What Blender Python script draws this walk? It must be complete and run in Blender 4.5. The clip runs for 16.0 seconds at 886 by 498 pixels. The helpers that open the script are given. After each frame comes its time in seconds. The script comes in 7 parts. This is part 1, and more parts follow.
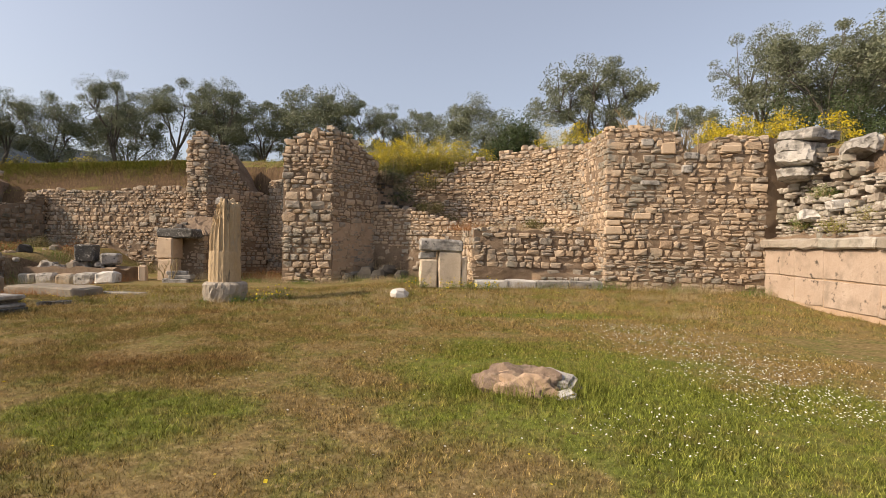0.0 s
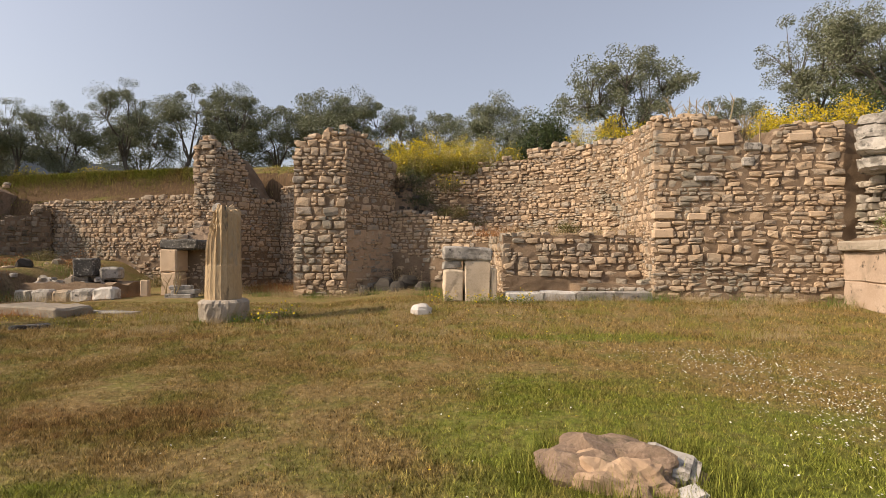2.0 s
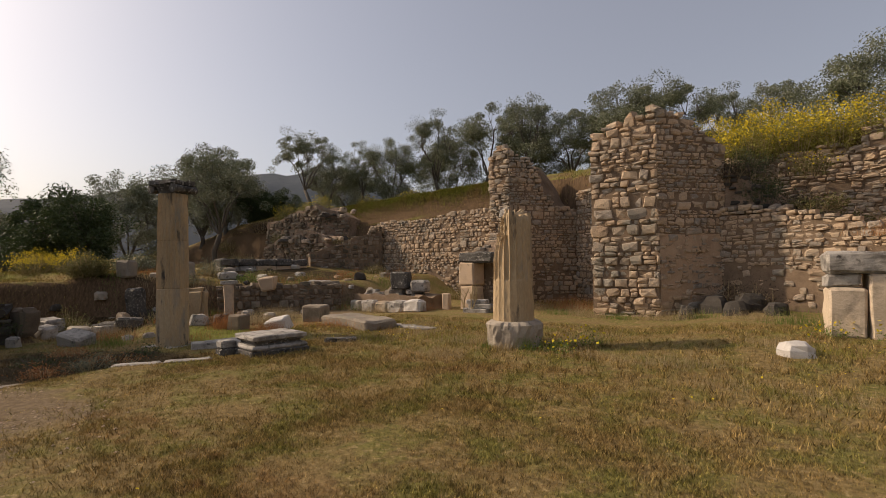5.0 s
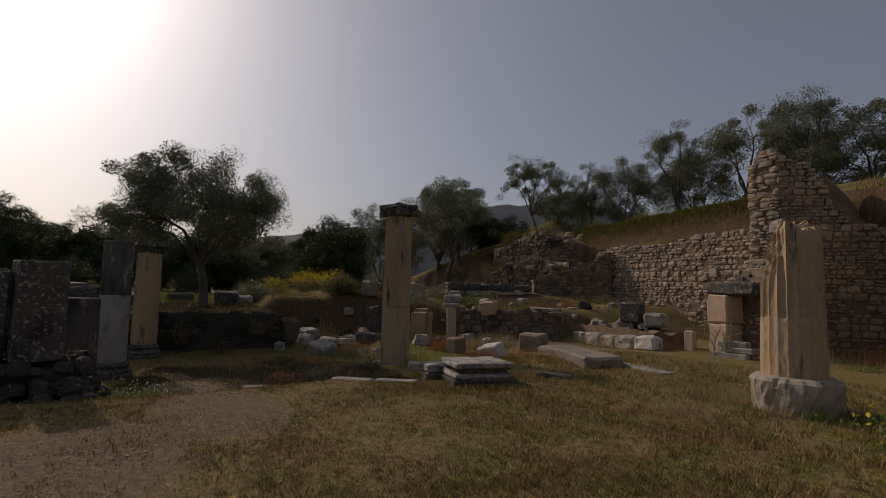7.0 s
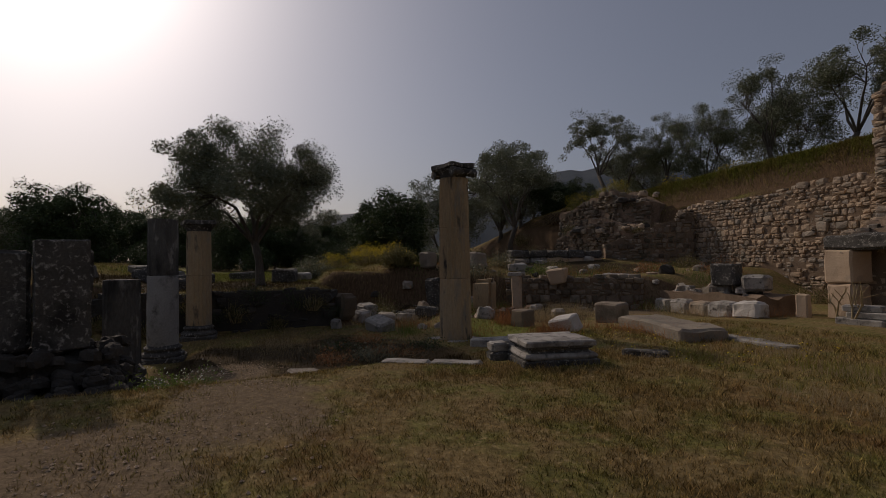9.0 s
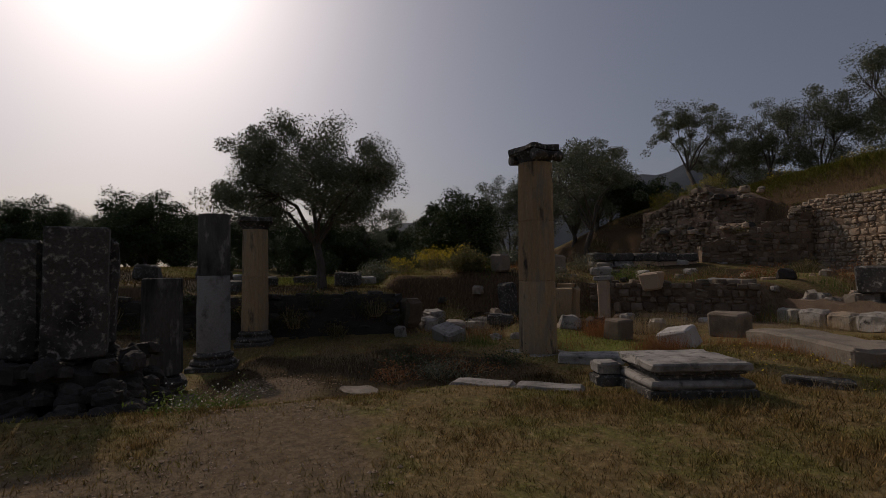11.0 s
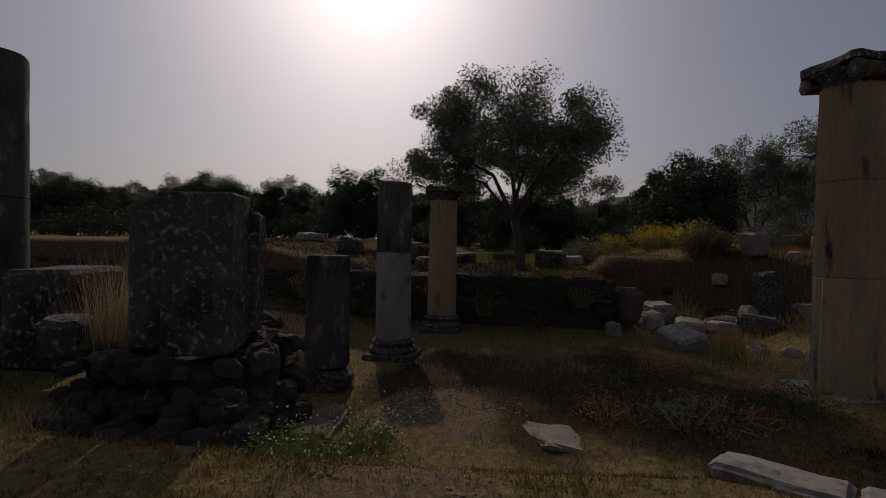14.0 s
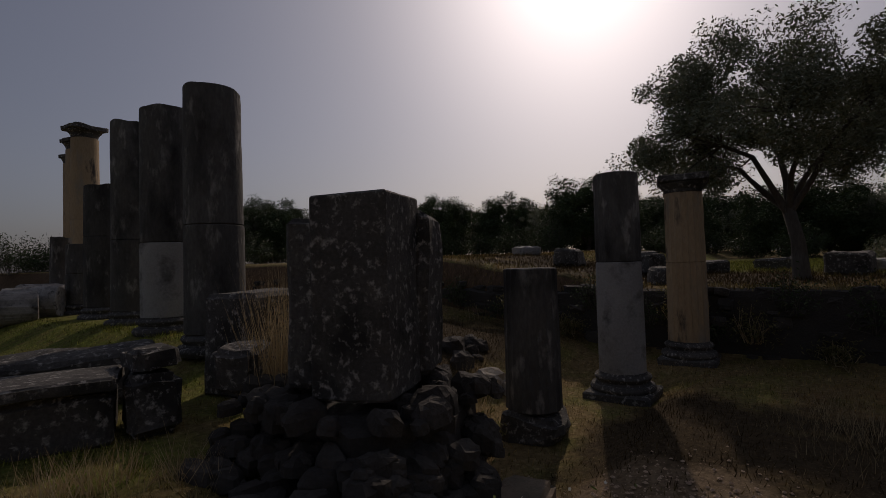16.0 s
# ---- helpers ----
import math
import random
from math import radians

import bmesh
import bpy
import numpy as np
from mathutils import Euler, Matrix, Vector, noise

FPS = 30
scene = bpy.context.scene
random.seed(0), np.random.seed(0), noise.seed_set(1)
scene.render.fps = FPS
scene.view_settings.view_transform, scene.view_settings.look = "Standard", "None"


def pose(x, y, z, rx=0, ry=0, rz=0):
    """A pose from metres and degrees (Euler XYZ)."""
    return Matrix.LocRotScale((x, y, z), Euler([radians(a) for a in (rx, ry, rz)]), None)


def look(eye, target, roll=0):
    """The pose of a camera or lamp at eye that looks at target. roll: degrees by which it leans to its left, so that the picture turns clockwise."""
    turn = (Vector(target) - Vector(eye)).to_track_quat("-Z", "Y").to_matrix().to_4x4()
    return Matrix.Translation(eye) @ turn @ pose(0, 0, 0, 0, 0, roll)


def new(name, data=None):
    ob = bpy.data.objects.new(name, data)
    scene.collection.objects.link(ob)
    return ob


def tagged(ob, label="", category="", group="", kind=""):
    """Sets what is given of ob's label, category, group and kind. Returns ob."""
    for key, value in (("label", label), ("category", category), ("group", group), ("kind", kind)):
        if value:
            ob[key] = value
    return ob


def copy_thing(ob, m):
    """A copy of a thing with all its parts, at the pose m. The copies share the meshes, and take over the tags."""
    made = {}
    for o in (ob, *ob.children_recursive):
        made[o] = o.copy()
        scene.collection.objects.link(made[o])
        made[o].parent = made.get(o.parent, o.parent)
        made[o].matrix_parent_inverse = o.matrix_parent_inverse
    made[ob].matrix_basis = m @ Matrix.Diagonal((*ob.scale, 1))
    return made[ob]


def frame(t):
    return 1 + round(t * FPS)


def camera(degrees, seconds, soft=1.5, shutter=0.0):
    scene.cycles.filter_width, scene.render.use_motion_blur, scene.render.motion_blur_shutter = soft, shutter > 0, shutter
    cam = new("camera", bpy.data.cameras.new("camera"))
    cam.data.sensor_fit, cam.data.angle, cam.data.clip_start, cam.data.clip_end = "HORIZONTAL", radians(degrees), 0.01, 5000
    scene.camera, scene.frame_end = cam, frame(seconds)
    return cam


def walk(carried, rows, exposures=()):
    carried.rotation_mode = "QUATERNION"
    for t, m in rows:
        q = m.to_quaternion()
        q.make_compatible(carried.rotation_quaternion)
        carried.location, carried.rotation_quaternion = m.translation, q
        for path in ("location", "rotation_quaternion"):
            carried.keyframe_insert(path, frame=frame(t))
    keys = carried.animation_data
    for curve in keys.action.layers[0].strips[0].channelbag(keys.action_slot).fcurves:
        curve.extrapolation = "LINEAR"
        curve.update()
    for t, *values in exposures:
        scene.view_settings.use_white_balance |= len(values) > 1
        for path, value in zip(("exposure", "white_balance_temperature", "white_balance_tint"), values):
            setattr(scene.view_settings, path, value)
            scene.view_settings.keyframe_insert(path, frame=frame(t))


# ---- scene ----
cam = camera(83.2, 16.0, soft=0.55)
EXPOSURES = [(0, 0.0, 6700, 12), (2.0, -0.05, 6900, 13), (4.2, -0.25, 7300, 15), (6.3, -1.2, 6700, 16), (7.5, -1.84, 6500, 16.5), (8.5, -1.92, 6400, 17), (12.0, -2.24, 6300, 18), (16.0, -2.35, 6300, 20)]
PATH = [
    (0, (-0.041, 0.245, 1.466), (-0.017, 2.245, 1.447), 1.1),
    (0.5, (-0.067, 0.614, 1.465), (0.046, 2.61, 1.419), 0.0),
    (1, (-0.076, 1.035, 1.463), (-0.014, 3.034, 1.451), 1.2),
    (1.5, (-0.114, 1.45, 1.481), (-0.105, 3.45, 1.506), 1.4),
    (2, (-0.195, 1.873, 1.518), (-0.25, 3.873, 1.523), 0.2),
    (2.5, (-0.278, 2.342, 1.534), (-0.578, 4.319, 1.563), 0.4),
    (3, (-0.44, 2.792, 1.531), (-0.927, 4.732, 1.564), 0.2),
    (3.5, (-0.589, 3.133, 1.523), (-1.246, 5.022, 1.545), -1.4),
    (4, (-0.778, 3.557, 1.519), (-1.674, 5.344, 1.569), -0.3),
    (4.2, (-0.83, 3.687, 1.515), (-1.769, 5.452, 1.572), -0.4),
    (6.3, (-1.472, 4.915, 1.473), (-3.015, 6.182, 1.586), -0.6),
    (6.5, (-1.523, 4.986, 1.438), (-3.128, 6.171, 1.579), -0.4),
    (7, (-1.713, 5.203, 1.44), (-3.45, 6.181, 1.605), 1.5),
    (7.5, (-1.931, 5.317, 1.438), (-3.682, 6.271, 1.586), 0.6),
    (8, (-2.202, 5.472, 1.416), (-3.957, 6.428, 1.513), -1.3),
    (8.5, (-2.525, 5.701, 1.396), (-4.345, 6.524, 1.498), 0.7),
    (8.7, (-2.635, 5.763, 1.387), (-4.47, 6.557, 1.452), -0.0),
    (10.8, (-4.174, 6.11, 1.19), (-6.085, 6.692, 1.284), -2.1),
    (11, (-4.317, 6.172, 1.211), (-6.249, 6.681, 1.297), -0.6),
    (11.5, (-4.678, 6.274, 1.206), (-6.626, 6.715, 1.314), -0.4),
    (12, (-5.022, 6.346, 1.242), (-6.975, 6.759, 1.351), -2.0),
    (12.5, (-5.371, 6.439, 1.269), (-7.353, 6.698, 1.34), 1.9),
    (13, (-5.737, 6.468, 1.255), (-7.73, 6.615, 1.334), 1.2),
    (13.5, (-6.11, 6.495, 1.249), (-8.108, 6.436, 1.319), 0.2),
    (14, (-6.439, 6.456, 1.296), (-8.416, 6.153, 1.28), 1.0),
    (14.5, (-6.838, 6.414, 1.278), (-8.762, 5.869, 1.3), -1.8),
    (15, (-7.175, 6.292, 1.267), (-9.035, 5.558, 1.306), -0.7),
    (15.5, (-7.548, 6.191, 1.273), (-9.315, 5.26, 1.37), -0.5),
    (16, (-7.853, 6.166, 1.233), (-9.508, 5.044, 1.283), -1.7),
]
walk(cam, [(t, look(eye, target, roll)) for t, eye, target, roll in PATH], exposures=EXPOSURES)

# world, sun, exposure
SUN_DIR = Vector((-0.953, -0.302, 0.0)).normalized()
SUN_ELEV = radians(34)
world = bpy.data.worlds.new("sky")
scene.world = world
world.use_nodes = True
wn = world.node_tree.nodes
sky = wn.new("ShaderNodeTexSky")
sky.sky_type, sky.sun_disc = "NISHITA", False
sky.sun_elevation = SUN_ELEV
sky.sun_rotation = math.atan2(SUN_DIR.x, SUN_DIR.y)
sky.air_density, sky.dust_density, sky.ozone_density, sky.altitude = 1.0, 3.4, 2.0, 50
wn["Background"].inputs["Strength"].default_value = 0.2
haze = wn.new("ShaderNodeHueSaturation")
haze.inputs["Saturation"].default_value = 0.75
world.node_tree.links.new(sky.outputs[0], haze.inputs["Color"])
veil = wn.new("ShaderNodeMix")
veil.data_type = "RGBA"
veil.inputs["Factor"].default_value = 0.27
veil.inputs["B"].default_value = (3.0, 3.05, 3.35, 1)
world.node_tree.links.new(haze.outputs[0], veil.inputs["A"])
world.node_tree.links.new(veil.outputs["Result"], wn["Background"].inputs["Color"])
sun = new("sun", bpy.data.lights.new("sun", "SUN"))
sun.data.energy, sun.data.angle, sun.data.color = 5.0, radians(0.9), (1.0, 0.84, 0.64)
to_sun = Vector((SUN_DIR.x * math.cos(SUN_ELEV), SUN_DIR.y * math.cos(SUN_ELEV), math.sin(SUN_ELEV)))
sun.matrix_world = look(to_sun * 60, (0, 0, 0))


# ---- materials ----
def material(name, ramp, scales=(3.0, 40.0), mix=0.6, rough=0.9, bump=0.3, rand=0.0, stain=None, stain2=None, stretch=(1, 1, 1), bump_scale=None, trans=0.0, spec=0.3, metal=0.0):
    """A rough natural surface: a colour ramp driven by coarse and fine noise and by a random value for each piece; up to two stains (colour, scale, low, high)."""
    m = bpy.data.materials.new(name)
    m.use_nodes = True
    nt = m.node_tree
    n, link = nt.nodes, nt.links.new
    bsdf = n["Principled BSDF"]
    geo = n.new("ShaderNodeNewGeometry")
    mapping = n.new("ShaderNodeMapping")
    mapping.inputs["Scale"].default_value = stretch
    link(geo.outputs["Position"], mapping.inputs["Vector"])

    def noise_at(scale, detail=6.0):
        t = n.new("ShaderNodeTexNoise")
        t.inputs["Scale"].default_value, t.inputs["Detail"].default_value, t.inputs["Roughness"].default_value = scale, detail, 0.62
        link(mapping.outputs[0], t.inputs["Vector"])
        return t.outputs["Fac"]

    def calc(op, a, b):
        c = n.new("ShaderNodeMath")
        c.operation = op
        for i, v in enumerate((a, b)):
            if isinstance(v, (int, float)):
                c.inputs[i].default_value = v
            else:
                link(v, c.inputs[i])
        return c.outputs[0]

    coarse, fine = noise_at(scales[0]), noise_at(scales[1], 4.0)
    fac = calc("ADD", calc("MULTIPLY", coarse, mix), calc("MULTIPLY", fine, 1 - mix))
    fac = calc("ADD", calc("MULTIPLY", calc("SUBTRACT", fac, 0.5), 2.2), 0.5)
    if rand:
        info = n.new("ShaderNodeObjectInfo")
        piece = calc("FRACT", calc("ADD", info.outputs["Random"], geo.outputs["Random Per Island"]), 0.0)
        fac = calc("ADD", calc("MULTIPLY", fac, 1 - rand), calc("MULTIPLY", piece, rand))
    cr = n.new("ShaderNodeValToRGB")
    el = cr.color_ramp.elements
    for i, col in enumerate(ramp):
        e = el[i] if i < 2 else el.new(0.5)
        e.color = (*col, 1)
    for i, e in enumerate(list(el)):
        e.position = 0.0
    for i, col in enumerate(ramp):
        el[i].position = i / (len(ramp) - 1)
        el[i].color = (*col, 1)
    link(fac, cr.inputs[0])
    colour = cr.outputs[0]
    for s in (stain, stain2):
        if s:
            col, sc, lo, hi = s
            r = n.new("ShaderNodeMapRange")
            r.inputs["From Min"].default_value, r.inputs["From Max"].default_value = lo, hi
            link(noise_at(sc, 8.0), r.inputs["Value"])
            mx = n.new("ShaderNodeMix")
            mx.data_type = "RGBA"
            link(r.outputs[0], mx.inputs["Factor"])
            link(colour, mx.inputs["A"])
            mx.inputs["B"].default_value = (*col, 1)
            colour = mx.outputs["Result"]
    link(colour, bsdf.inputs["Base Color"])
    bsdf.inputs["Roughness"].default_value = rough
    bsdf.inputs["Specular IOR Level"].default_value = spec
    bsdf.inputs["Metallic"].default_value = metal
    if bump:
        b = n.new("ShaderNodeBump")
        b.inputs["Strength"].default_value, b.inputs["Distance"].default_value = bump, 0.02
        link(calc("ADD", noise_at(bump_scale or scales[1], 8.0), calc("MULTIPLY", coarse, 0.6)), b.inputs["Height"])
        link(b.outputs[0], bsdf.inputs["Normal"])
    if trans:
        tr, ms = n.new("ShaderNodeBsdfTranslucent"), n.new("ShaderNodeMixShader")
        link(colour, tr.inputs["Color"])
        ms.inputs[0].default_value = trans
        link(bsdf.outputs[0], ms.inputs[1])
        link(tr.outputs[0], ms.inputs[2])
        link(ms.outputs[0], n["Material Output"].inputs["Surface"])
    return m


# dark stone; its tone also paints shade on niche boulders and terrace face
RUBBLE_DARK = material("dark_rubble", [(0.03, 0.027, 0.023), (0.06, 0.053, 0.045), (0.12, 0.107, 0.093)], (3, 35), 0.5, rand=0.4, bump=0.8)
LICHEN, BLACK = (0.20, 0.19, 0.15), (0.05, 0.045, 0.04)
STONE = material("fieldstone", [(0.17, 0.115, 0.078), (0.39, 0.285, 0.19), (0.50, 0.38, 0.265), (0.27, 0.235, 0.195), (0.60, 0.51, 0.40)], (2.5, 28), 0.45, rand=0.55, bump=0.9, stain=((0.25, 0.225, 0.18), 0.9, 0.50, 0.66), stain2=((0.10, 0.085, 0.065), 5.0, 0.58, 0.72))
STONE_GREY = material("grey_fieldstone", [(0.17, 0.14, 0.11), (0.27, 0.23, 0.18), (0.36, 0.31, 0.25), (0.46, 0.42, 0.36), (0.31, 0.22, 0.15)], (2.5, 35), 0.6, rand=0.6, bump=0.6, stain=(LICHEN, 1.5, 0.52, 0.7), stain2=((0.09, 0.08, 0.065), 4.0, 0.58, 0.75))
STONE_BROWN = material("brown_fieldstone", [(0.06, 0.047, 0.035), (0.13, 0.10, 0.073), (0.21, 0.165, 0.12), (0.30, 0.25, 0.19), (0.17, 0.115, 0.075)], (2.5, 35), 0.6, rand=0.6, bump=0.7, stain=((0.09, 0.085, 0.06), 1.5, 0.5, 0.68))
PALE = material("pale_limestone", [(0.44, 0.35, 0.25), (0.57, 0.465, 0.345), (0.66, 0.56, 0.44)], (2.0, 32), 0.6, bump=0.5, stain=((0.33, 0.27, 0.20), 3.5, 0.54, 0.7), stain2=((0.16, 0.135, 0.11), 8.0, 0.62, 0.74))
MORTAR = material("earth_mortar", [(0.10, 0.07, 0.045), (0.22, 0.157, 0.105), (0.33, 0.24, 0.168)], (4, 50), 0.5, bump=0.9, stain=((0.13, 0.09, 0.06), 2.0, 0.5, 0.7))
PLASTER = material("old_plaster", [(0.27, 0.18, 0.115), (0.42, 0.295, 0.195), (0.50, 0.37, 0.26)], (1.6, 30), 0.6, bump=0.5, stain=((0.27, 0.20, 0.14), 2.3, 0.52, 0.7), stain2=((0.12, 0.09, 0.07), 6.0, 0.66, 0.78))
SIDE = material("plastered_limestone", [(0.33, 0.245, 0.18), (0.42, 0.32, 0.245), (0.50, 0.40, 0.32)], (1.2, 24), 0.6, bump=0.45, rand=0.15, stain=((0.30, 0.235, 0.18), 2.2, 0.5, 0.66), stain2=((0.08, 0.065, 0.05), 3.2, 0.60, 0.68))
ASHLAR = material("limestone_ashlar", [(0.38, 0.27, 0.18), (0.50, 0.375, 0.26), (0.58, 0.455, 0.335)], (1.3, 28), 0.6, bump=0.35, rand=0.2, stain=((0.30, 0.25, 0.20), 2.5, 0.58, 0.75), stain2=((0.10, 0.09, 0.08), 4.5, 0.66, 0.76))
MARBLE = material("weathered_marble", [(0.22, 0.205, 0.18), (0.36, 0.335, 0.30), (0.52, 0.485, 0.43)], (2.2, 45), 0.55, bump=0.45, rand=0.25, rough=0.8, stain=((0.15, 0.14, 0.125), 3.2, 0.48, 0.64), stain2=((0.06, 0.055, 0.05), 8.0, 0.56, 0.70))
MARBLE_WHITE = material("white_marble", [(0.36, 0.34, 0.31), (0.53, 0.50, 0.46), (0.68, 0.65, 0.60)], (3, 45), 0.55, bump=0.4, rand=0.2, rough=0.75, stain=((0.25, 0.22, 0.18), 3.2, 0.58, 0.72))
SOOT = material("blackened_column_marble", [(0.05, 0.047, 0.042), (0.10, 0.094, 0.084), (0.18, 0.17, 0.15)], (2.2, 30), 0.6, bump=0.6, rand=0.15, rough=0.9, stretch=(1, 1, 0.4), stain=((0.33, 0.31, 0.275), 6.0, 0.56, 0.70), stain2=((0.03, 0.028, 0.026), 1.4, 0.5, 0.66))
# dark speckled marble; on the statue base it stands for shaded sides
MARBLE_DARK = material("dark_marble", [(0.045, 0.042, 0.038), (0.09, 0.084, 0.075), (0.17, 0.16, 0.14)], (3.0, 38), 0.5, bump=0.6, rand=0.15, rough=0.9, stain=((0.035, 0.033, 0.03), 2.0, 0.5, 0.66), stain2=((0.40, 0.375, 0.335), 17.0, 0.545, 0.68))
SHAFT = material("ochre_marble_shaft", [(0.27, 0.195, 0.11), (0.42, 0.31, 0.185), (0.55, 0.425, 0.27)], (2.0, 40), 0.55, bump=0.35, rand=0.15, rough=0.8, stretch=(1, 1, 0.28), stain=((0.28, 0.25, 0.20), 3.0, 0.54, 0.68), stain2=((0.07, 0.06, 0.05), 4.0, 0.565, 0.67))
SHAFT_GREY = material("grey_marble_shaft", [(0.22, 0.21, 0.195), (0.34, 0.33, 0.31), (0.44, 0.42, 0.39)], (2.0, 40), 0.55, bump=0.35, rand=0.2, rough=0.8, stain=((0.12, 0.115, 0.105), 3.0, 0.52, 0.68))
MASONRY = material("old_masonry", [(0.13, 0.09, 0.065), (0.24, 0.17, 0.12), (0.36, 0.27, 0.20)], (6, 50), 0.5, bump=0.8, stain=((0.10, 0.085, 0.05), 5.0, 0.52, 0.7))
BARK = material("olive_bark", [(0.05, 0.042, 0.034), (0.11, 0.095, 0.078), (0.18, 0.16, 0.135)], (4, 30), 0.5, bump=0.9, stretch=(1, 1, 0.3))
LEAF = material("olive_leaf", [(0.09, 0.105, 0.055), (0.17, 0.185, 0.112), (0.29, 0.305, 0.22)], (0.8, 6), 0.5, bump=0, rand=0.6, rough=0.55, trans=0.12)
LEAF_DARK = material("dark_leaf", [(0.025, 0.042, 0.014), (0.05, 0.075, 0.025), (0.09, 0.115, 0.04)], (0.8, 6), 0.5, bump=0, rand=0.6, rough=0.65, trans=0.10)
SHRUB = material("shrub_leaf", [(0.075, 0.075, 0.025), (0.15, 0.14, 0.05), (0.24, 0.20, 0.085)], (0.8, 6), 0.5, bump=0, rand=0.6, rough=0.7, trans=0.3)
SHRUB_YELLOW = material("yellowing_shrub_leaf", [(0.145, 0.145, 0.03), (0.255, 0.245, 0.05), (0.36, 0.325, 0.09)], (0.8, 6), 0.5, bump=0, rand=0.6, rough=0.7, trans=0.25)
BRAMBLE = material("dry_bramble", [(0.035, 0.026, 0.018), (0.07, 0.05, 0.032), (0.12, 0.09, 0.055)], (0.8, 6), 0.5, bump=0, rand=0.6, rough=0.8, trans=0.05)
FLOWER_Y = material("yellow_petal", [(0.60, 0.45, 0.02), (0.75, 0.60, 0.04)], (3, 9), 0.5, bump=0, rand=0.5, rough=0.7, trans=0.3)
FLOWER_W = material("white_petal", [(0.70, 0.70, 0.62), (0.82, 0.82, 0.76)], (3, 9), 0.5, bump=0, rand=0.5, rough=0.7, trans=0.3)
STRAW = material("dry_stalk", [(0.26, 0.19, 0.10), (0.40, 0.31, 0.17), (0.50, 0.42, 0.27)], (2, 9), 0.5, bump=0, rand=0.6, rough=0.8, trans=0.25)
RUSSET = material("russet_weed", [(0.20, 0.08, 0.035), (0.33, 0.15, 0.06), (0.42, 0.24, 0.10)], (2, 9), 0.5, bump=0, rand=0.6, rough=0.8, trans=0.25)
GREEN = material("fresh_weed", [(0.07, 0.11, 0.02), (0.13, 0.19, 0.035), (0.21, 0.26, 0.06)], (2, 9), 0.5, bump=0, rand=0.6, rough=0.7, trans=0.3)
# blue-grey of distance haze painted into the hill's base colour
HAZY_HILL = material("hazy_far_hillside", [(0.03, 0.042, 0.058), (0.043, 0.058, 0.075), (0.06, 0.075, 0.09)], (0.012, 0.08), 0.5, bump=0)
WATER = material("sea_water", [(0.06, 0.11, 0.15), (0.09, 0.15, 0.19)], (0.02, 0.3), 0.5, rough=0.25, bump=0.1, spec=0.5)


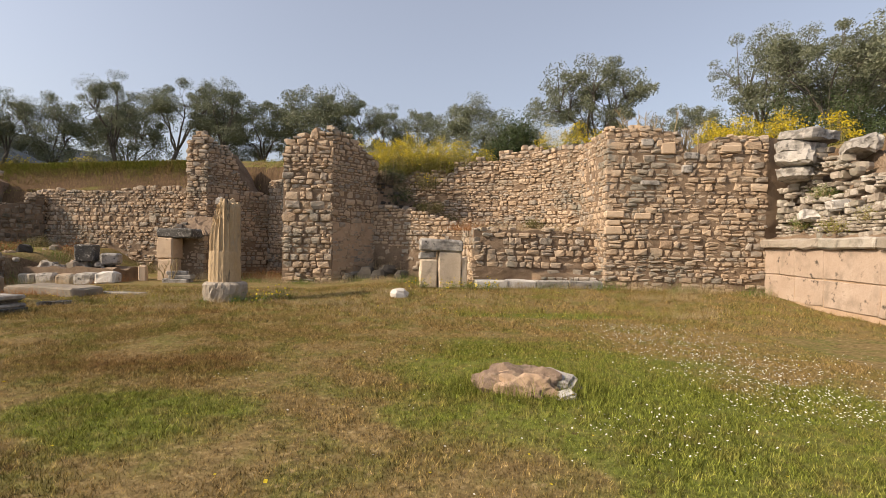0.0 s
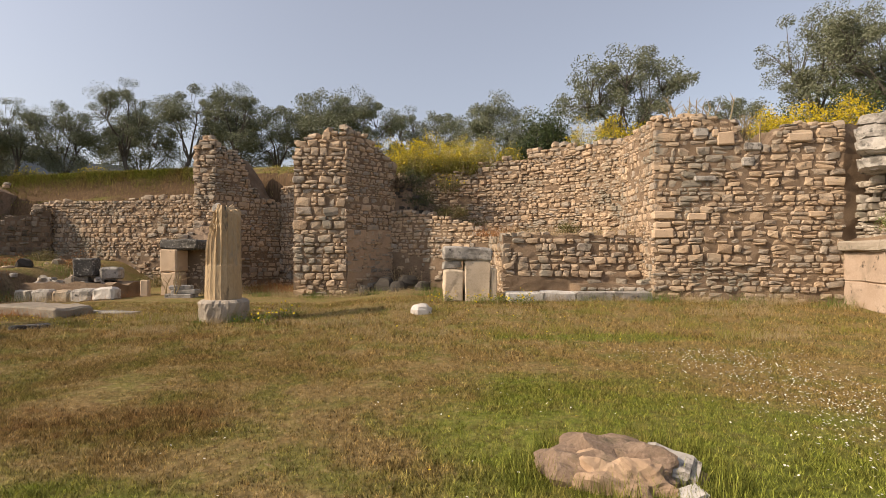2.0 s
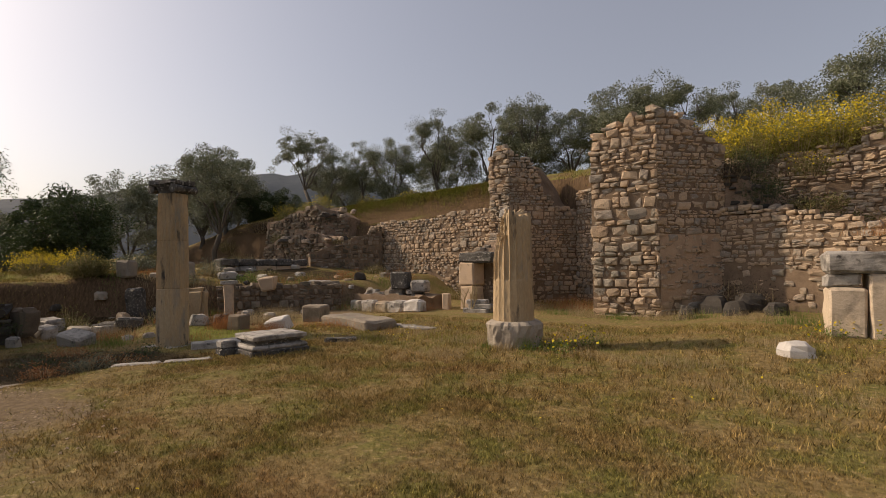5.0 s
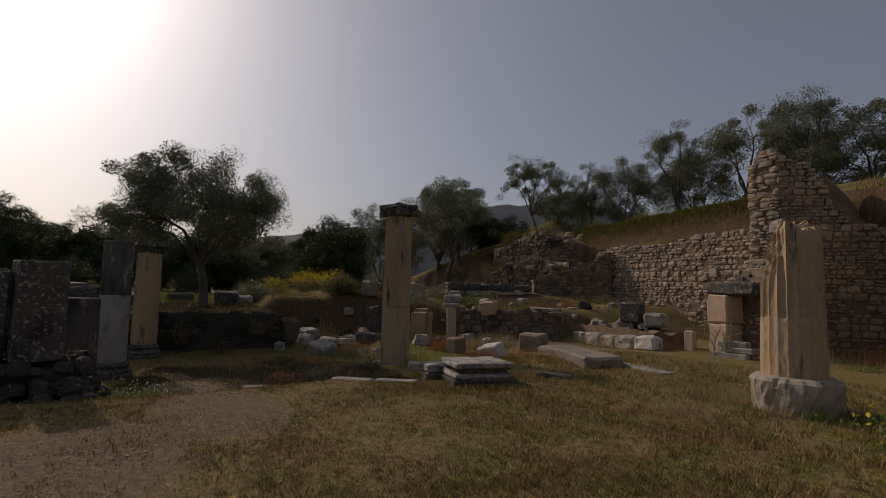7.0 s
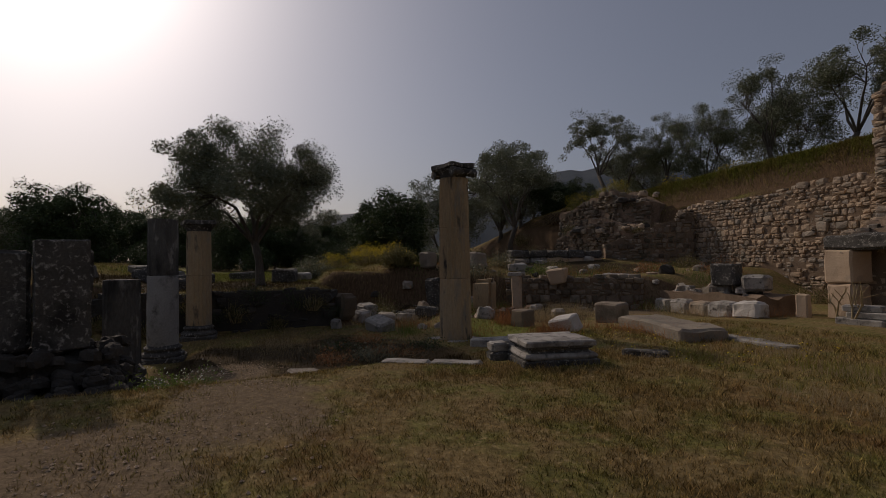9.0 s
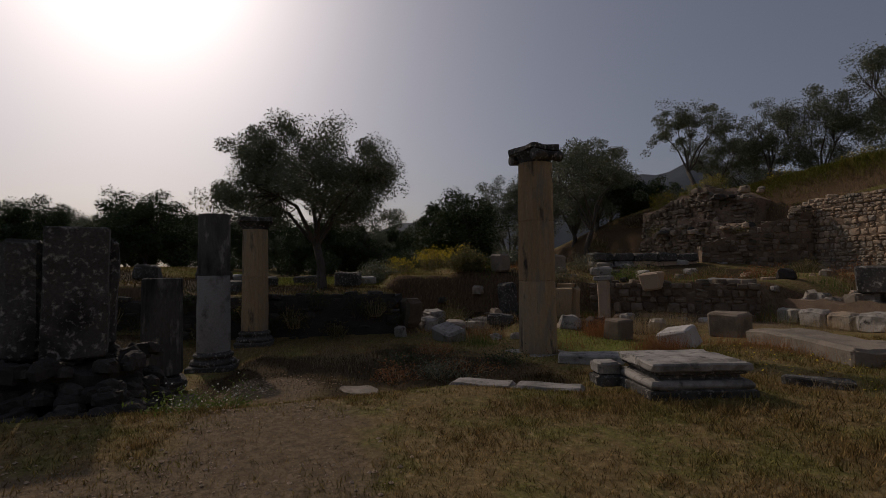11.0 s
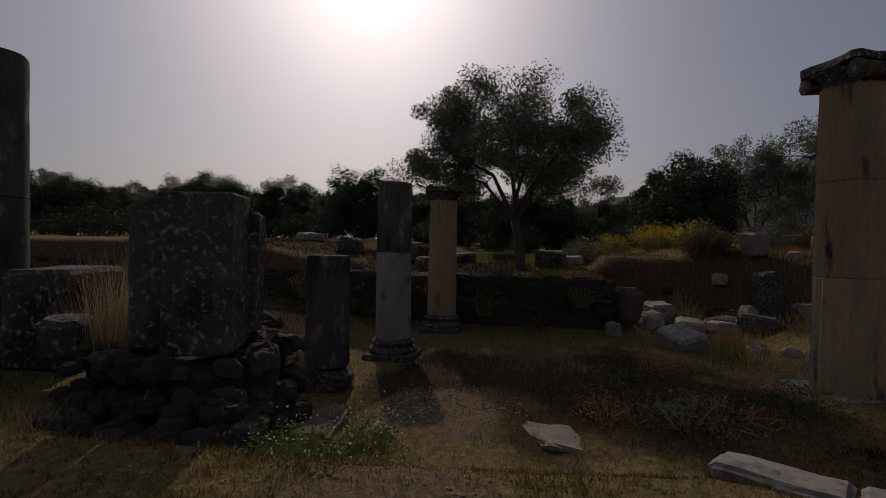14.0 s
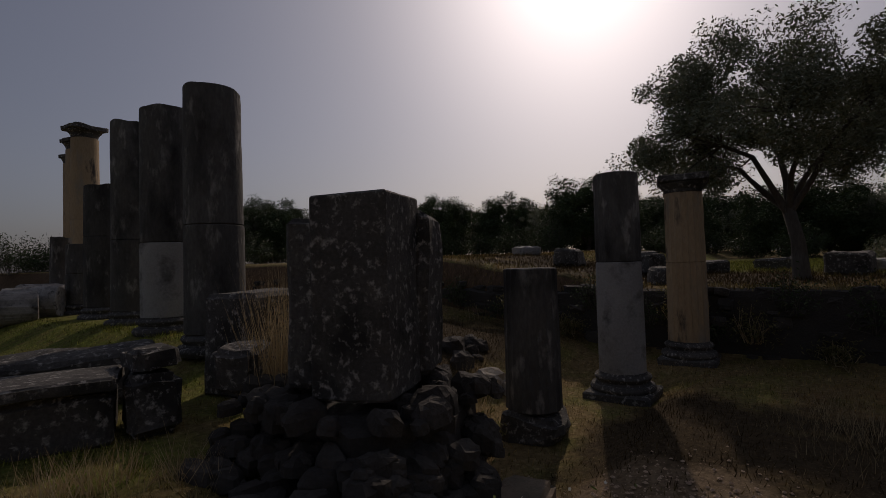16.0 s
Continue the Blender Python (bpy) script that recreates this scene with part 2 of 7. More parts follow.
def ground_material(name, blades):
    """Turf whose green, straw, russet and bare patches lie in the same places for the soil and for the blades."""
    m = bpy.data.materials.new(name)
    m.use_nodes = True
    nt = m.node_tree
    n, link = nt.nodes, nt.links.new
    bsdf = n["Principled BSDF"]
    geo = n.new("ShaderNodeNewGeometry")
    flat = n.new("ShaderNodeVectorMath")
    flat.operation = "MULTIPLY"
    flat.inputs[1].default_value = (1, 1, 0)
    link(geo.outputs["Position"], flat.inputs[0])

    def noise_at(scale, shift, detail=5.0):
        t, mp = n.new("ShaderNodeTexNoise"), n.new("ShaderNodeMapping")
        mp.inputs["Location"].default_value = (shift, shift * 0.7, 0)
        t.inputs["Scale"].default_value, t.inputs["Detail"].default_value, t.inputs["Roughness"].default_value = scale, detail, 0.6
        link(flat.outputs[0], mp.inputs["Vector"])
        link(mp.outputs[0], t.inputs["Vector"])
        return t.outputs["Fac"]

    def step(value, lo, hi):
        r = n.new("ShaderNodeMapRange")
        r.interpolation_type = "SMOOTHSTEP"
        r.inputs["From Min"].default_value, r.inputs["From Max"].default_value = lo, hi
        link(value, r.inputs["Value"])
        return r.outputs[0]

    def blob(cx, cy, rx, ry, wobble=0.35):
        """1 inside an uneven oval patch, 0 outside."""
        mp = n.new("ShaderNodeMapping")
        mp.inputs["Location"].default_value = (-cx / rx, -cy / ry, 0)
        mp.inputs["Scale"].default_value = (1 / rx, 1 / ry, 1)
        link(flat.outputs[0], mp.inputs["Vector"])
        ln = n.new("ShaderNodeVectorMath")
        ln.operation = "LENGTH"
        link(mp.outputs[0], ln.inputs[0])
        a = n.new("ShaderNodeMath")
        a.operation = "MULTIPLY_ADD"
        link(noise_at(0.9, cx), a.inputs[0])
        a.inputs[1].default_value = wobble * 5
        a.inputs[2].default_value = -wobble * 2.5
        s = n.new("ShaderNodeMath")
        s.operation = "ADD"
        link(ln.outputs["Value"], s.inputs[0])
        link(a.outputs[0], s.inputs[1])
        return step(s.outputs[0], 1.15, 0.7)

    def over(base, fac, col):
        mx = n.new("ShaderNodeMix")
        mx.data_type = "RGBA"
        link(fac, mx.inputs["Factor"])
        if isinstance(base, tuple):
            mx.inputs["A"].default_value = (*base, 1)
        else:
            link(base, mx.inputs["A"])
        mx.inputs["B"].default_value = (*col, 1)
        return mx.outputs["Result"]

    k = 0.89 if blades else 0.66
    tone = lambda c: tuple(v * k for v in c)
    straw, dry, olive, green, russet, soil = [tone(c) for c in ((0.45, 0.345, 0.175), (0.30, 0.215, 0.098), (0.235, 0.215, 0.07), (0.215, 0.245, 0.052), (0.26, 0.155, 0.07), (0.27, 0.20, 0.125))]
    col = over(dry, step(noise_at(0.9, 3.1, 12.0), 0.30, 0.82), tone((0.34, 0.25, 0.115)))
    col = over(col, step(noise_at(1.6, 11.7, 11.0), 0.42, 0.62), olive)
    col = over(col, step(noise_at(3.4, 6.2, 10.0), 0.50, 0.68), dry)
    col = over(col, step(noise_at(7.0, 4.4, 8.0), 0.60, 0.78), russet)
    col = over(col, step(noise_at(12.0, 8.4, 8.0), 0.54, 0.68), straw)
    for patches, tint, share in ((GREEN_PATCHES, green, 0.8), (RUSSET_PATCHES, russet, 0.4)):
        for p in patches:
            weight = n.new("ShaderNodeMath")
            weight.operation = "MULTIPLY"
            weight.use_clamp = True
            link(blob(*p), weight.inputs[0])
            breakup = n.new("ShaderNodeMath")
            breakup.operation = "MULTIPLY_ADD"
            link(noise_at(5.0, p[0], 8.0), breakup.inputs[0])
            breakup.inputs[1].default_value, breakup.inputs[2].default_value = 2.4, share - 1.2
            link(breakup.outputs[0], weight.inputs[1])
            col = over(col, weight.outputs[0], tint)
    # dark weedy floor and painted shade, blended into the turf colour
    for p in SHADE_WEED_PATCHES:
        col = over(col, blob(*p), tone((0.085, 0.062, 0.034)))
    if not blades:
        steep = n.new("ShaderNodeSeparateXYZ")
        link(geo.outputs["True Normal"], steep.inputs[0])
        col = over(col, step(steep.outputs["Z"], 0.86, 0.62), tone((0.19, 0.125, 0.075)))
        for p in BARE_PATCHES:
            col = over(col, blob(*p), soil)
    for scale, shift, lo, hi in ((13.0, 21.3, 0.62, 1.38), (34.0, 33.9, 0.66, 1.36)) if blades else ((13.0, 21.3, 0.72, 1.28), (34.0, 33.9, 0.86, 1.14)):
        speck = n.new("ShaderNodeMapRange")
        speck.inputs["From Min"].default_value, speck.inputs["From Max"].default_value = 0.36, 0.64
        speck.inputs["To Min"].default_value, speck.inputs["To Max"].default_value = lo, hi
        link(noise_at(scale, shift, 4.0), speck.inputs["Value"])
        tint = n.new("ShaderNodeVectorMath")
        tint.operation = "SCALE"
        link(col, tint.inputs[0])
        link(speck.outputs[0], tint.inputs["Scale"])
        col = tint.outputs[0]
    if blades:
        mx = n.new("ShaderNodeMix")
        mx.data_type, mx.blend_type = "RGBA", "MULTIPLY"
        mx.inputs["Factor"].default_value = 1.0
        cr = n.new("ShaderNodeValToRGB")
        cr.color_ramp.elements[0].color, cr.color_ramp.elements[1].color = (0.38, 0.38, 0.34, 1), (1.6, 1.55, 1.35, 1)
        link(geo.outputs["Random Per Island"], cr.inputs[0])
        link(col, mx.inputs["A"])
        link(cr.outputs[0], mx.inputs["B"])
        col = mx.outputs["Result"]
    else:
        col = over(col, step(noise_at(9, 5.0, 8), 0.55, 0.75), tone((0.13, 0.085, 0.04)))
        col = over(col, step(noise_at(40, 5.0, 4), 0.58, 0.75), tone((0.36, 0.29, 0.17)))
        b = n.new("ShaderNodeBump")
        b.inputs["Strength"].default_value, b.inputs["Distance"].default_value = 0.7, 0.03
        link(noise_at(30, 2.0, 8), b.inputs["Height"])
        link(b.outputs[0], bsdf.inputs["Normal"])
    link(col, bsdf.inputs["Base Color"])
    bsdf.inputs["Roughness"].default_value = 0.9
    bsdf.inputs["Specular IOR Level"].default_value = 0.04
    if blades:
        tr, ms = n.new("ShaderNodeBsdfTranslucent"), n.new("ShaderNodeMixShader")
        link(col, tr.inputs["Color"])
        ms.inputs[0].default_value = 0.14
        link(bsdf.outputs[0], ms.inputs[1])
        link(tr.outputs[0], ms.inputs[2])
        link(ms.outputs[0], n["Material Output"].inputs["Surface"])
    return m


# uneven oval patches of the turf: x, y, half width, half depth
GREEN_PATCHES = [(1.3, 5.6, 2.0, 2.3), (-2.6, 4.4, 1.0, 0.8), (3.2, 4.0, 2.2, 1.6), (2.4, 10.6, 2.0, 0.4), (-13, 11.4, 2.6, 0.8), (-30, 6, 9, 6), (-24, 30, 8, 5), (-16, 27.0, 9, 2.4), (0, 30, 12, 8), (-9.2, -3, 3.5, 6)]
RUSSET_PATCHES = [(-3.4, 6.2, 1.4, 0.5), (-6.2, 6.4, 1.0, 0.35), (-5.2, 10.5, 1.4, 0.5), (-9.8, 13.0, 1.4, 0.5), (-14.2, 7.0, 1.5, 0.7), (-12.0, 18.0, 2.0, 0.8), (4.0, 11.0, 0.8, 0.3)]
# dark floor weeds, plus shade of terrace and ruins painted into the turf
SHADE_WEED_PATCHES = [(-20.5, 3.5, 3.4, 5.0), (-14.2, 1.6, 2.6, 1.5), (-12.3, 7.4, 2.4, 1.7), (-11.4, 8.6, 1.6, 1.3), (-12.6, 5.2, 1.8, 0.8), (-15.0, 13.2, 2.4, 1.6), (-18.5, 12.0, 2.5, 2.0), (-19.0, 18.5, 2.5, 3.0)]
BARE_PATCHES = [(-8.1, 5.9, 1.5, 0.8), (-6.6, 4.6, 1.6, 0.9), (-0.6, 2.3, 1.0, 0.35), (-2.0, 1.2, 1.5, 0.4), (-11.2, 5.6, 0.7, 0.8), (-14.5, 16.5, 1.2, 1.6)]
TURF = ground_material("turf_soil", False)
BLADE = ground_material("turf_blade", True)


# ---- shared builders ----
def smooth(v, lo, hi):
    v = np.clip((v - lo) / (hi - lo), 0, 1)
    return v * v * (3 - 2 * v)


def mesh_of(name, verts, faces, mat, shade=False):
    me = bpy.data.meshes.new(name)
    me.from_pydata([tuple(v) for v in verts], [], [tuple(int(i) for i in f) for f in faces])
    me.materials.append(mat)
    if shade:
        me.shade_smooth()
    me.update()
    return me


def thing(name, at, label, category, group="", turn=0.0, kind=""):
    e = new(name)
    e.matrix_world = pose(*at, 0, 0, turn)
    return tagged(e, label, category, group, kind)


def part(name, me, parent, m=None, label=""):
    ob = new(name, me)
    ob.parent = parent
    if m is not None:
        ob.matrix_basis = m
    return tagged(ob, label) if label else ob


def wobble(p, amp, scale=1.0):
    return noise.noise(Vector(p) * scale) * amp


def rough_box(sx, sy, sz, chamfer=0.02, amp=0.01, seed=0, cuts=5, taper=0.0, lumps=2.0):
    """A hewn block standing on z = 0: chipped, chamfered edges and uneven faces."""
    inner = [1 - min(0.3, 3.2 * chamfer / s) for s in (sx, sy, sz)]
    ticks = [np.concatenate([[-1, -t], np.linspace(-0.55, 0.55, max(cuts - 2, 1)), [t, 1]]) for t in inner]
    n = len(ticks[0])
    index, verts, faces = {}, [], []

    def vert(i, j, k):
        key = (i, j, k)
        if key not in index:
            c = [ticks[0][i], ticks[1][j], ticks[2][k]]
            ends = [abs(v) == 1 for v in c]
            p = Vector((c[0] * sx / 2, c[1] * sy / 2, c[2] * sz / 2))
            if sum(ends) >= 2:
                for a in range(3):
                    if ends[a]:
                        p[a] -= math.copysign(chamfer * (0.6 + 0.8 * abs(wobble(p * 3 + Vector((seed, 3, 1)), 1.0)) + (0.5 if sum(ends) == 3 else 0)), c[a])
            q = Vector((p.x + seed * 7.3, p.y - seed * 3.1, p.z + seed))
            p += Vector((wobble(q, 1, lumps), wobble(q + Vector((9, 0, 0)), 1, lumps), wobble(q + Vector((0, 9, 0)), 1, lumps))) * amp * 2.2
            p += Vector((wobble(q, 1, lumps * 5), wobble(q + Vector((5, 0, 0)), 1, lumps * 5), wobble(q + Vector((0, 5, 0)), 1, lumps * 5))) * amp * 0.7
            f = 1 - taper * (c[2] * 0.5 + 0.5)
            index[key] = len(verts)
            verts.append((p.x * f, p.y * f, p.z + sz / 2))
        return index[key]

    r = range(n - 1)
    for i in r:
        for j in r:
            for k, flip in ((0, True), (n - 1, False)):
                for axis in range(3):
                    q = [(i, j), (i + 1, j), (i + 1, j + 1), (i, j + 1)]
                    if flip:
                        q = q[::-1]
                    if axis == 1:
                        q = q[::-1]
                    f = []
                    for a, b in q:
                        ijk = [a, b]
                        ijk.insert(axis, k)
                        f.append(vert(*ijk))
                    faces.append(f)
    return verts, faces


def boulder(sx, sy, sz, seed=0, rings=7, around=10, flat=0.35):
    """A weathered field stone, flat below."""
    verts, faces = [], []
    for r in range(rings + 1):
        a = math.pi * r / rings
        for k in range(around):
            b = 2 * math.pi * k / around
            d = Vector((math.sin(a) * math.cos(b), math.sin(a) * math.sin(b), math.cos(a)))
            d = Vector([math.copysign(abs(v) ** 0.72, v) for v in d])
            d *= 1 + wobble(d + Vector((seed * 5.7, seed, 2)), 0.30, 1.7) + wobble(d + Vector((1, seed * 3.3, 0)), 0.12, 4.5)
            verts.append((d.x * sx / 2, d.y * sy / 2, max(d.z, -flat) * sz / (1 + flat) + flat * sz / (1 + flat)))
    for r in range(rings):
        for k in range(around):
            faces.append((r * around + k, (r + 1) * around + k, (r + 1) * around + (k + 1) % around, r * around + (k + 1) % around))
    return verts, faces


def lathe(profile, around=48, amp=0.004, seed=0, flutes=0, depth=0.0, cut=None):
    """A turned shape from (radius, z) pairs, closed at both ends; flutes: grooves round it, as real hollows."""
    verts, faces = [], []
    for r, z in profile:
        for k in range(around):
            a = 2 * math.pi * k / around
            rr = r
            if flutes:
                w = abs(math.sin(a * flutes / 2)) ** 0.8
                rr = r - depth * w * (0.6 + 0.4 * min(1, max(0, 0.5 + wobble((math.cos(a) * 2, math.sin(a) * 2, z * 1.3 + seed), 1.5))))
            rr += wobble((math.cos(a) * 1.5 + seed, math.sin(a) * 1.5, z * 2.2), amp * 2) + wobble((math.cos(a) * 6 + seed, math.sin(a) * 6, z * 7), amp)
            x, y, zz = rr * math.cos(a), rr * math.sin(a), z
            if cut:
                zz = min(z, cut(x, y))
            verts.append((x, y, zz))
    m = len(profile)
    for j in range(m - 1):
        for k in range(around):
            faces.append((j * around + k, j * around + (k + 1) % around, (j + 1) * around + (k + 1) % around, (j + 1) * around + k))
    for j, flip in ((0, True), (m - 1, False)):
        ring = [j * around + k for k in range(around)]
        c = len(verts)
        verts.append((0, 0, sum(verts[i][2] for i in ring) / around))
        for k in range(around):
            a, b = ring[k], ring[(k + 1) % around]
            faces.append((b, a, c) if flip else (a, b, c))
    return verts, faces


# ---- stones of the rubble walls ----
def stone_shape(seed):
    """One course stone in a unit box, its face towards -y: an uneven outline, rounded to the front."""
    rs = np.random.RandomState(seed)
    base = [(-0.5, -0.5), (0, -0.5), (0.5, -0.5), (0.5, 0), (0.5, 0.5), (0, 0.5), (-0.5, 0.5), (-0.5, 0)]
    ring = []
    for x, z in base:
        corner = abs(x) + abs(z) == 1.0
        k = rs.uniform(0.72, 0.99) if corner else rs.uniform(0.88, 1.0)
        ring.append((x * k + rs.uniform(-0.05, 0.05), z * k + rs.uniform(-0.05, 0.05)))
    verts = [(x * 0.9, 0.5, z * 0.9) for x, z in ring]
    verts += [(x, rs.uniform(-0.30, -0.15), z) for x, z in ring]
    dx, dz = rs.uniform(-0.05, 0.05), rs.uniform(-0.06, 0.06)
    verts += [(x * 0.86 + dx, -0.42 + rs.uniform(-0.09, 0.07), z * 0.82 + dz) for x, z in ring]
    verts += [(dx * 2, -0.5, dz * 2)]
    faces = []
    for j in (0, 8):
        for k in range(8):
            faces.append((j + k, j + (k + 1) % 8, j + 8 + (k + 1) % 8, j + 8 + k))
    faces += [(16 + k, 16 + (k + 1) % 8, 24) for k in range(8)]
    return verts, faces


STONE_SHAPES = [stone_shape(s) for s in range(28)]
STONE_POOL = {m.name: [mesh_of("stone", v, f, m) for v, f in STONE_SHAPES] for m in (STONE, STONE_GREY, STONE_BROWN, RUBBLE_DARK)}


def lay_stones(wall, faces, mat=STONE, limit=300, seed=1, name="stone"):
    """Sets course stones proud of a wall's core. faces: (a, b, foot, top, sizes, gap, bare) with the outer side on the right of a to b; top and bare are functions of the way along and the height."""
    rs = np.random.RandomState(seed)
    found = []
    for a, b, foot, top, (h0, h1, w0, w1), proud, keep in faces:
        ax, ay, bx, by = *a, *b
        length = math.hypot(bx - ax, by - ay)
        ux, uy = (bx - ax) / length, (by - ay) / length
        turn = math.atan2(uy, ux)
        peak = max(top(s) for s in np.linspace(0, length, 40)) + 0.1
        z = foot
        while z < peak:
            h = rs.uniform(h0, h1 * 1.2) if rs.rand() < 0.75 else rs.uniform(h0 * 0.8, h0 + 0.3 * (h1 - h0))
            s = rs.uniform(-0.06, 0.05)
            wave, ph = rs.uniform(0.015, 0.05), rs.uniform(0, 9)
            while s < length - 0.04:
                big = rs.rand() < 0.05
                w = min((1.5 if big else 1.0) * (w0 * 0.8 + (w1 * 1.1 - w0 * 0.8) * rs.beta(1.3, 2.0)) * (0.48 + 0.5 * h / h1), length - s + 0.04)
                split = h > 0.55 * h1 and rs.rand() < 0.22
                rise = wave * noise.noise(Vector((s * 0.9, ph, z)))
                cut = rs.uniform(0.35, 0.65)
                for zz, hh in (((z + rise, h * cut), (z + rise + h * cut, h * (1 - cut))) if split else ((z + rise, h),)):
                    mid = s + w / 2
                    if zz + hh * 0.6 < top(mid) + 0.04 + 0.16 * noise.noise(Vector((mid * 1.4, ax, ay))) and keep(mid, zz + hh / 2, rs.rand()) and w > 0.05:
                        d = rs.uniform(0.20, 0.28)
                        out = 1.1 * proud * rs.uniform(0.0, 2.0) - d / 2 + 0.006
                        found.append((ax + ux * mid + uy * out, ay + uy * mid - ux * out, zz + hh / 2, turn + rs.normal(0, 0.10), rs.normal(0, 0.085), w * rs.uniform(0.90, 1.04), d, hh * (rs.uniform(1.0, 1.5) if big and not split else rs.uniform(0.86, 1.10)), rs.randint(len(STONE_SHAPES))))
                s += w
            z += h
        s = 0.1
        while s < length - 0.1 and h1 > 0.15:
            w, h = rs.uniform(0.16, 0.42), rs.uniform(0.07, 0.16)
            if rs.rand() < 0.55:
                back = rs.uniform(0.12, 0.3)
                found.append((ax + ux * s - uy * back, ay + uy * s + ux * back, top(s) + 0.03, turn + rs.normal(0, 0.5), rs.normal(0, 0.12), w, rs.uniform(0.22, 0.34), h + 0.06, rs.randint(len(STONE_SHAPES))))
            s += w * rs.uniform(0.8, 1.3)
    found.sort(key=lambda f: -f[5] * f[7])
    inv = wall.matrix_world.inverted()
    pool = STONE_POOL[mat.name]
    for x, y, z, turn, tilt, w, d, h, i in found[:limit]:
        m = inv @ Matrix.Translation((x, y, z)) @ Euler((0, tilt, turn)).to_matrix().to_4x4() @ Matrix.Diagonal((w, d, h, 1))
        part(name, pool[i], wall, m)
    rest = found[limit:]
    if rest:
        verts, quads, base = [], [], 0
        for x, y, z, turn, tilt, w, d, h, i in rest:
            v, f = STONE_SHAPES[i]
            m = inv @ Matrix.Translation((x, y, z)) @ Euler((0, tilt, turn)).to_matrix().to_4x4() @ Matrix.Diagonal((w, d, h, 1))
            verts += [m @ Vector(p) for p in v]
            quads += [tuple(base + k for k in q) for q in f]
            base += len(v)
        tagged(part("small_stones", mesh_of("small_stones", verts, quads, mat), wall), kind="stuff")


def wall_core(name, corners, foot, top, mat, label, step=0.22, amp=0.03, seed=0, category="wall"):
    """The earth-mortar body of a ruined wall over a plan outline (counter-clockwise), with an uneven crest given by top(x, y)."""
    ring = []
    for (ax, ay), (bx, by) in zip(corners, corners[1:] + corners[:1]):
        n = max(1, int(math.hypot(bx - ax, by - ay) / step))
        ring += [(ax + (bx - ax) * k / n, ay + (by - ay) * k / n) for k in range(n)]
    cx, cy = sum(p[0] for p in ring) / len(ring), sum(p[1] for p in ring) / len(ring)
    levels, verts, faces = 14, [], []
    for x, y in ring:
        t = top(x, y) + wobble((x * 1.5, y * 1.5, seed), 0.10, 1.7)
        for j in range(levels + 1):
            z = foot + (t - foot) * j / levels
            d = wobble((x, y, z + seed), amp * 1.6, 2.1) + wobble((x, y, z - seed), amp, 6)
            verts.append((x + (cx - x) * d * 0.4, y + (cy - y) * d * 0.4, z))
    n, L = len(ring), levels + 1
    for k in range(n):
        for j in range(levels):
            faces.append((k * L + j, ((k + 1) % n) * L + j, ((k + 1) % n) * L + j + 1, k * L + j + 1))
    for f in (0.6, 0.25):
        base = len(verts)
        for x, y in ring:
            px, py = cx + (x - cx) * f, cy + (y - cy) * f
            verts.append((px, py, top(px, py) + wobble((px * 2, py * 2, seed), 0.12, 1.5)))
        prev = base - n
        for k in range(n):
            lo = (k * L + levels, ((k + 1) % n) * L + levels) if f == 0.6 else (prev + k, prev + (k + 1) % n)
            faces.append((lo[0], lo[1], base + (k + 1) % n, base + k))
    c = len(verts)
    verts.append((cx, cy, top(cx, cy)))
    faces += [(base + k, base + (k + 1) % n, c) for k in range(n)]
    return tagged(new(name, mesh_of(name, verts, faces, mat)), label, category, kind="structure")


def const(v):
    return lambda s: v


def always(s, z, r):
    return True


# ---- ground ----
def edge_y(x):
    """The line along which the bank rises behind the walls."""
    return np.interp(x, [-60, -28, -25.5, -24, -11, -10, -7.6, -4.5, -2.8, -2.4, 4.6, 5.4, 60], [22.4, 22.6, 23.6, 24.4, 23.9, 23.7, 23.5, 21.8, 21.4, 21.2, 20.2, 16.6, 15.4])


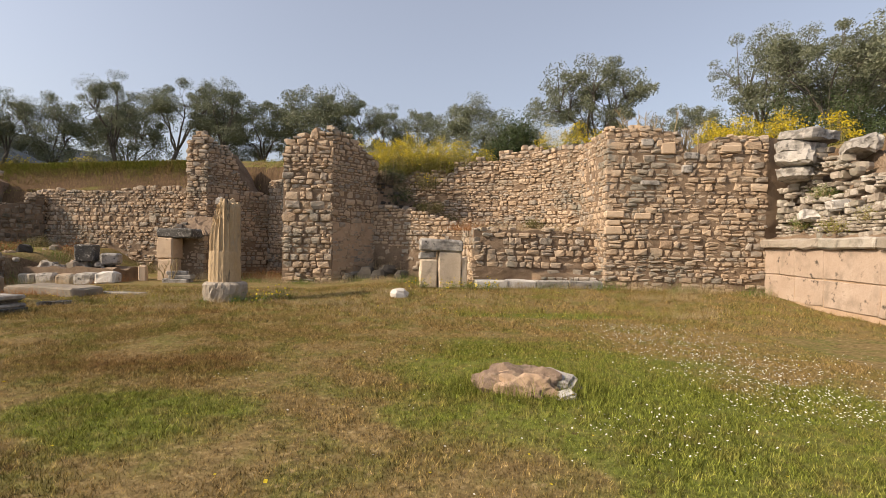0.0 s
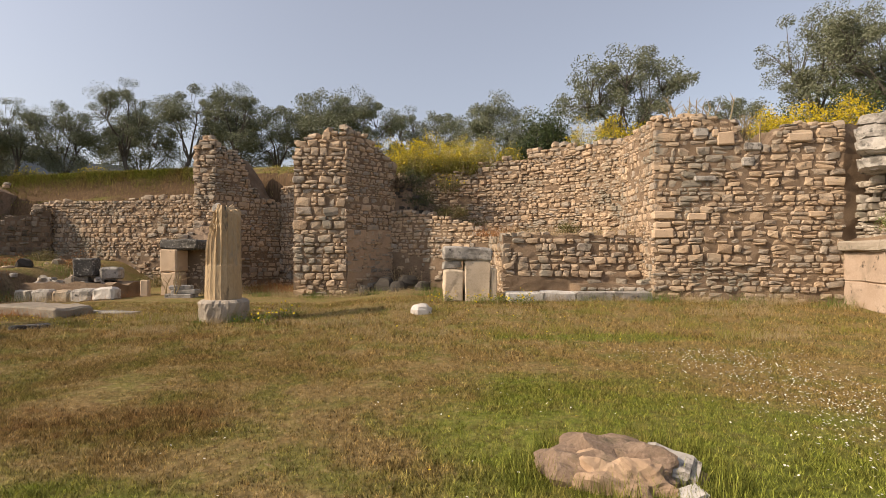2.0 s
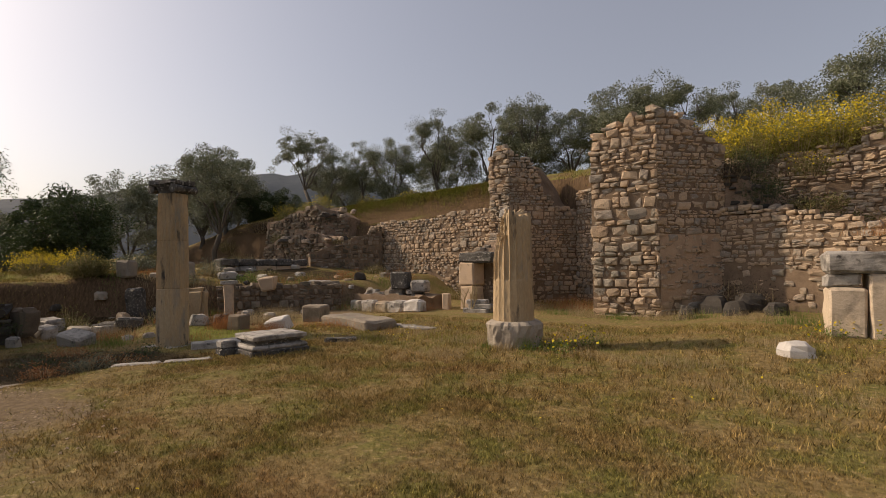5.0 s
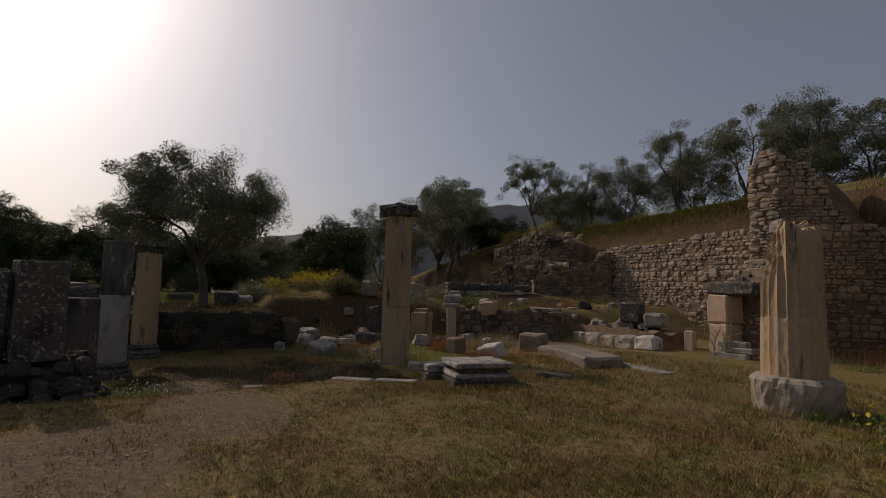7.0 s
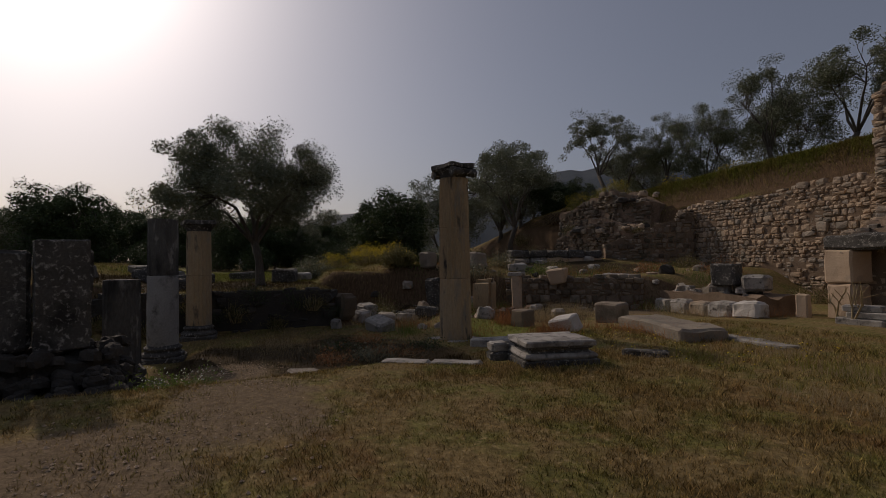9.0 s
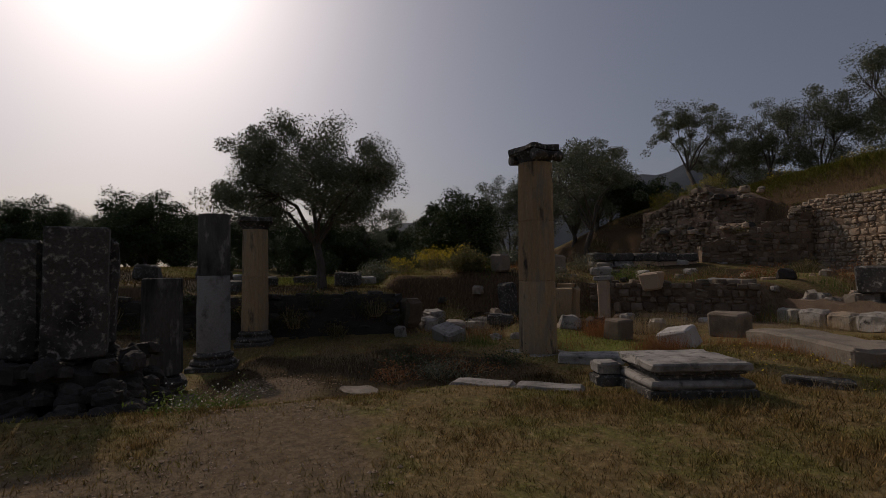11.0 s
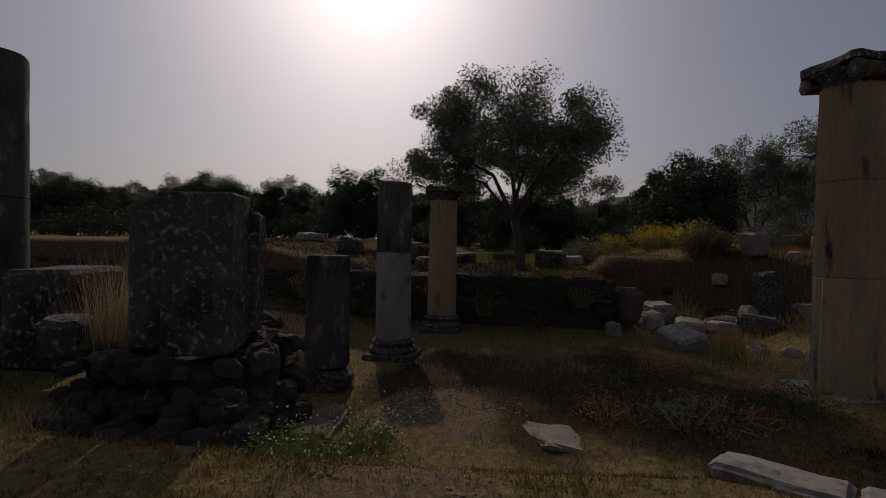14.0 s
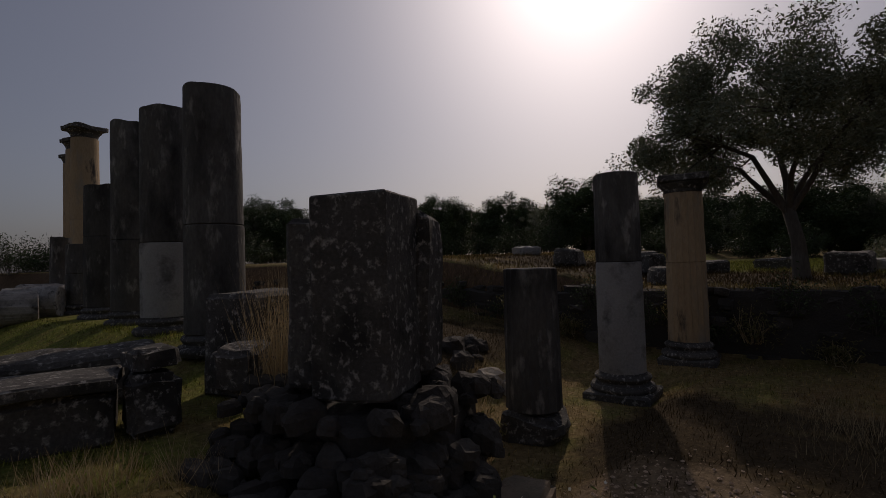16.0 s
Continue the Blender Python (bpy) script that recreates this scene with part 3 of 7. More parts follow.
def ground_height(x, y):
    x, y = np.asarray(x, float), np.asarray(y, float)
    z = 0.22 * smooth(y, 11.5, 15.0) * smooth(x, -4.5, -1.5)
    z = z + 0.10 * np.exp(-((x - 1.4) ** 2 + (y - 5.4) ** 2) / 2.2)
    south = smooth(y, 11.4, 10.7)
    edge = np.interp(y, [4, 5.5, 7.7, 9.0, 10], [-9.35, -9.3, -9.5, -8.7, -9.0])
    z = z - 0.30 * smooth(x - edge, 0.12, -0.6) * south * smooth(y, 2.5, 3.6)
    z = z - 0.10 * smooth(x, -12.0, -16.0) * south
    z = z - 0.24 * smooth(y, 5.3, 4.7) * smooth(y, 2.2, 3.0) * smooth(x, -10.4, -11.2) * smooth(x, -16.0, -15.2)
    z = z - 0.16 * smooth(x, -10.0, -13.0) * (1 - south) * smooth(y, 22, 18)
    z = z + 0.35 * smooth(y, 2.2, -0.5) * smooth(x, -10.2, -11.4)
    terrace = smooth(x, -16.7, -17.3) * smooth(y, 9.0, 8.2)
    z = z + (1.05 + 0.012 * np.clip(-17.5 - x, 0, 60)) * terrace
    ruins = smooth(-(x + 17.0) * 0.79 + (y - 14.2) * 0.61, 0.1, 0.9) * smooth(y, 8.2, 9.2) * smooth(x, -13.0, -15.5)
    z = z + (1.0 + 0.45 * smooth(x, -17.5, -21.0)) * ruins
    bank = smooth((y - edge_y(x)) / np.interp(x, [-28, -25.5], [2.6, 0.5]), 0.0, 1.0)
    shelf = np.interp(x, [-10.5, -9.5, 60, 61], [0.74, 0.93, 0.93, 0.93])
    crest = np.interp(x, [-90, -42, -33, -29, -25, -20, -12, -3, 5, 10, 30], [1.2, 2.6, 4.3, 4.7, 4.8, 5.0, 5.3, 5.4, 5.0, 4.8, 5.2])
    crest = crest + 0.02 * np.clip(y - 28, 0, 60)
    side = smooth(x, 10.1, 12.0) * smooth(y, -14, 8)
    z = np.where(bank > 0, np.maximum(z, z * (1 - bank) + crest * (shelf + (1 - shelf) * smooth(y - edge_y(x), 0.55, 1.15)) * bank), z)
    z = np.where(side > 0, np.maximum(z, side * 4.7), z)
    far = smooth(np.hypot(x + 4, y - 6), 70, 400)
    z = z * (1 - far) + far * np.where(y < -40, -34.0, 2.0)
    z = z - 22 * smooth(y, -35, -90)
    return z


def z_at(x, y):
    return float(ground_height(x, y))


def axis(lo, hi, step, reach):
    core = np.arange(lo, hi + 1e-6, step)
    grow = step * 1.28 ** np.arange(1, 40)
    out = np.cumsum(grow)
    out = out[out < reach]
    return np.concatenate([lo - out[::-1], core, hi + out])


gx, gy = axis(-32, 14, 0.2, 2500), axis(-4, 30, 0.2, 2500)
GX, GY = np.meshgrid(gx, gy, indexing="ij")
GZ = ground_height(GX, GY)
near = smooth(np.hypot(GX + 6, GY - 8), 60, 30)
rough_ground = np.array([noise.noise(Vector((a * 0.9, b * 0.9, 0))) * 0.018 + noise.noise(Vector((a * 3.1, b * 3.1, 4))) * 0.014 for a, b in zip(GX.ravel(), GY.ravel())]).reshape(GX.shape)
GZ = GZ + rough_ground * near
nx, ny = len(gx), len(gy)
ii = (np.arange(nx - 1)[:, None] * ny + np.arange(ny - 1)[None]).ravel()
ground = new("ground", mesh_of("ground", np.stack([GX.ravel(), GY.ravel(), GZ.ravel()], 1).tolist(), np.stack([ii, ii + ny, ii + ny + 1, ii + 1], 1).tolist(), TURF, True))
tagged(ground, "uneven dry turf with green and straw patches and bare earth", "ground", kind="structure")


# ---- ruined walls ----
def face(a, b, foot, top, sizes=(0.09, 0.2, 0.16, 0.5), proud=0.035, keep=always):
    return (a, b, foot, top, sizes, proud, keep)


def profile(*pts):
    xs, zs = [p[0] for p in pts], [p[1] for p in pts]
    return lambda s: float(np.interp(s, xs, zs))


def patchy(z_plaster, chance, seed):
    """Leaves stones out where plaster still covers the wall."""
    def keep(s, z, r):
        if z > z_plaster + 0.5 * noise.noise(Vector((s * 1.2, z * 1.2, seed))):
            return True
        return r < chance
    return keep


# tall wall to the east of the niche
r_top = profile((0, 5.05), (0.6, 5.1), (1.9, 5.0), (2.2, 4.35), (2.7, 4.2), (3.1, 4.8), (4.6, 4.75))
RA, RB, RC = (5.08, 15.32), (9.55, 14.72), (5.0, 18.2)
wall_r = wall_core("wall_1", [RA, RB, (10.6, 14.9), (10.6, 16.6), (6.0, 18.4), RC], -0.1, lambda x, y: r_top(max(0, x - 5.08)) - 0.06, MORTAR, "tall ruined rubble wall of buff fieldstone, greyer towards its broken top", seed=2)
lay_stones(wall_r, [face(RA, RB, 0.1, r_top, (0.09, 0.22, 0.17, 0.56), 0.035, patchy(1.0, 0.8, 3)), face(RC, RA, 0.1, profile((0, 4.9), (2.9, 5.05)), (0.08, 0.2, 0.12, 0.4), 0.03, patchy(1.0, 0.6, 4))], limit=300, seed=11)

# quoins at its corner and dressed blocks near the crest
for k, (s, z, w, h, mat) in enumerate([(0.22, 1.85, 0.5, 0.26, ASHLAR), (0.2, 2.14, 0.42, 0.15, ASHLAR), (0.24, 2.36, 0.55, 0.22, ASHLAR), (1.05, 2.32, 0.5, 0.2, ASHLAR), (1.15, 4.52, 0.36, 0.22, MARBLE), (1.5, 4.5, 0.16, 0.2, ASHLAR), (1.75, 4.28, 0.42, 0.34, ASHLAR), (2.4, 4.12, 0.4, 0.2, MARBLE), (3.5, 4.32, 0.6, 0.22, STONE), (1.25, 3.35, 0.55, 0.14, MARBLE), (3.9, 2.4, 0.4, 0.14, ASHLAR), (2.3, 3.72, 0.3, 0.24, MARBLE)]):
    u = Vector((4.47, -0.60)).normalized()
    p = Vector(RA) + u * s
    part("dressed_block", mesh_of("dressed_block", *rough_box(w, 0.3, h, 0.02, 0.008, seed=k), mat), wall_r, pose(p.x - u.y * -0.05, p.y - 0.05 + 0.11, z, 0, 0, math.degrees(math.atan2(u.y, u.x))))

# side wall with plastered foot, stone ledge and rubble above
SA, SB = (9.62, 14.9), (8.55, 6.5)
wall_s = wall_core("wall_2", [(9.62, 15.0), SB, (9.6, 6.4), (10.7, 15.0)], -0.1, lambda x, y: 1.52, PLASTER, "low side wall of pale plastered limestone slabs under a weathered ledge", amp=0.012, seed=5)
su = Vector((SB[0] - SA[0], SB[1] - SA[1])).normalized()
s_turn = math.degrees(math.atan2(su.y, su.x))
at, k = 0.1, 0
while at < 8.2:
    w = [1.55, 1.2, 1.8, 1.4, 1.6, 1.3][k % 6]
    p = Vector(SA) + su * (at + w / 2)
    nrm = Vector((su.y, -su.x))
    q = p + nrm * -0.11
    part("orthostat", mesh_of("orthostat", *rough_box(w - 0.012, 0.3, 0.72, 0.014, 0.012, seed=k + 40), SIDE), wall_s, pose(q.x, q.y, 0.80, 0, 0, s_turn))
    part("plinth_slab", mesh_of("plinth_slab", *rough_box(w - 0.012, 0.3, 0.66, 0.015, 0.016, seed=k + 60), SIDE), wall_s, pose(q.x + 0.005, q.y, 0.125, 0, 0, s_turn))
    q = p + nrm * -0.06
    part("ledge_stone", mesh_of("ledge_stone", *rough_box(w - 0.02, 0.5, 0.25, 0.03, 0.02, seed=k + 80), STONE_GREY), wall_s, pose(q.x, q.y, 1.53, 0, 0, s_turn))
    at += w
    k += 1
upper = wall_core("wall_3", [(9.75, 15.0), (8.95, 6.5), (10.2, 6.4), (11.4, 15.0)], 1.4, lambda x, y: 1.75 + 2.7 * float(smooth(x - (9.75 - (15 - y) * 0.094), 0.05, 1.2)) * (0.75 + 0.25 * noise.noise(Vector((y, 0, 3)))), MORTAR, "slumped rubble bank with loose white and grey stones", seed=6)
lay_stones(upper, [face((9.95, 14.8), (9.15, 8.0), 1.75, profile((0, 3.4), (1.0, 3.0), (2.5, 2.6), (7, 2.2)), (0.08, 0.2, 0.14, 0.38), 0.035, lambda s, z, r: r < 0.8), face((10.25, 14.6), (9.5, 8.0), 2.3, profile((0, 4.5), (1.5, 4.0), (3, 3.2), (7, 2.8)), (0.08, 0.2, 0.14, 0.38), 0.035, lambda s, z, r: r < 0.65)], STONE_GREY, limit=200, seed=12)
for k, (x, y, z, sx, sy, sz) in enumerate([(10.15, 13.9, 4.45, 1.3, 0.9, 0.34), (9.95, 14.0, 4.12, 1.1, 0.9, 0.33), (9.9, 13.9, 3.8, 1.15, 0.9, 0.32), (9.85, 13.95, 3.42, 0.7, 0.8, 0.36), (10.5, 12.6, 3.9, 1.0, 0.7, 0.4), (9.7, 13.2, 2.25, 0.6, 0.5, 0.3), (9.72, 12.3, 2.5, 0.4, 0.4, 0.22)]):
    b = new("tumbled_block", mesh_of("tumbled_block", *rough_box(sx, sy, sz, 0.07, 0.05, seed=k + 3, cuts=8), MARBLE if k < 5 else MARBLE_WHITE))
    b.matrix_world = pose(x, y, z, 3 - k * 2, 2, 20 + 9 * k)
    tagged(b, "large grey weathered block lying on the broken wall top" if k < 5 else "pale loose stone in the rubble slope", "stone block", "tumbled blocks on the wall")

# pier with a straight front and a skewed, plastered flank
BA, BB, BC = (-5.62, 18.32), (-3.86, 18.32), (-2.42, 19.85)
b_front = profile((0, 5.0), (0.3, 5.22), (0.9, 5.35), (1.3, 5.6), (1.76, 5.6))
b_side = profile((0, 5.62), (0.5, 5.45), (1.0, 5.3), (1.6, 4.95), (2.1, 4.6))
pier_b = wall_core("wall_4", [BA, BB, BC, (-3.3, 21.6), (-5.4, 20.4)], -0.25, lambda x, y: min(5.38, b_front(x + 5.62) - 0.22) - 0.75 * max(0, y - 18.6) * 0.75, MORTAR, "tall broken pier of coursed rubble with plaster on its shaded flank", seed=7, amp=0.02)
lay_stones(pier_b, [face(BA, BB, -0.05, b_front, (0.10, 0.27, 0.22, 0.6), 0.05), face(BB, BC, -0.1, b_side, (0.07, 0.2, 0.15, 0.42), 0.028, patchy(2.2, 0.72, 2))], limit=300, seed=13)
u = (Vector(BC) - Vector(BB)).normalized()
turn_b = math.degrees(math.atan2(u.y, u.x))
mid = (Vector(BB) + Vector(BC)) / 2
part("plaster_coat", mesh_of("plaster_coat", *rough_box(2.06, 0.16, 2.35, 0.03, 0.016, seed=4, cuts=9), PLASTER), pier_b, pose(mid.x - 0.05, mid.y + 0.048, -0.1, 0, 0, turn_b))

# second pier, behind the standing column
AA, AB, AC = (-10.35, 20.9), (-9.5, 20.85), (-7.5, 22.9)
a_front = profile((0, 5.5), (0.3, 5.85), (0.85, 5.8))
a_side = profile((0, 5.8), (0.7, 5.4), (1.15, 4.9), (1.3, 4.1), (1.7, 4.0), (1.75, 3.6), (2.9, 3.4))
pier_a = wall_core("wall_5", [AA, AB, AC, (-8.2, 24.2), (-10.3, 23.4)], -0.35, lambda x, y: 0.32 * math.floor(float(np.interp(x, [-10.3, -9.5, -8.9, -8.6, -8.3, -7.5], [5.6, 5.5, 4.9, 4.1, 3.6, 3.1])) / 0.32), MORTAR, "slender broken pier of thin flat stones, stepped down towards its back", seed=8, amp=0.02)
lay_stones(pier_a, [face(AA, AB, -0.15, a_front, (0.08, 0.19, 0.2, 0.5), 0.05), face(AB, AC, -0.1, a_side, (0.07, 0.2, 0.14, 0.45), 0.035, patchy(1.4, 0.75, 8)), face((-10.35, 23.3), AA, -0.1, const(5.5), (0.08, 0.19, 0.2, 0.5), 0.03)], limit=300, seed=14)

# recess between the piers
recess = wall_core("wall_6", [(-7.6, 22.7), (-4.6, 20.6), (-4.2, 21.4), (-7.3, 23.4)], -0.3, lambda x, y: 4.2 + 0.25 * math.sin(x * 2), MORTAR, "back wall of the shaded recess between two piers", seed=9)
lay_stones(recess, [face((-7.6, 22.7), (-4.6, 20.6), -0.1, const(4.1), (0.08, 0.2, 0.15, 0.45), 0.03)], limit=200, seed=15)

# long rubble wall to the west
LA, LB = (-19.6, 24.2), (-10.4, 23.25)
l_top = profile((0, 3.5), (1.5, 3.7), (3, 3.55), (6, 3.8), (9.3, 3.9))
wall_l = wall_core("wall_7", [LA, LB, (-10.4, 24.3), (-19.6, 25.2)], -0.4, lambda x, y: l_top((x + 19.6)) - 0.05, MORTAR, "long low rubble wall of small rounded stones below the grass bank", seed=10)
lay_stones(wall_l, [face(LA, LB, 0.2, l_top, (0.11, 0.24, 0.16, 0.42), 0.04, lambda s, z, r: r < 0.93 - 0.35 * (z < 1.2))], limit=300, seed=16)

# niche: lower wall left of the pedestal, apse behind, bench wall in front
N1 = [(-2.6, 19.75), (-0.95, 19.1), (0.9, 18.4)]
low = wall_core("wall_8", [N1[0], N1[2], (1.4, 19.6), (-2.4, 20.8)], -0.1, lambda x, y: float(np.interp(x, [-2.6, 0.0, 1.4], [2.75, 2.4, 1.9])), MORTAR, "lower rubble wall at the back of the niche", seed=11)
lay_stones(low, [face(N1[0], N1[2], 0.3, profile((0, 3.0), (1.6, 2.75), (2.8, 2.4), (3.7, 2.1)), (0.10, 0.22, 0.18, 0.5), 0.03, patchy(1.3, 0.3, 12))], limit=220, seed=17)
apse_pts = [(-2.9, 20.6), (-1.2, 20.95), (0.6, 20.9), (2.4, 20.3), (3.9, 19.3), (5.05, 17.9)]
for k, (p, q) in enumerate(zip(apse_pts, apse_pts[1:])):
    d = (Vector(q) - Vector(p)).normalized()
    back = Vector((-d.y, d.x)) * 1.0
    tops = [4.3, 4.35, 4.85, 5.15, 5.0]
    t = tops[k]
    w = wall_core("wall_%d" % (9 + k), [p, q, (q[0] + back.x, q[1] + back.y), (p[0] + back.x, p[1] + back.y)], 1.2, lambda x, y, t=t: t, MORTAR, "curved back wall of the niche, of thin flat buff stones", seed=20 + k)
    lay_stones(w, [face(p, q, 1.7, profile((0, t), (1, t + 0.12), (2.2, t)), (0.07, 0.17, 0.16, 0.5), 0.04, lambda s, z, r: r < 0.95)], limit=160, seed=30 + k)
slope = wall_core("wall_24", [(-2.9, 19.9), (-1.4, 19.75), (0.2, 19.6), (0.4, 20.6), (-2.9, 20.9)], 1.6, lambda x, y: float(np.interp(x, [-2.9, -2.0, -1.0, 0.4], [4.3, 3.7, 2.9, 2.3])) + 0.3 * (y - 20.0) + 0.15 * noise.noise(Vector((x * 3, y * 3, 1))), MASONRY, "dark crumbling earth core exposed between the pier and the niche", seed=36, amp=0.08)
lay_stones(slope, [face((-2.9, 19.9), (0.2, 19.6), 2.2, profile((0, 4.2), (1.0, 3.6), (2.0, 2.8), (3.1, 2.3)), (0.08, 0.2, 0.14, 0.4), 0.07, lambda s, z, r: r < 0.35)], RUBBLE_DARK, limit=100, seed=37)
EA, EB = (1.15, 16.35), (5.05, 16.15)
bench = wall_core("wall_14", [EA, EB, (5.05, 18.6), (3.4, 20.0), (0.5, 21.0), (-1.5, 20.9), (0.9, 18.5)], -0.1, lambda x, y: 1.95 + 0.18 * smooth(y, 17, 19.5) + 0.08 * noise.noise(Vector((x, y, 0))), MORTAR, "bench-high rubble wall with weeds along its top", seed=30)
lay_stones(bench, [face(EA, EB, 0.75, profile((0, 1.95), (3.9, 2.0)), (0.12, 0.24, 0.2, 0.52), 0.045, lambda s, z, r: r < 0.93), face((0.9, 18.3), EA, 0.3, const(1.95), (0.12, 0.24, 0.2, 0.5), 0.04)], limit=200, seed=18)
ledge = wall_core("wall_15", [(3.2, 15.75), (5.25, 15.45), (5.1, 16.3), (3.0, 16.4)], -0.1, lambda x, y: 0.62, MORTAR, "low broken footing at the corner of the bench wall", seed=31)
lay_stones(ledge, [face((3.2, 15.75), (5.25, 15.45), 0.18, const(0.62), (0.12, 0.22, 0.2, 0.42), 0.04)], STONE_GREY, limit=60, seed=19)

# ruins to the west
ruin = wall_core("wall_16", [(-17.3, 14.0), (-14.7, 17.3), (-15.4, 17.9), (-18.0, 14.6)], -0.5, lambda x, y: 0.72 + 0.12 * noise.noise(Vector((x * 1.5, y, 1))), MORTAR, "low dark rubble retaining wall among the ruins", seed=32)
lay_stones(ruin, [face((-17.3, 14.0), (-14.7, 17.3), -0.3, const(0.78), (0.12, 0.25, 0.16, 0.42), 0.05)], STONE_BROWN, limit=200, seed=20)
ruin2 = wall_core("wall_17", [(-20.7, 21.0), (-18.5, 23.9), (-19.2, 24.4), (-21.4, 21.5)], 0.2, lambda x, y: float(np.interp(x, [-21, -18.5], [1.9, 3.3])), MORTAR, "sloping stub of a rubble cross wall", seed=33)
lay_stones(ruin2, [face((-20.7, 21.0), (-18.5, 23.9), 0.9, profile((0, 1.9), (3.6, 3.4)), (0.11, 0.24, 0.16, 0.42), 0.05)], STONE_BROWN, limit=200, seed=21)
ruin3 = wall_core("wall_18", [(-26.2, 22.3), (-21.3, 22.7), (-19.9, 24.0), (-20.2, 25.2), (-26.2, 24.2)], 0.4, lambda x, y: float(np.interp(x, [-26, -24.5, -22.8, -21.3, -20], [2.5, 3.0, 3.3, 3.0, 2.6])) + 0.45 * noise.noise(Vector((x * 1.1, y, 2))), MASONRY, "collapsed rubble mass below the bank", seed=34)
lay_stones(ruin3, [face((-26.2, 22.3), (-21.3, 22.7), 1.2, profile((0, 2.3), (1.6, 2.9), (3.2, 3.3), (4.9, 2.9)), (0.11, 0.26, 0.18, 0.5), 0.08, lambda s, z, r: r < 0.85), face((-21.3, 22.7), (-19.9, 24.0), 1.4, const(2.9), (0.12, 0.26, 0.18, 0.46), 0.06, lambda s, z, r: r < 0.6)], STONE_BROWN, limit=220, seed=22)
crown_wall = wall_core("wall_23", [(-27.4, 23.4), (-22.9, 23.5), (-21.2, 24.2), (-21.0, 25.6), (-27.4, 25.2)], 1.5, lambda x, y: float(np.interp(x, [-27.4, -26, -24.6, -23.2, -22.2, -21.2], [4.2, 4.3, 4.55, 4.95, 4.5, 4.1])) + 0.3 * noise.noise(Vector((x * 1.3, y, 5))), MASONRY, "ragged upper part of the collapsed rubble mass", seed=35)
lay_stones(crown_wall, [face((-27.4, 23.4), (-22.9, 23.5), 2.2, profile((0, 3.9), (1.4, 4.2), (2.8, 4.5), (4.2, 4.9)), (0.10, 0.24, 0.18, 0.5), 0.09, lambda s, z, r: r < 0.8), face((-22.9, 23.5), (-21.2, 24.2), 2.4, profile((0, 4.8), (1.8, 4.0)), (0.10, 0.24, 0.18, 0.46), 0.08, lambda s, z, r: r < 0.7)], STONE_BROWN, limit=220, seed=26)


# ---- columns and pedestals ----
def drum(parent, z0, z1, r0, r1, mat, flutes=0, depth=0.02, cut=None, seed=0, label="", rings=10, around=180, name="drum"):
    prof = [(r0 * 0.95, z0)] + [(r0 + (r1 - r0) * k / rings, z0 + 0.012 + (z1 - z0 - 0.024) * k / rings) for k in range(rings + 1)] + [(r1 * 0.95, z1)]
    return part(name, mesh_of(name, *lathe(prof, around if flutes else 40, 0.003, seed, flutes, depth, cut), mat, False), parent, None, label)


def column_base(parent, r, mat, seed=0, square=True):
    if square:
        parent = part("plinth", mesh_of("plinth", *rough_box(r * 2.75, r * 2.75, 0.12, 0.015, 0.008, seed), mat), parent)
    z = 0.11 if square else 0.0
    prof = [(r * 1.30, z)] + [(r * (1.30 + 0.07 * math.sin(math.pi * k / 8)), z + 0.005 + 0.09 * k / 8) for k in range(9)] + [(r * 1.16, z + 0.105), (r * 1.10, z + 0.13), (r * 1.14, z + 0.15)] + [(r * (1.14 + 0.06 * math.sin(math.pi * k / 6)), z + 0.155 + 0.06 * k / 6) for k in range(7)] + [(r * 1.05, z + 0.23), (r * 1.0, z + 0.25)]
    part("base_moulding", mesh_of("base_moulding", *lathe(prof, 48, 0.005, seed), mat, False), parent)
    return z + 0.24


def capital(parent, z, r, mat, seed=0, turn=0.0, scrolls=True):
    prof = [(r * 1.0, z), (r * 1.03, z + 0.05), (r * 1.10, z + 0.10), (r * 1.28, z + 0.16), (r * 1.30, z + 0.18)]
    parent = part("capital", mesh_of("capital", *lathe(prof, 40, 0.012, seed), mat), parent)
    part("abacus", mesh_of("abacus", *rough_box(r * 2.75, r * 2.55, 0.13, 0.04, 0.022, seed, 6), mat), parent, pose(0, 0, z + 0.17, 0, 0, turn))
    for sx in (-1, 1) if scrolls else ():
        v, f = lathe([(0.06, -r * 1.15), (0.10, -r * 1.1), (0.085, -r * 0.4), (0.08, 0), (0.085, r * 0.4), (0.10, r * 1.1), (0.06, r * 1.15)], 16, 0.01, seed + sx)
        part("volute", mesh_of("volute", v, f, mat), parent, pose(0, 0, 0, 0, 0, turn) @ pose(sx * r * 1.25, 0, z + 0.10, 90, 0, 0))


# broken fluted column on a round base, in the middle of the court
col = thing("column", (-5.22, 12.5, -0.02), "broken fluted marble column standing on a grey round base", "column")
part("base_block", mesh_of("base_block", *lathe([(0.46, 0.0), (0.50, 0.03), (0.515, 0.12), (0.53, 0.22), (0.525, 0.34), (0.515, 0.42), (0.47, 0.465), (0.40, 0.478), (0.1, 0.485)], 72, 0.045, 3), STONE_GREY), col, None, "lichen-grey round base block")


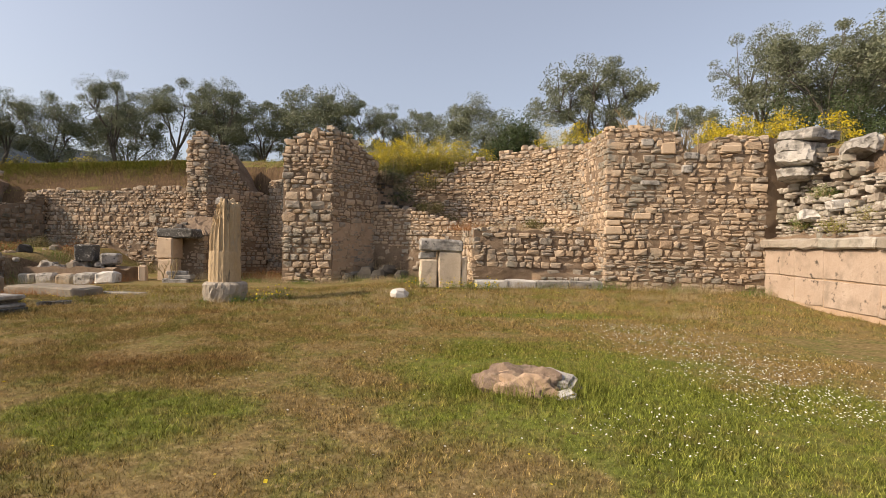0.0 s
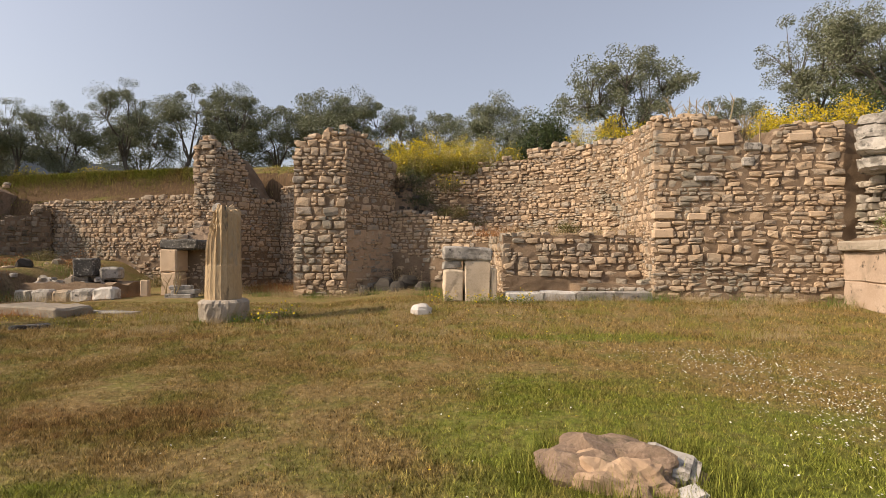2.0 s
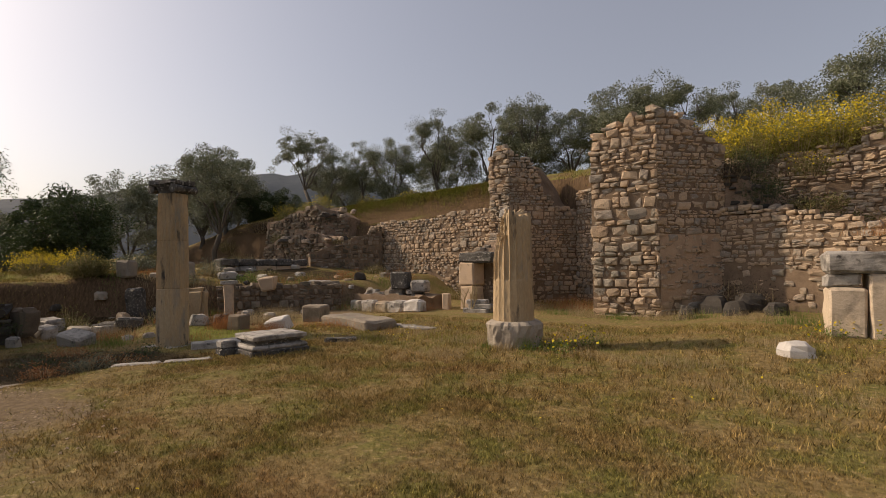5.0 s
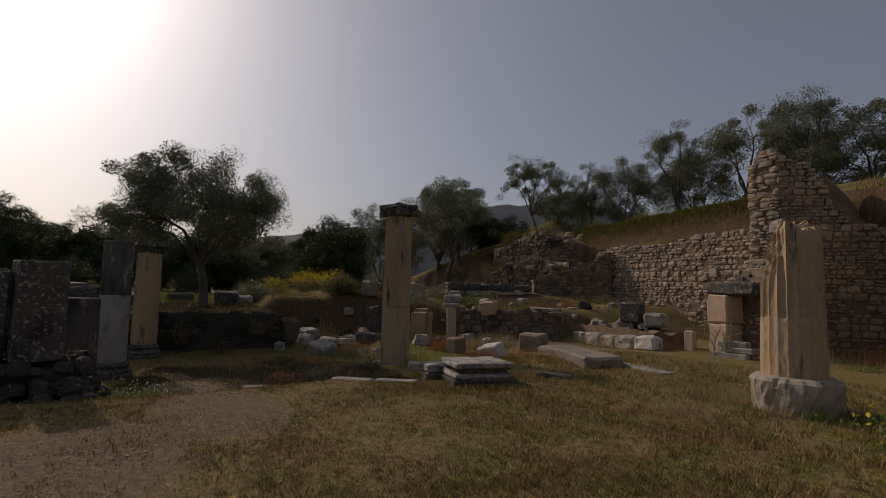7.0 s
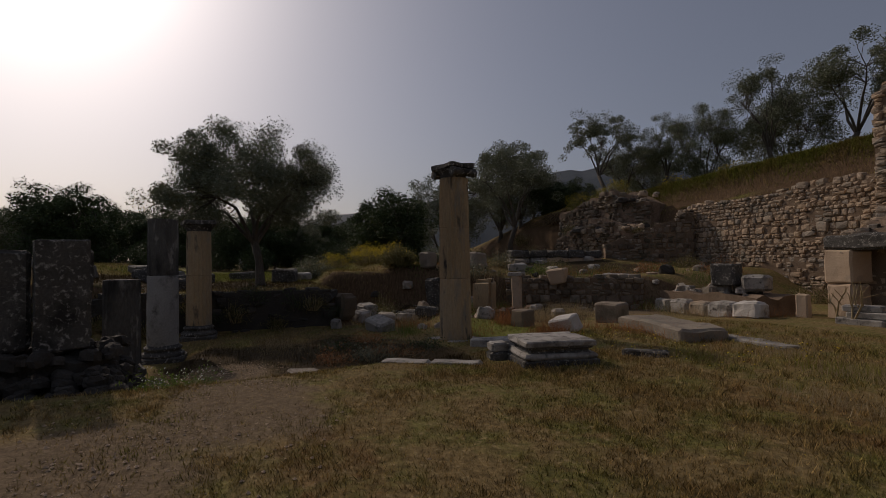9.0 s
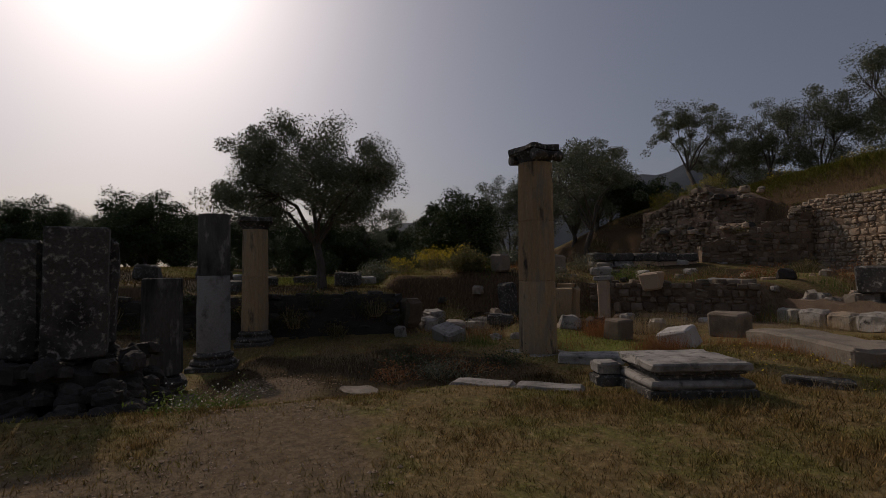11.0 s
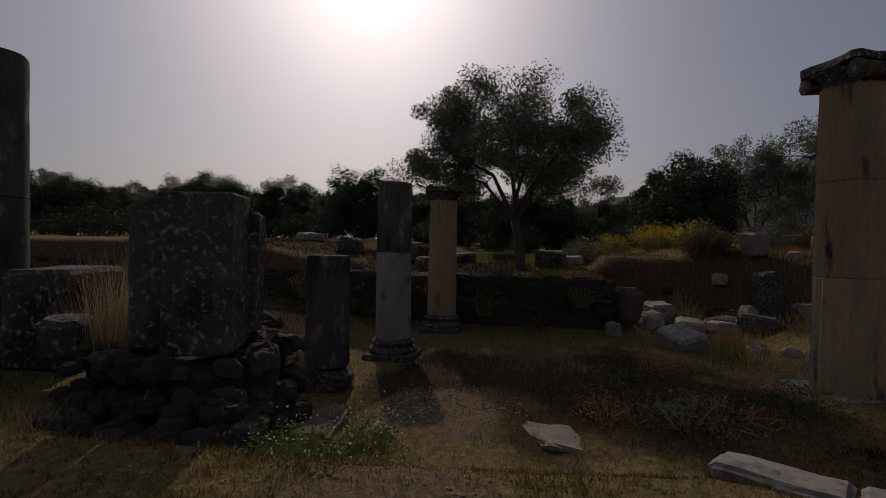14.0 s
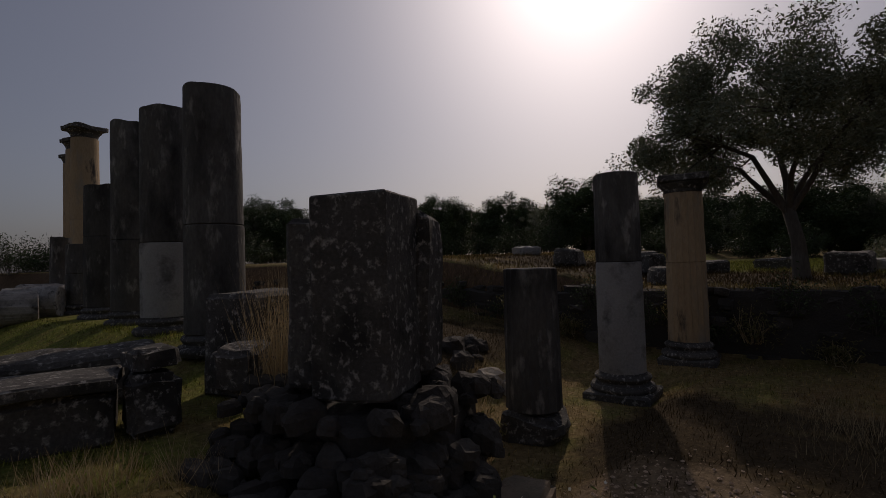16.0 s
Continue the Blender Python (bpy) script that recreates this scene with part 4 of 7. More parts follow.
def worn_shaft(z0, z1, r0, r1, smooth_to, around=200, rings=72):
    """A broken shaft: faceted below, fluted above, its top gnawed to a hollow on the weather side and split to an uneven crest."""
    verts, faces = [], []
    for j in range(rings + 1):
        f = j / rings
        for k in range(around):
            a = 2 * math.pi * k / around
            ca, sa = math.cos(a), math.sin(a)
            west = max(0.0, ca * -0.75 + sa * -0.66)
            crest = z1 - 0.42 * max(0, -ca - 0.1) - 0.14 * max(0, ca) ** 1.5 + 0.12 * wobble((ca * 2.2, sa * 2.2, 3), 1.0) + 0.05 * wobble((ca * 7, sa * 7, 3), 1.0)
            z = z0 + (crest - z0) * f
            r = r0 + (r1 - r0) * f
            cut = min(1.0, max(0.0, (z - smooth_to) / 0.03))
            w = abs(math.sin(a * 10))
            worn = 0.45 + 0.55 * min(1, max(0, 0.5 + wobble((ca * 2, sa * 2, z * 1.5), 1.8)))
            r -= cut * 0.045 * w ** 0.7 * worn + (1 - cut) * 0.010 * w
            gnaw = float(smooth(z, z1 - 0.95, z1 - 0.35)) * float(smooth(west, 0.35, 0.9))
            r -= gnaw * (0.05 + 0.10 * abs(wobble((ca * 5, sa * 5, z * 6), 1.0)) + 0.05 * abs(wobble((ca * 11, sa * 11, z * 13), 1.0)))
            r -= 0.035 * float(smooth(z, crest - 0.10, crest)) * (1 + wobble((ca * 8, sa * 8, 1), 1.0))
            r += wobble((ca * 2, sa * 2, z * 3), 0.008) + wobble((ca * 9, sa * 9, z * 9), 0.005)
            verts.append((r * ca, r * sa, z))
    for j in range(rings):
        for k in range(around):
            faces.append((j * around + k, j * around + (k + 1) % around, (j + 1) * around + (k + 1) % around, (j + 1) * around + k))
    last = rings * around
    for g in (0.66, 0.33):
        base = len(verts)
        for k in range(around):
            x, y, z = verts[rings * around + k]
            verts.append((x * g, y * g, z1 + (z - z1) * g * 0.8 - 0.06 + 0.09 * wobble((x * g * 8, y * g * 8, 5), 1.0)))
        faces += [(last + k, last + (k + 1) % around, base + (k + 1) % around, base + k) for k in range(around)]
        last = base
    verts.append((0, 0, z1 - 0.05))
    faces += [(last + k, last + (k + 1) % around, len(verts) - 1) for k in range(around)]
    return verts, faces


part("shaft", mesh_of("shaft", *worn_shaft(0.47, 2.50, 0.375, 0.345, 1.2), SHAFT), col)
part("loose_chip", mesh_of("loose_chip", *boulder(0.2, 0.16, 0.16, 5), MARBLE), col, pose(-0.1, -0.08, 2.36))

# tall fluted column with its capital
zt = -0.36
tall = thing("column", (-12.85, 10.22, zt), "tall ochre fluted marble column of three drums with a worn capital", "column")
part("stylobate_slab", mesh_of("stylobate_slab", *rough_box(0.95, 0.95, 0.14, 0.02, 0.012, 2), MARBLE), tall, pose(0, 0, -0.08, 0, 0, 12))
zs = [0.05, 1.36, 2.46, 3.55]
for k in range(3):
    drum(tall, zs[k], zs[k + 1], 0.350 - 0.012 * k, 0.338 - 0.012 * k, SHAFT, 20, (0.03, 0.055, 0.06)[k], seed=10 + k, rings=20)
capital(tall, 3.55, 0.275, MARBLE_DARK, 3, 12)

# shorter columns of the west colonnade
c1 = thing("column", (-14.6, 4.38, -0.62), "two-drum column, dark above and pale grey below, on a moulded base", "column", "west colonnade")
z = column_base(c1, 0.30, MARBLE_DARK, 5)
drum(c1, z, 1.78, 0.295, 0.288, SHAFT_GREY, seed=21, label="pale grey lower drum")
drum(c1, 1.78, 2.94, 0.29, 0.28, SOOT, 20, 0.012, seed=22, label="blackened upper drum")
c2 = thing("column", (-16.3, 4.94, -0.44), "slender ochre fluted column with a small dark capital and moulded base", "column", "west colonnade")
z = column_base(c2, 0.29, MARBLE_DARK, 6)
drum(c2, z, 1.55, 0.29, 0.28, SHAFT, 20, 0.022, seed=23)
drum(c2, 1.55, 2.62, 0.28, 0.27, SHAFT, 20, 0.022, seed=24)
part("capital_bell", mesh_of("capital_bell", *lathe([(0.27, 2.62), (0.28, 2.66), (0.35, 2.74), (0.36, 2.76)], 36, 0.008, 2), MARBLE_DARK), c2)
part("abacus", mesh_of("abacus", *rough_box(0.72, 0.72, 0.11, 0.02, 0.01, 3), MARBLE_DARK), c2, pose(0, 0, 2.76, 0, 0, 10))
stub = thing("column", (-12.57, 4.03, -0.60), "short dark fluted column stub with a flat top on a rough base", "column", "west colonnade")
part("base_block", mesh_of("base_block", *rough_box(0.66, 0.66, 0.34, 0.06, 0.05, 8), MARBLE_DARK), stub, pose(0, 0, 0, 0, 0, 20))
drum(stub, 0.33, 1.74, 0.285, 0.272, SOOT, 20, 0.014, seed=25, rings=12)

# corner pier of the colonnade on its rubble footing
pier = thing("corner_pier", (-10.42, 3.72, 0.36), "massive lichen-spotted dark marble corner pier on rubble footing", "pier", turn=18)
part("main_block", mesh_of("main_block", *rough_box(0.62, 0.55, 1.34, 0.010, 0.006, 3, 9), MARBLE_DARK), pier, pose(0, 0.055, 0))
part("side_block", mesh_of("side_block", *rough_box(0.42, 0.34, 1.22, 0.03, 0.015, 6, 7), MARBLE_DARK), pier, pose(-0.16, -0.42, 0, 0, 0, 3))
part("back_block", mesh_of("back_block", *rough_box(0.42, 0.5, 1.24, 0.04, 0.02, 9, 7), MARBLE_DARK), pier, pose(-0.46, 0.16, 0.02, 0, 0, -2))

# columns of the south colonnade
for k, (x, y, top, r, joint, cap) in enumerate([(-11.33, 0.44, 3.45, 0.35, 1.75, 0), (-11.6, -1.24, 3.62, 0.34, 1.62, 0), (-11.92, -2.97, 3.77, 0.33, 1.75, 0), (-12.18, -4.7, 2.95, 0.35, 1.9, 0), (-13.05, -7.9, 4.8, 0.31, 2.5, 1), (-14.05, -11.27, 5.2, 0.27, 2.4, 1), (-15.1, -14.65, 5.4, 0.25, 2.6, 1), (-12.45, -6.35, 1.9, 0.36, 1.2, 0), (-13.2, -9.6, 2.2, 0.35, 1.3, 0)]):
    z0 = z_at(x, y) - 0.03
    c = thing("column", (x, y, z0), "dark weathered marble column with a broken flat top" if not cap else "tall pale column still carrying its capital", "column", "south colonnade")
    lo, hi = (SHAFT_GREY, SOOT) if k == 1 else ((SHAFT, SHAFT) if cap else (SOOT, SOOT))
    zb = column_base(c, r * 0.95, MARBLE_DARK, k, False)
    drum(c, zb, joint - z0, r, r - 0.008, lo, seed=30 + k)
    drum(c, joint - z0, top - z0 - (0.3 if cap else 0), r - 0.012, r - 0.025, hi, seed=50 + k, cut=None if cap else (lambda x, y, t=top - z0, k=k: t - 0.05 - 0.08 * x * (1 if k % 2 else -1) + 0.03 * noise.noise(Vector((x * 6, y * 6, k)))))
    if cap:
        capital(c, top - z0 - 0.3, r - 0.03, MARBLE_DARK, k, 10, scrolls=False)


# ---- hewn blocks ----
def block(x, y, sx, sy, sz, turn=0, mat=MARBLE, label="", name="stone_block", group="", z=None, sink=0.03, tilt=(0, 0), chamfer=0.02, amp=0.012, seed=None, category="stone block", taper=0.0, cuts=5):
    z = z_at(x, y) - sink if z is None else z
    seed = (abs(x) * 13.7 + abs(y) * 3.1) % 50 if seed is None else seed
    ob = new(name, mesh_of(name, *rough_box(sx, sy, sz, chamfer, amp, seed, cuts, taper), mat))
    ob.matrix_world = pose(x, y, z, tilt[0], tilt[1], turn)
    return tagged(ob, label, category, group)


# pedestal with its cap slab
ped = thing("pedestal", (0.15, 14.95, z_at(0.15, 14.95) - 0.04), "pedestal of two pale upright blocks under a grey cap slab", "pedestal", turn=4)
part("upright_block", mesh_of("upright_block", *rough_box(0.52, 0.6, 0.84, 0.03, 0.018, 3), PALE), ped, pose(-0.44, 0, 0))
part("filler_block", mesh_of("filler_block", *rough_box(0.50, 0.55, 0.21, 0.03, 0.02, 5), MARBLE), ped, pose(-0.46, 0, 0.85))
part("upright_block", mesh_of("upright_block", *rough_box(0.66, 0.62, 1.07, 0.02, 0.012, 7), PALE), ped, pose(0.17, 0, 0))
part("notch_block", mesh_of("notch_block", *rough_box(0.17, 0.6, 0.88, 0.02, 0.012, 8), PALE), ped, pose(0.59, 0.01, 0))
part("cap_slab", mesh_of("cap_slab", *rough_box(1.26, 0.72, 0.34, 0.03, 0.022, 9, 7), MARBLE), ped, pose(-0.08, 0, 1.075), "grey lichened cap slab")

# marble threshold in front of the bench wall
step_u = Vector((4.95 - 1.2, 15.0 - 14.6)).normalized()
thr = thing("threshold", (1.1, 14.62, 0.12), "long grey-white marble threshold of butted blocks", "threshold", turn=math.degrees(math.atan2(step_u.y, step_u.x)))
at = 0.0
for k, w in enumerate((0.95, 0.85, 1.0, 1.05)):
    part("threshold_block", mesh_of("threshold_block", *rough_box(w - 0.012, 0.5, 0.33, 0.02, 0.016, k + 20), MARBLE_WHITE if k < 2 else MARBLE), thr, pose(at + w / 2, 0.25, 0))
    at += w

stone = new("white_stone", mesh_of("white_stone", *boulder(0.5, 0.36, 0.24, 3), MARBLE_WHITE))
stone.matrix_world = pose(-0.98, 13.15, z_at(-0.98, 13.15) - 0.04, 0, 0, 10)
tagged(stone, "small white marble stone lying on the dry turf", "stone")
# boulders whose dark colour stands for the shade they lie in
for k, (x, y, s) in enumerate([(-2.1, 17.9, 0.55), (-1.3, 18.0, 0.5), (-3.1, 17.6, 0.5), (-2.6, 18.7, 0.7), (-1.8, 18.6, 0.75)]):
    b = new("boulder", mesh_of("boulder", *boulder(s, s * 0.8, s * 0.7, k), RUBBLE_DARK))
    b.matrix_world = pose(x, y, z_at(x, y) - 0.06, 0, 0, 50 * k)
    tagged(b, "rounded boulder coloured dark for the shade at the pier's foot", "boulder", "boulders in the niche")

# half-buried masonry lump in the turf
lump = thing("masonry_lump", (0.88, 5.15, z_at(0.88, 5.15) - 0.15), "half-buried lump of pinkish masonry with white marble chips", "masonry")


def crumbled(sx, sy, sz, seed):
    """A lump of broken masonry with a pitted, crumbling surface."""
    v, f = boulder(sx, sy, sz, seed, 30, 56)
    out = []
    for p in v:
        q = Vector(p)
        out.append(q * (1 + wobble(q + Vector((seed, 0, 0)), 0.12, 5.0) + wobble(q, 0.05, 16.0) + wobble(q, 0.03, 40.0)))
    return out, f


part("core", mesh_of("core", *crumbled(0.98, 0.54, 0.31, 7), MASONRY), lump, pose(-0.05, 0, 0, 0, 0, -14))
part("pink_face", mesh_of("pink_face", *crumbled(0.66, 0.30, 0.27, 11), PLASTER), lump, pose(-0.10, -0.18, 0.02, 0, 0, -20), "pinkish mortar face")
part("marble_chip", mesh_of("marble_chip", *rough_box(0.30, 0.22, 0.16, 0.03, 0.02, 4), MARBLE), lump, pose(0.28, -0.06, 0.13, 18, 12, -30))
part("marble_chip", mesh_of("marble_chip", *rough_box(0.2, 0.15, 0.13, 0.03, 0.02, 6), MARBLE_WHITE), lump, pose(0.30, -0.32, 0.05, 10, -8, 15))
part("marble_chip", mesh_of("marble_chip", *rough_box(0.22, 0.14, 0.12, 0.03, 0.02, 8), MARBLE), lump, pose(0.48, -0.08, 0.06, 0, 14, 50))

# moulded statue base; its dark courses paint the shade of its sides


def moulded(sx, sy, rows, seed=0, step=0.05, chip=0.012):
    """A rectangular moulded course: rows of (inset, height) swept round the plan, with chipped arrises."""
    nx_, ny_ = max(2, int(sx / step)), max(2, int(sy / step))
    plan = [(-1 + 2 * k / nx_, -1) for k in range(nx_)] + [(1, -1 + 2 * k / ny_) for k in range(ny_)] + [(1 - 2 * k / nx_, 1) for k in range(nx_)] + [(-1, 1 - 2 * k / ny_) for k in range(ny_)]
    n, verts, faces = len(plan), [], []
    for inset, z in rows:
        for u, v in plan:
            c = inset + chip * max(0.0, wobble((u * sx * 3 + seed, v * sy * 3, z * 9), 2.6) - 0.25) + wobble((u * sx * 2, v * sy * 2 + seed, z * 4), 0.006)
            verts.append((u * (sx / 2 - c), v * (sy / 2 - c), z + wobble((u * 2 + seed, v * 2, z), 0.008)))
    for j in range(len(rows) - 1):
        for k in range(n):
            faces.append((j * n + k, j * n + (k + 1) % n, (j + 1) * n + (k + 1) % n, (j + 1) * n + k))
    faces.append(tuple(range(n))[::-1])
    last = (len(rows) - 1) * n
    for g in (0.8, 0.5, 0.2):
        base = len(verts)
        for k in range(n):
            x, y, z = verts[(len(rows) - 1) * n + k]
            verts.append((x * g, y * g, z + 0.002 + 0.012 * wobble((x * g * 4 + seed, y * g * 4, 2), 1.0)))
        faces += [(last + k, last + (k + 1) % n, base + (k + 1) % n, base + k) for k in range(n)]
        last = base
    faces.append(tuple(last + k for k in range(n)))
    return verts, faces


mb = thing("statue_base", (-8.62, 9.77, -0.02), "moulded marble statue base with a pale flat top and sides coloured dark for shade", "statue base", turn=78)
torus = [(0.03 - 0.03 * math.sin(math.pi * k / 6), 0.085 * k / 6) for k in range(7)]
part("plinth_course", mesh_of("plinth_course", *moulded(1.04, 0.86, [(0.01, 0), (0, 0.01), (0, 0.085), (0.012, 0.095)], 2), MARBLE_DARK), mb)
part("torus_course", mesh_of("torus_course", *moulded(1.0, 0.82, torus, 3), MARBLE), mb, pose(0, 0, 0.093))
part("fascia_course", mesh_of("fascia_course", *moulded(0.90, 0.74, [(0.02, 0), (0.045, 0.02), (0.045, 0.045), (0.0, 0.062), (0.0, 0.09)], 4), MARBLE_DARK), mb, pose(0, 0, 0.176))
part("top_slab", mesh_of("top_slab", *moulded(0.96, 0.81, [(0.012, 0), (0.0, 0.012), (0.0, 0.062), (0.014, 0.078)], 5, chip=0.03), MARBLE), mb, pose(0, 0, 0.264), "pale worn top slab")
sb = thing("moulding_fragment", (-9.16, 9.27, -0.04), "broken moulded marble fragment leaning on the statue base", "stone block", turn=78)
part("lower_course", mesh_of("lower_course", *rough_box(0.3, 0.34, 0.12, 0.03, 0.01, 6), MARBLE_DARK), sb)
part("upper_course", mesh_of("upper_course", *rough_box(0.26, 0.3, 0.13, 0.03, 0.01, 7), MARBLE), sb, pose(0, 0.02, 0.12))

# kerb, flat slabs and loose blocks of the court's west side
kerb_u = Vector((-9.1 + 9.95, 9.05 - 7.75)).normalized()
kt = math.degrees(math.atan2(kerb_u.y, kerb_u.x))
kerb = thing("kerb", (-9.98, 7.76, -0.27), "low pale marble kerb along the edge of the sunken floor", "kerb", turn=kt)
at = 0.0
for k, w in enumerate((0.72, 0.78)):
    part("kerb_block", mesh_of("kerb_block", *rough_box(w - 0.01, 0.32, 0.22, 0.025, 0.014, k + 11), MARBLE), kerb, pose(at + w / 2, 0, 0))
    at += w
block(-10.7, 6.8, 0.62, 0.46, 0.16, 12, STONE_GREY, "flat pale marble slab let into the earth", "paving_slab", "flat slabs", sink=0.125, category="slab", amp=0.035, chamfer=0.035)
block(-11.6, 10.55, 1.0, 0.5, 0.18, 62, MARBLE, "grey flat slab beside the tall column", "paving_slab", "flat slabs", sink=0.03, category="slab")
block(-8.35, 11.2, 0.6, 0.3, 0.1, 40, MARBLE_DARK, "dark flat stone lying behind the statue base", "paving_slab", "flat slabs", sink=0.03, category="slab")
block(-9.95, 13.3, 2.4, 0.9, 0.28, -17, STONE_GREY, "long grey weathered marble slab lying in russet weeds", "long_slab", z=-0.08, sink=0.05, cuts=10, amp=0.025, chamfer=0.04, category="slab")
block(-8.4, 13.5, 1.3, 0.4, 0.1, -8, MARBLE, "flat pale slab lying in the turf", "paving_slab", "flat slabs", sink=0.05, category="slab")
block(-11.1, 11.9, 0.5, 0.42, 0.34, 25, MARBLE_WHITE, "tilted pale stone among weeds", tilt=(12, -14))
block(-12.9, 11.95, 0.42, 0.4, 0.42, 10, STONE_BROWN, "squat grey block beside dry grass")
block(-12.5, 14.2, 0.62, 0.6, 0.5, 20, STONE_BROWN, "plain grey marble cube", chamfer=0.03)
block(-15.5, 9.25, 0.72, 0.5, 0.36, 20, MARBLE, "pale wedge-shaped block tilted in the weeds", tilt=(14, 12), chamfer=0.04)
block(-17.0, 8.62, 0.46, 0.46, 0.7, 15, STONE_BROWN, "rough upright block at the end of the earth bank", tilt=(0, 6), chamfer=0.06, amp=0.03)
block(-16.5, 8.3, 0.26, 0.2, 0.28, 40, MARBLE, "small pale upright stone", tilt=(8, 0))
block(-16.25, 15.35, 0.48, 0.42, 0.48, 35, ASHLAR, "leaning trapezoid block on the low rubble wall", z=0.62, tilt=(4, -8), chamfer=0.03, taper=-0.25)
block(-16.2, 13.75, 0.28, 0.26, 1.1, 40, ASHLAR, "thin upright stone post before the low wall", category="stone post", chamfer=0.03)
block(-16.25, 13.78, 0.5, 0.38, 0.12, 40, MARBLE, "flat stone lying on the post", z=z_at(-16.2, 13.75) + 1.06, category="slab")
block(-16.3, 12.7, 0.6, 0.45, 1.05, 40, SHAFT, "large rounded ochre block behind the tall column", chamfer=0.12, amp=0.03)
block(-15.6, 17.1, 0.8, 0.5, 0.18, 25, MARBLE, "flat slab lying on the low rubble wall", z=0.72, tilt=(6, 5), category="slab")
block(-14.9, 16.0, 0.5, 0.4, 0.12, 15, MARBLE_WHITE, "flat pale stone on the rubble", category="slab")
for k, (x, y, sx, sy, sz, tt) in enumerate([(-17.6, 10.6, 0.9, 0.6, 0.22, 12), (-17.9, 11.0, 0.7, 0.5, 0.16, 30), (-17.2, 9.9, 0.8, 0.5, 0.3, -15), (-18.3, 9.6, 0.6, 0.5, 0.5, 10), (-18.9, 9.0, 0.7, 0.6, 0.42, 40), (-18.2, 8.9, 0.5, 0.4, 0.5, 70), (-17.5, 9.2, 0.45, 0.4, 0.4, 20), (-18.6, 12.0, 0.5, 0.42, 1.0, 10), (-19.8, 12.2, 0.55, 0.45, 0.6, 25), (-18.0, 12.7, 0.8, 0.6, 0.4, 45), (-17.0, 11.1, 0.7, 0.45, 0.3, 60), (-19.6, 13.9, 0.9, 0.6, 0.6, 20), (-18.9, 15.4, 0.7, 0.5, 0.3, 70)]):
    block(x, y, sx, sy, sz, tt, [MARBLE, MARBLE_DARK, STONE_GREY][k % 3], ["fallen grey marble block among the ruins", "dark weathered block among the ruins", "brownish weathered block among the ruins"][k % 3], group="scattered blocks", chamfer=0.04, amp=0.025, tilt=((k * 5) % 9 - 4, (k * 7) % 9 - 4))

# coursed block wall behind the ruins: dark capping blocks over pale orthostats
cw = thing("block_course", (-20.9, 18.5, 0.75), "wall stump of pale upright slabs under dark capping blocks", "wall stump", turn=83)
at = -2.2
for k, w in enumerate((0.9, 0.8, 0.95, 0.85, 0.8)):
    part("orthostat", mesh_of("orthostat", *rough_box(w - 0.02, 0.5, 0.72, 0.03, 0.02, k + 30), ASHLAR if k in (2, 3, 4) else MARBLE), cw, pose(at + w / 2, 0, 0))
    part("cap_block", mesh_of("cap_block", *rough_box(w * 0.97, 0.6, 0.30, 0.04, 0.03, k + 35), MARBLE_DARK), cw, pose(at + w / 2, 0, 0.73))
    at += w

# post with lintel beside the pier
post = thing("door_jamb", (-9.75, 18.5, z_at(-9.75, 18.5) - 0.22), "door jamb of two pale blocks under a dark lintel stone", "door jamb", turn=-6)
part("lower_block", mesh_of("lower_block", *rough_box(0.58, 0.6, 0.98, 0.03, 0.02, 4), ASHLAR), post)
part("upper_block", mesh_of("upper_block", *rough_box(0.62, 0.62, 0.74, 0.025, 0.015, 5), ASHLAR), post, pose(0.0, 0, 0.99))
part("lintel", mesh_of("lintel", *rough_box(1.35, 0.7, 0.33, 0.04, 0.02, 6, 7), MARBLE_DARK), post, pose(0.35, 0.05, 1.735), "dark lintel stone")
jamb_wall = wall_core("wall_19", [(-9.55, 18.9), (-8.7, 18.9), (-9.0, 21.3), (-10.3, 21.3), (-10.2, 19.0)], -0.3, lambda x, y: 1.65 + 0.75 * float(smooth(y, 19, 21)), MORTAR, "rubble return wall behind the door jamb", seed=40)
lay_stones(jamb_wall, [face((-10.2, 19.0), (-8.7, 18.9), 0.0, const(1.6), (0.10, 0.22, 0.16, 0.4), 0.03), face((-10.35, 21.3), (-10.25, 19.0), 0.0, profile((0, 2.5), (2.4, 1.6)), (0.10, 0.22, 0.16, 0.4), 0.03)], limit=120, seed=23)
block(-10.3, 17.8, 0.26, 0.22, 0.55, 10, ASHLAR, "small upright block before the jamb")
for k, (x, y, sx, sy, sz, zz) in enumerate([(-8.9, 17.45, 0.85, 0.5, 0.16, 0), (-8.8, 17.5, 0.75, 0.45, 0.14, 0.15), (-8.95, 17.5, 0.65, 0.42, 0.13, 0.28)]):
    block(x, y, sx, sy, sz, 8 * k, MARBLE, "grey marble slab stacked beside the jamb", group="stacked slabs", z=z_at(x, y) - 0.04 + zz, category="slab")

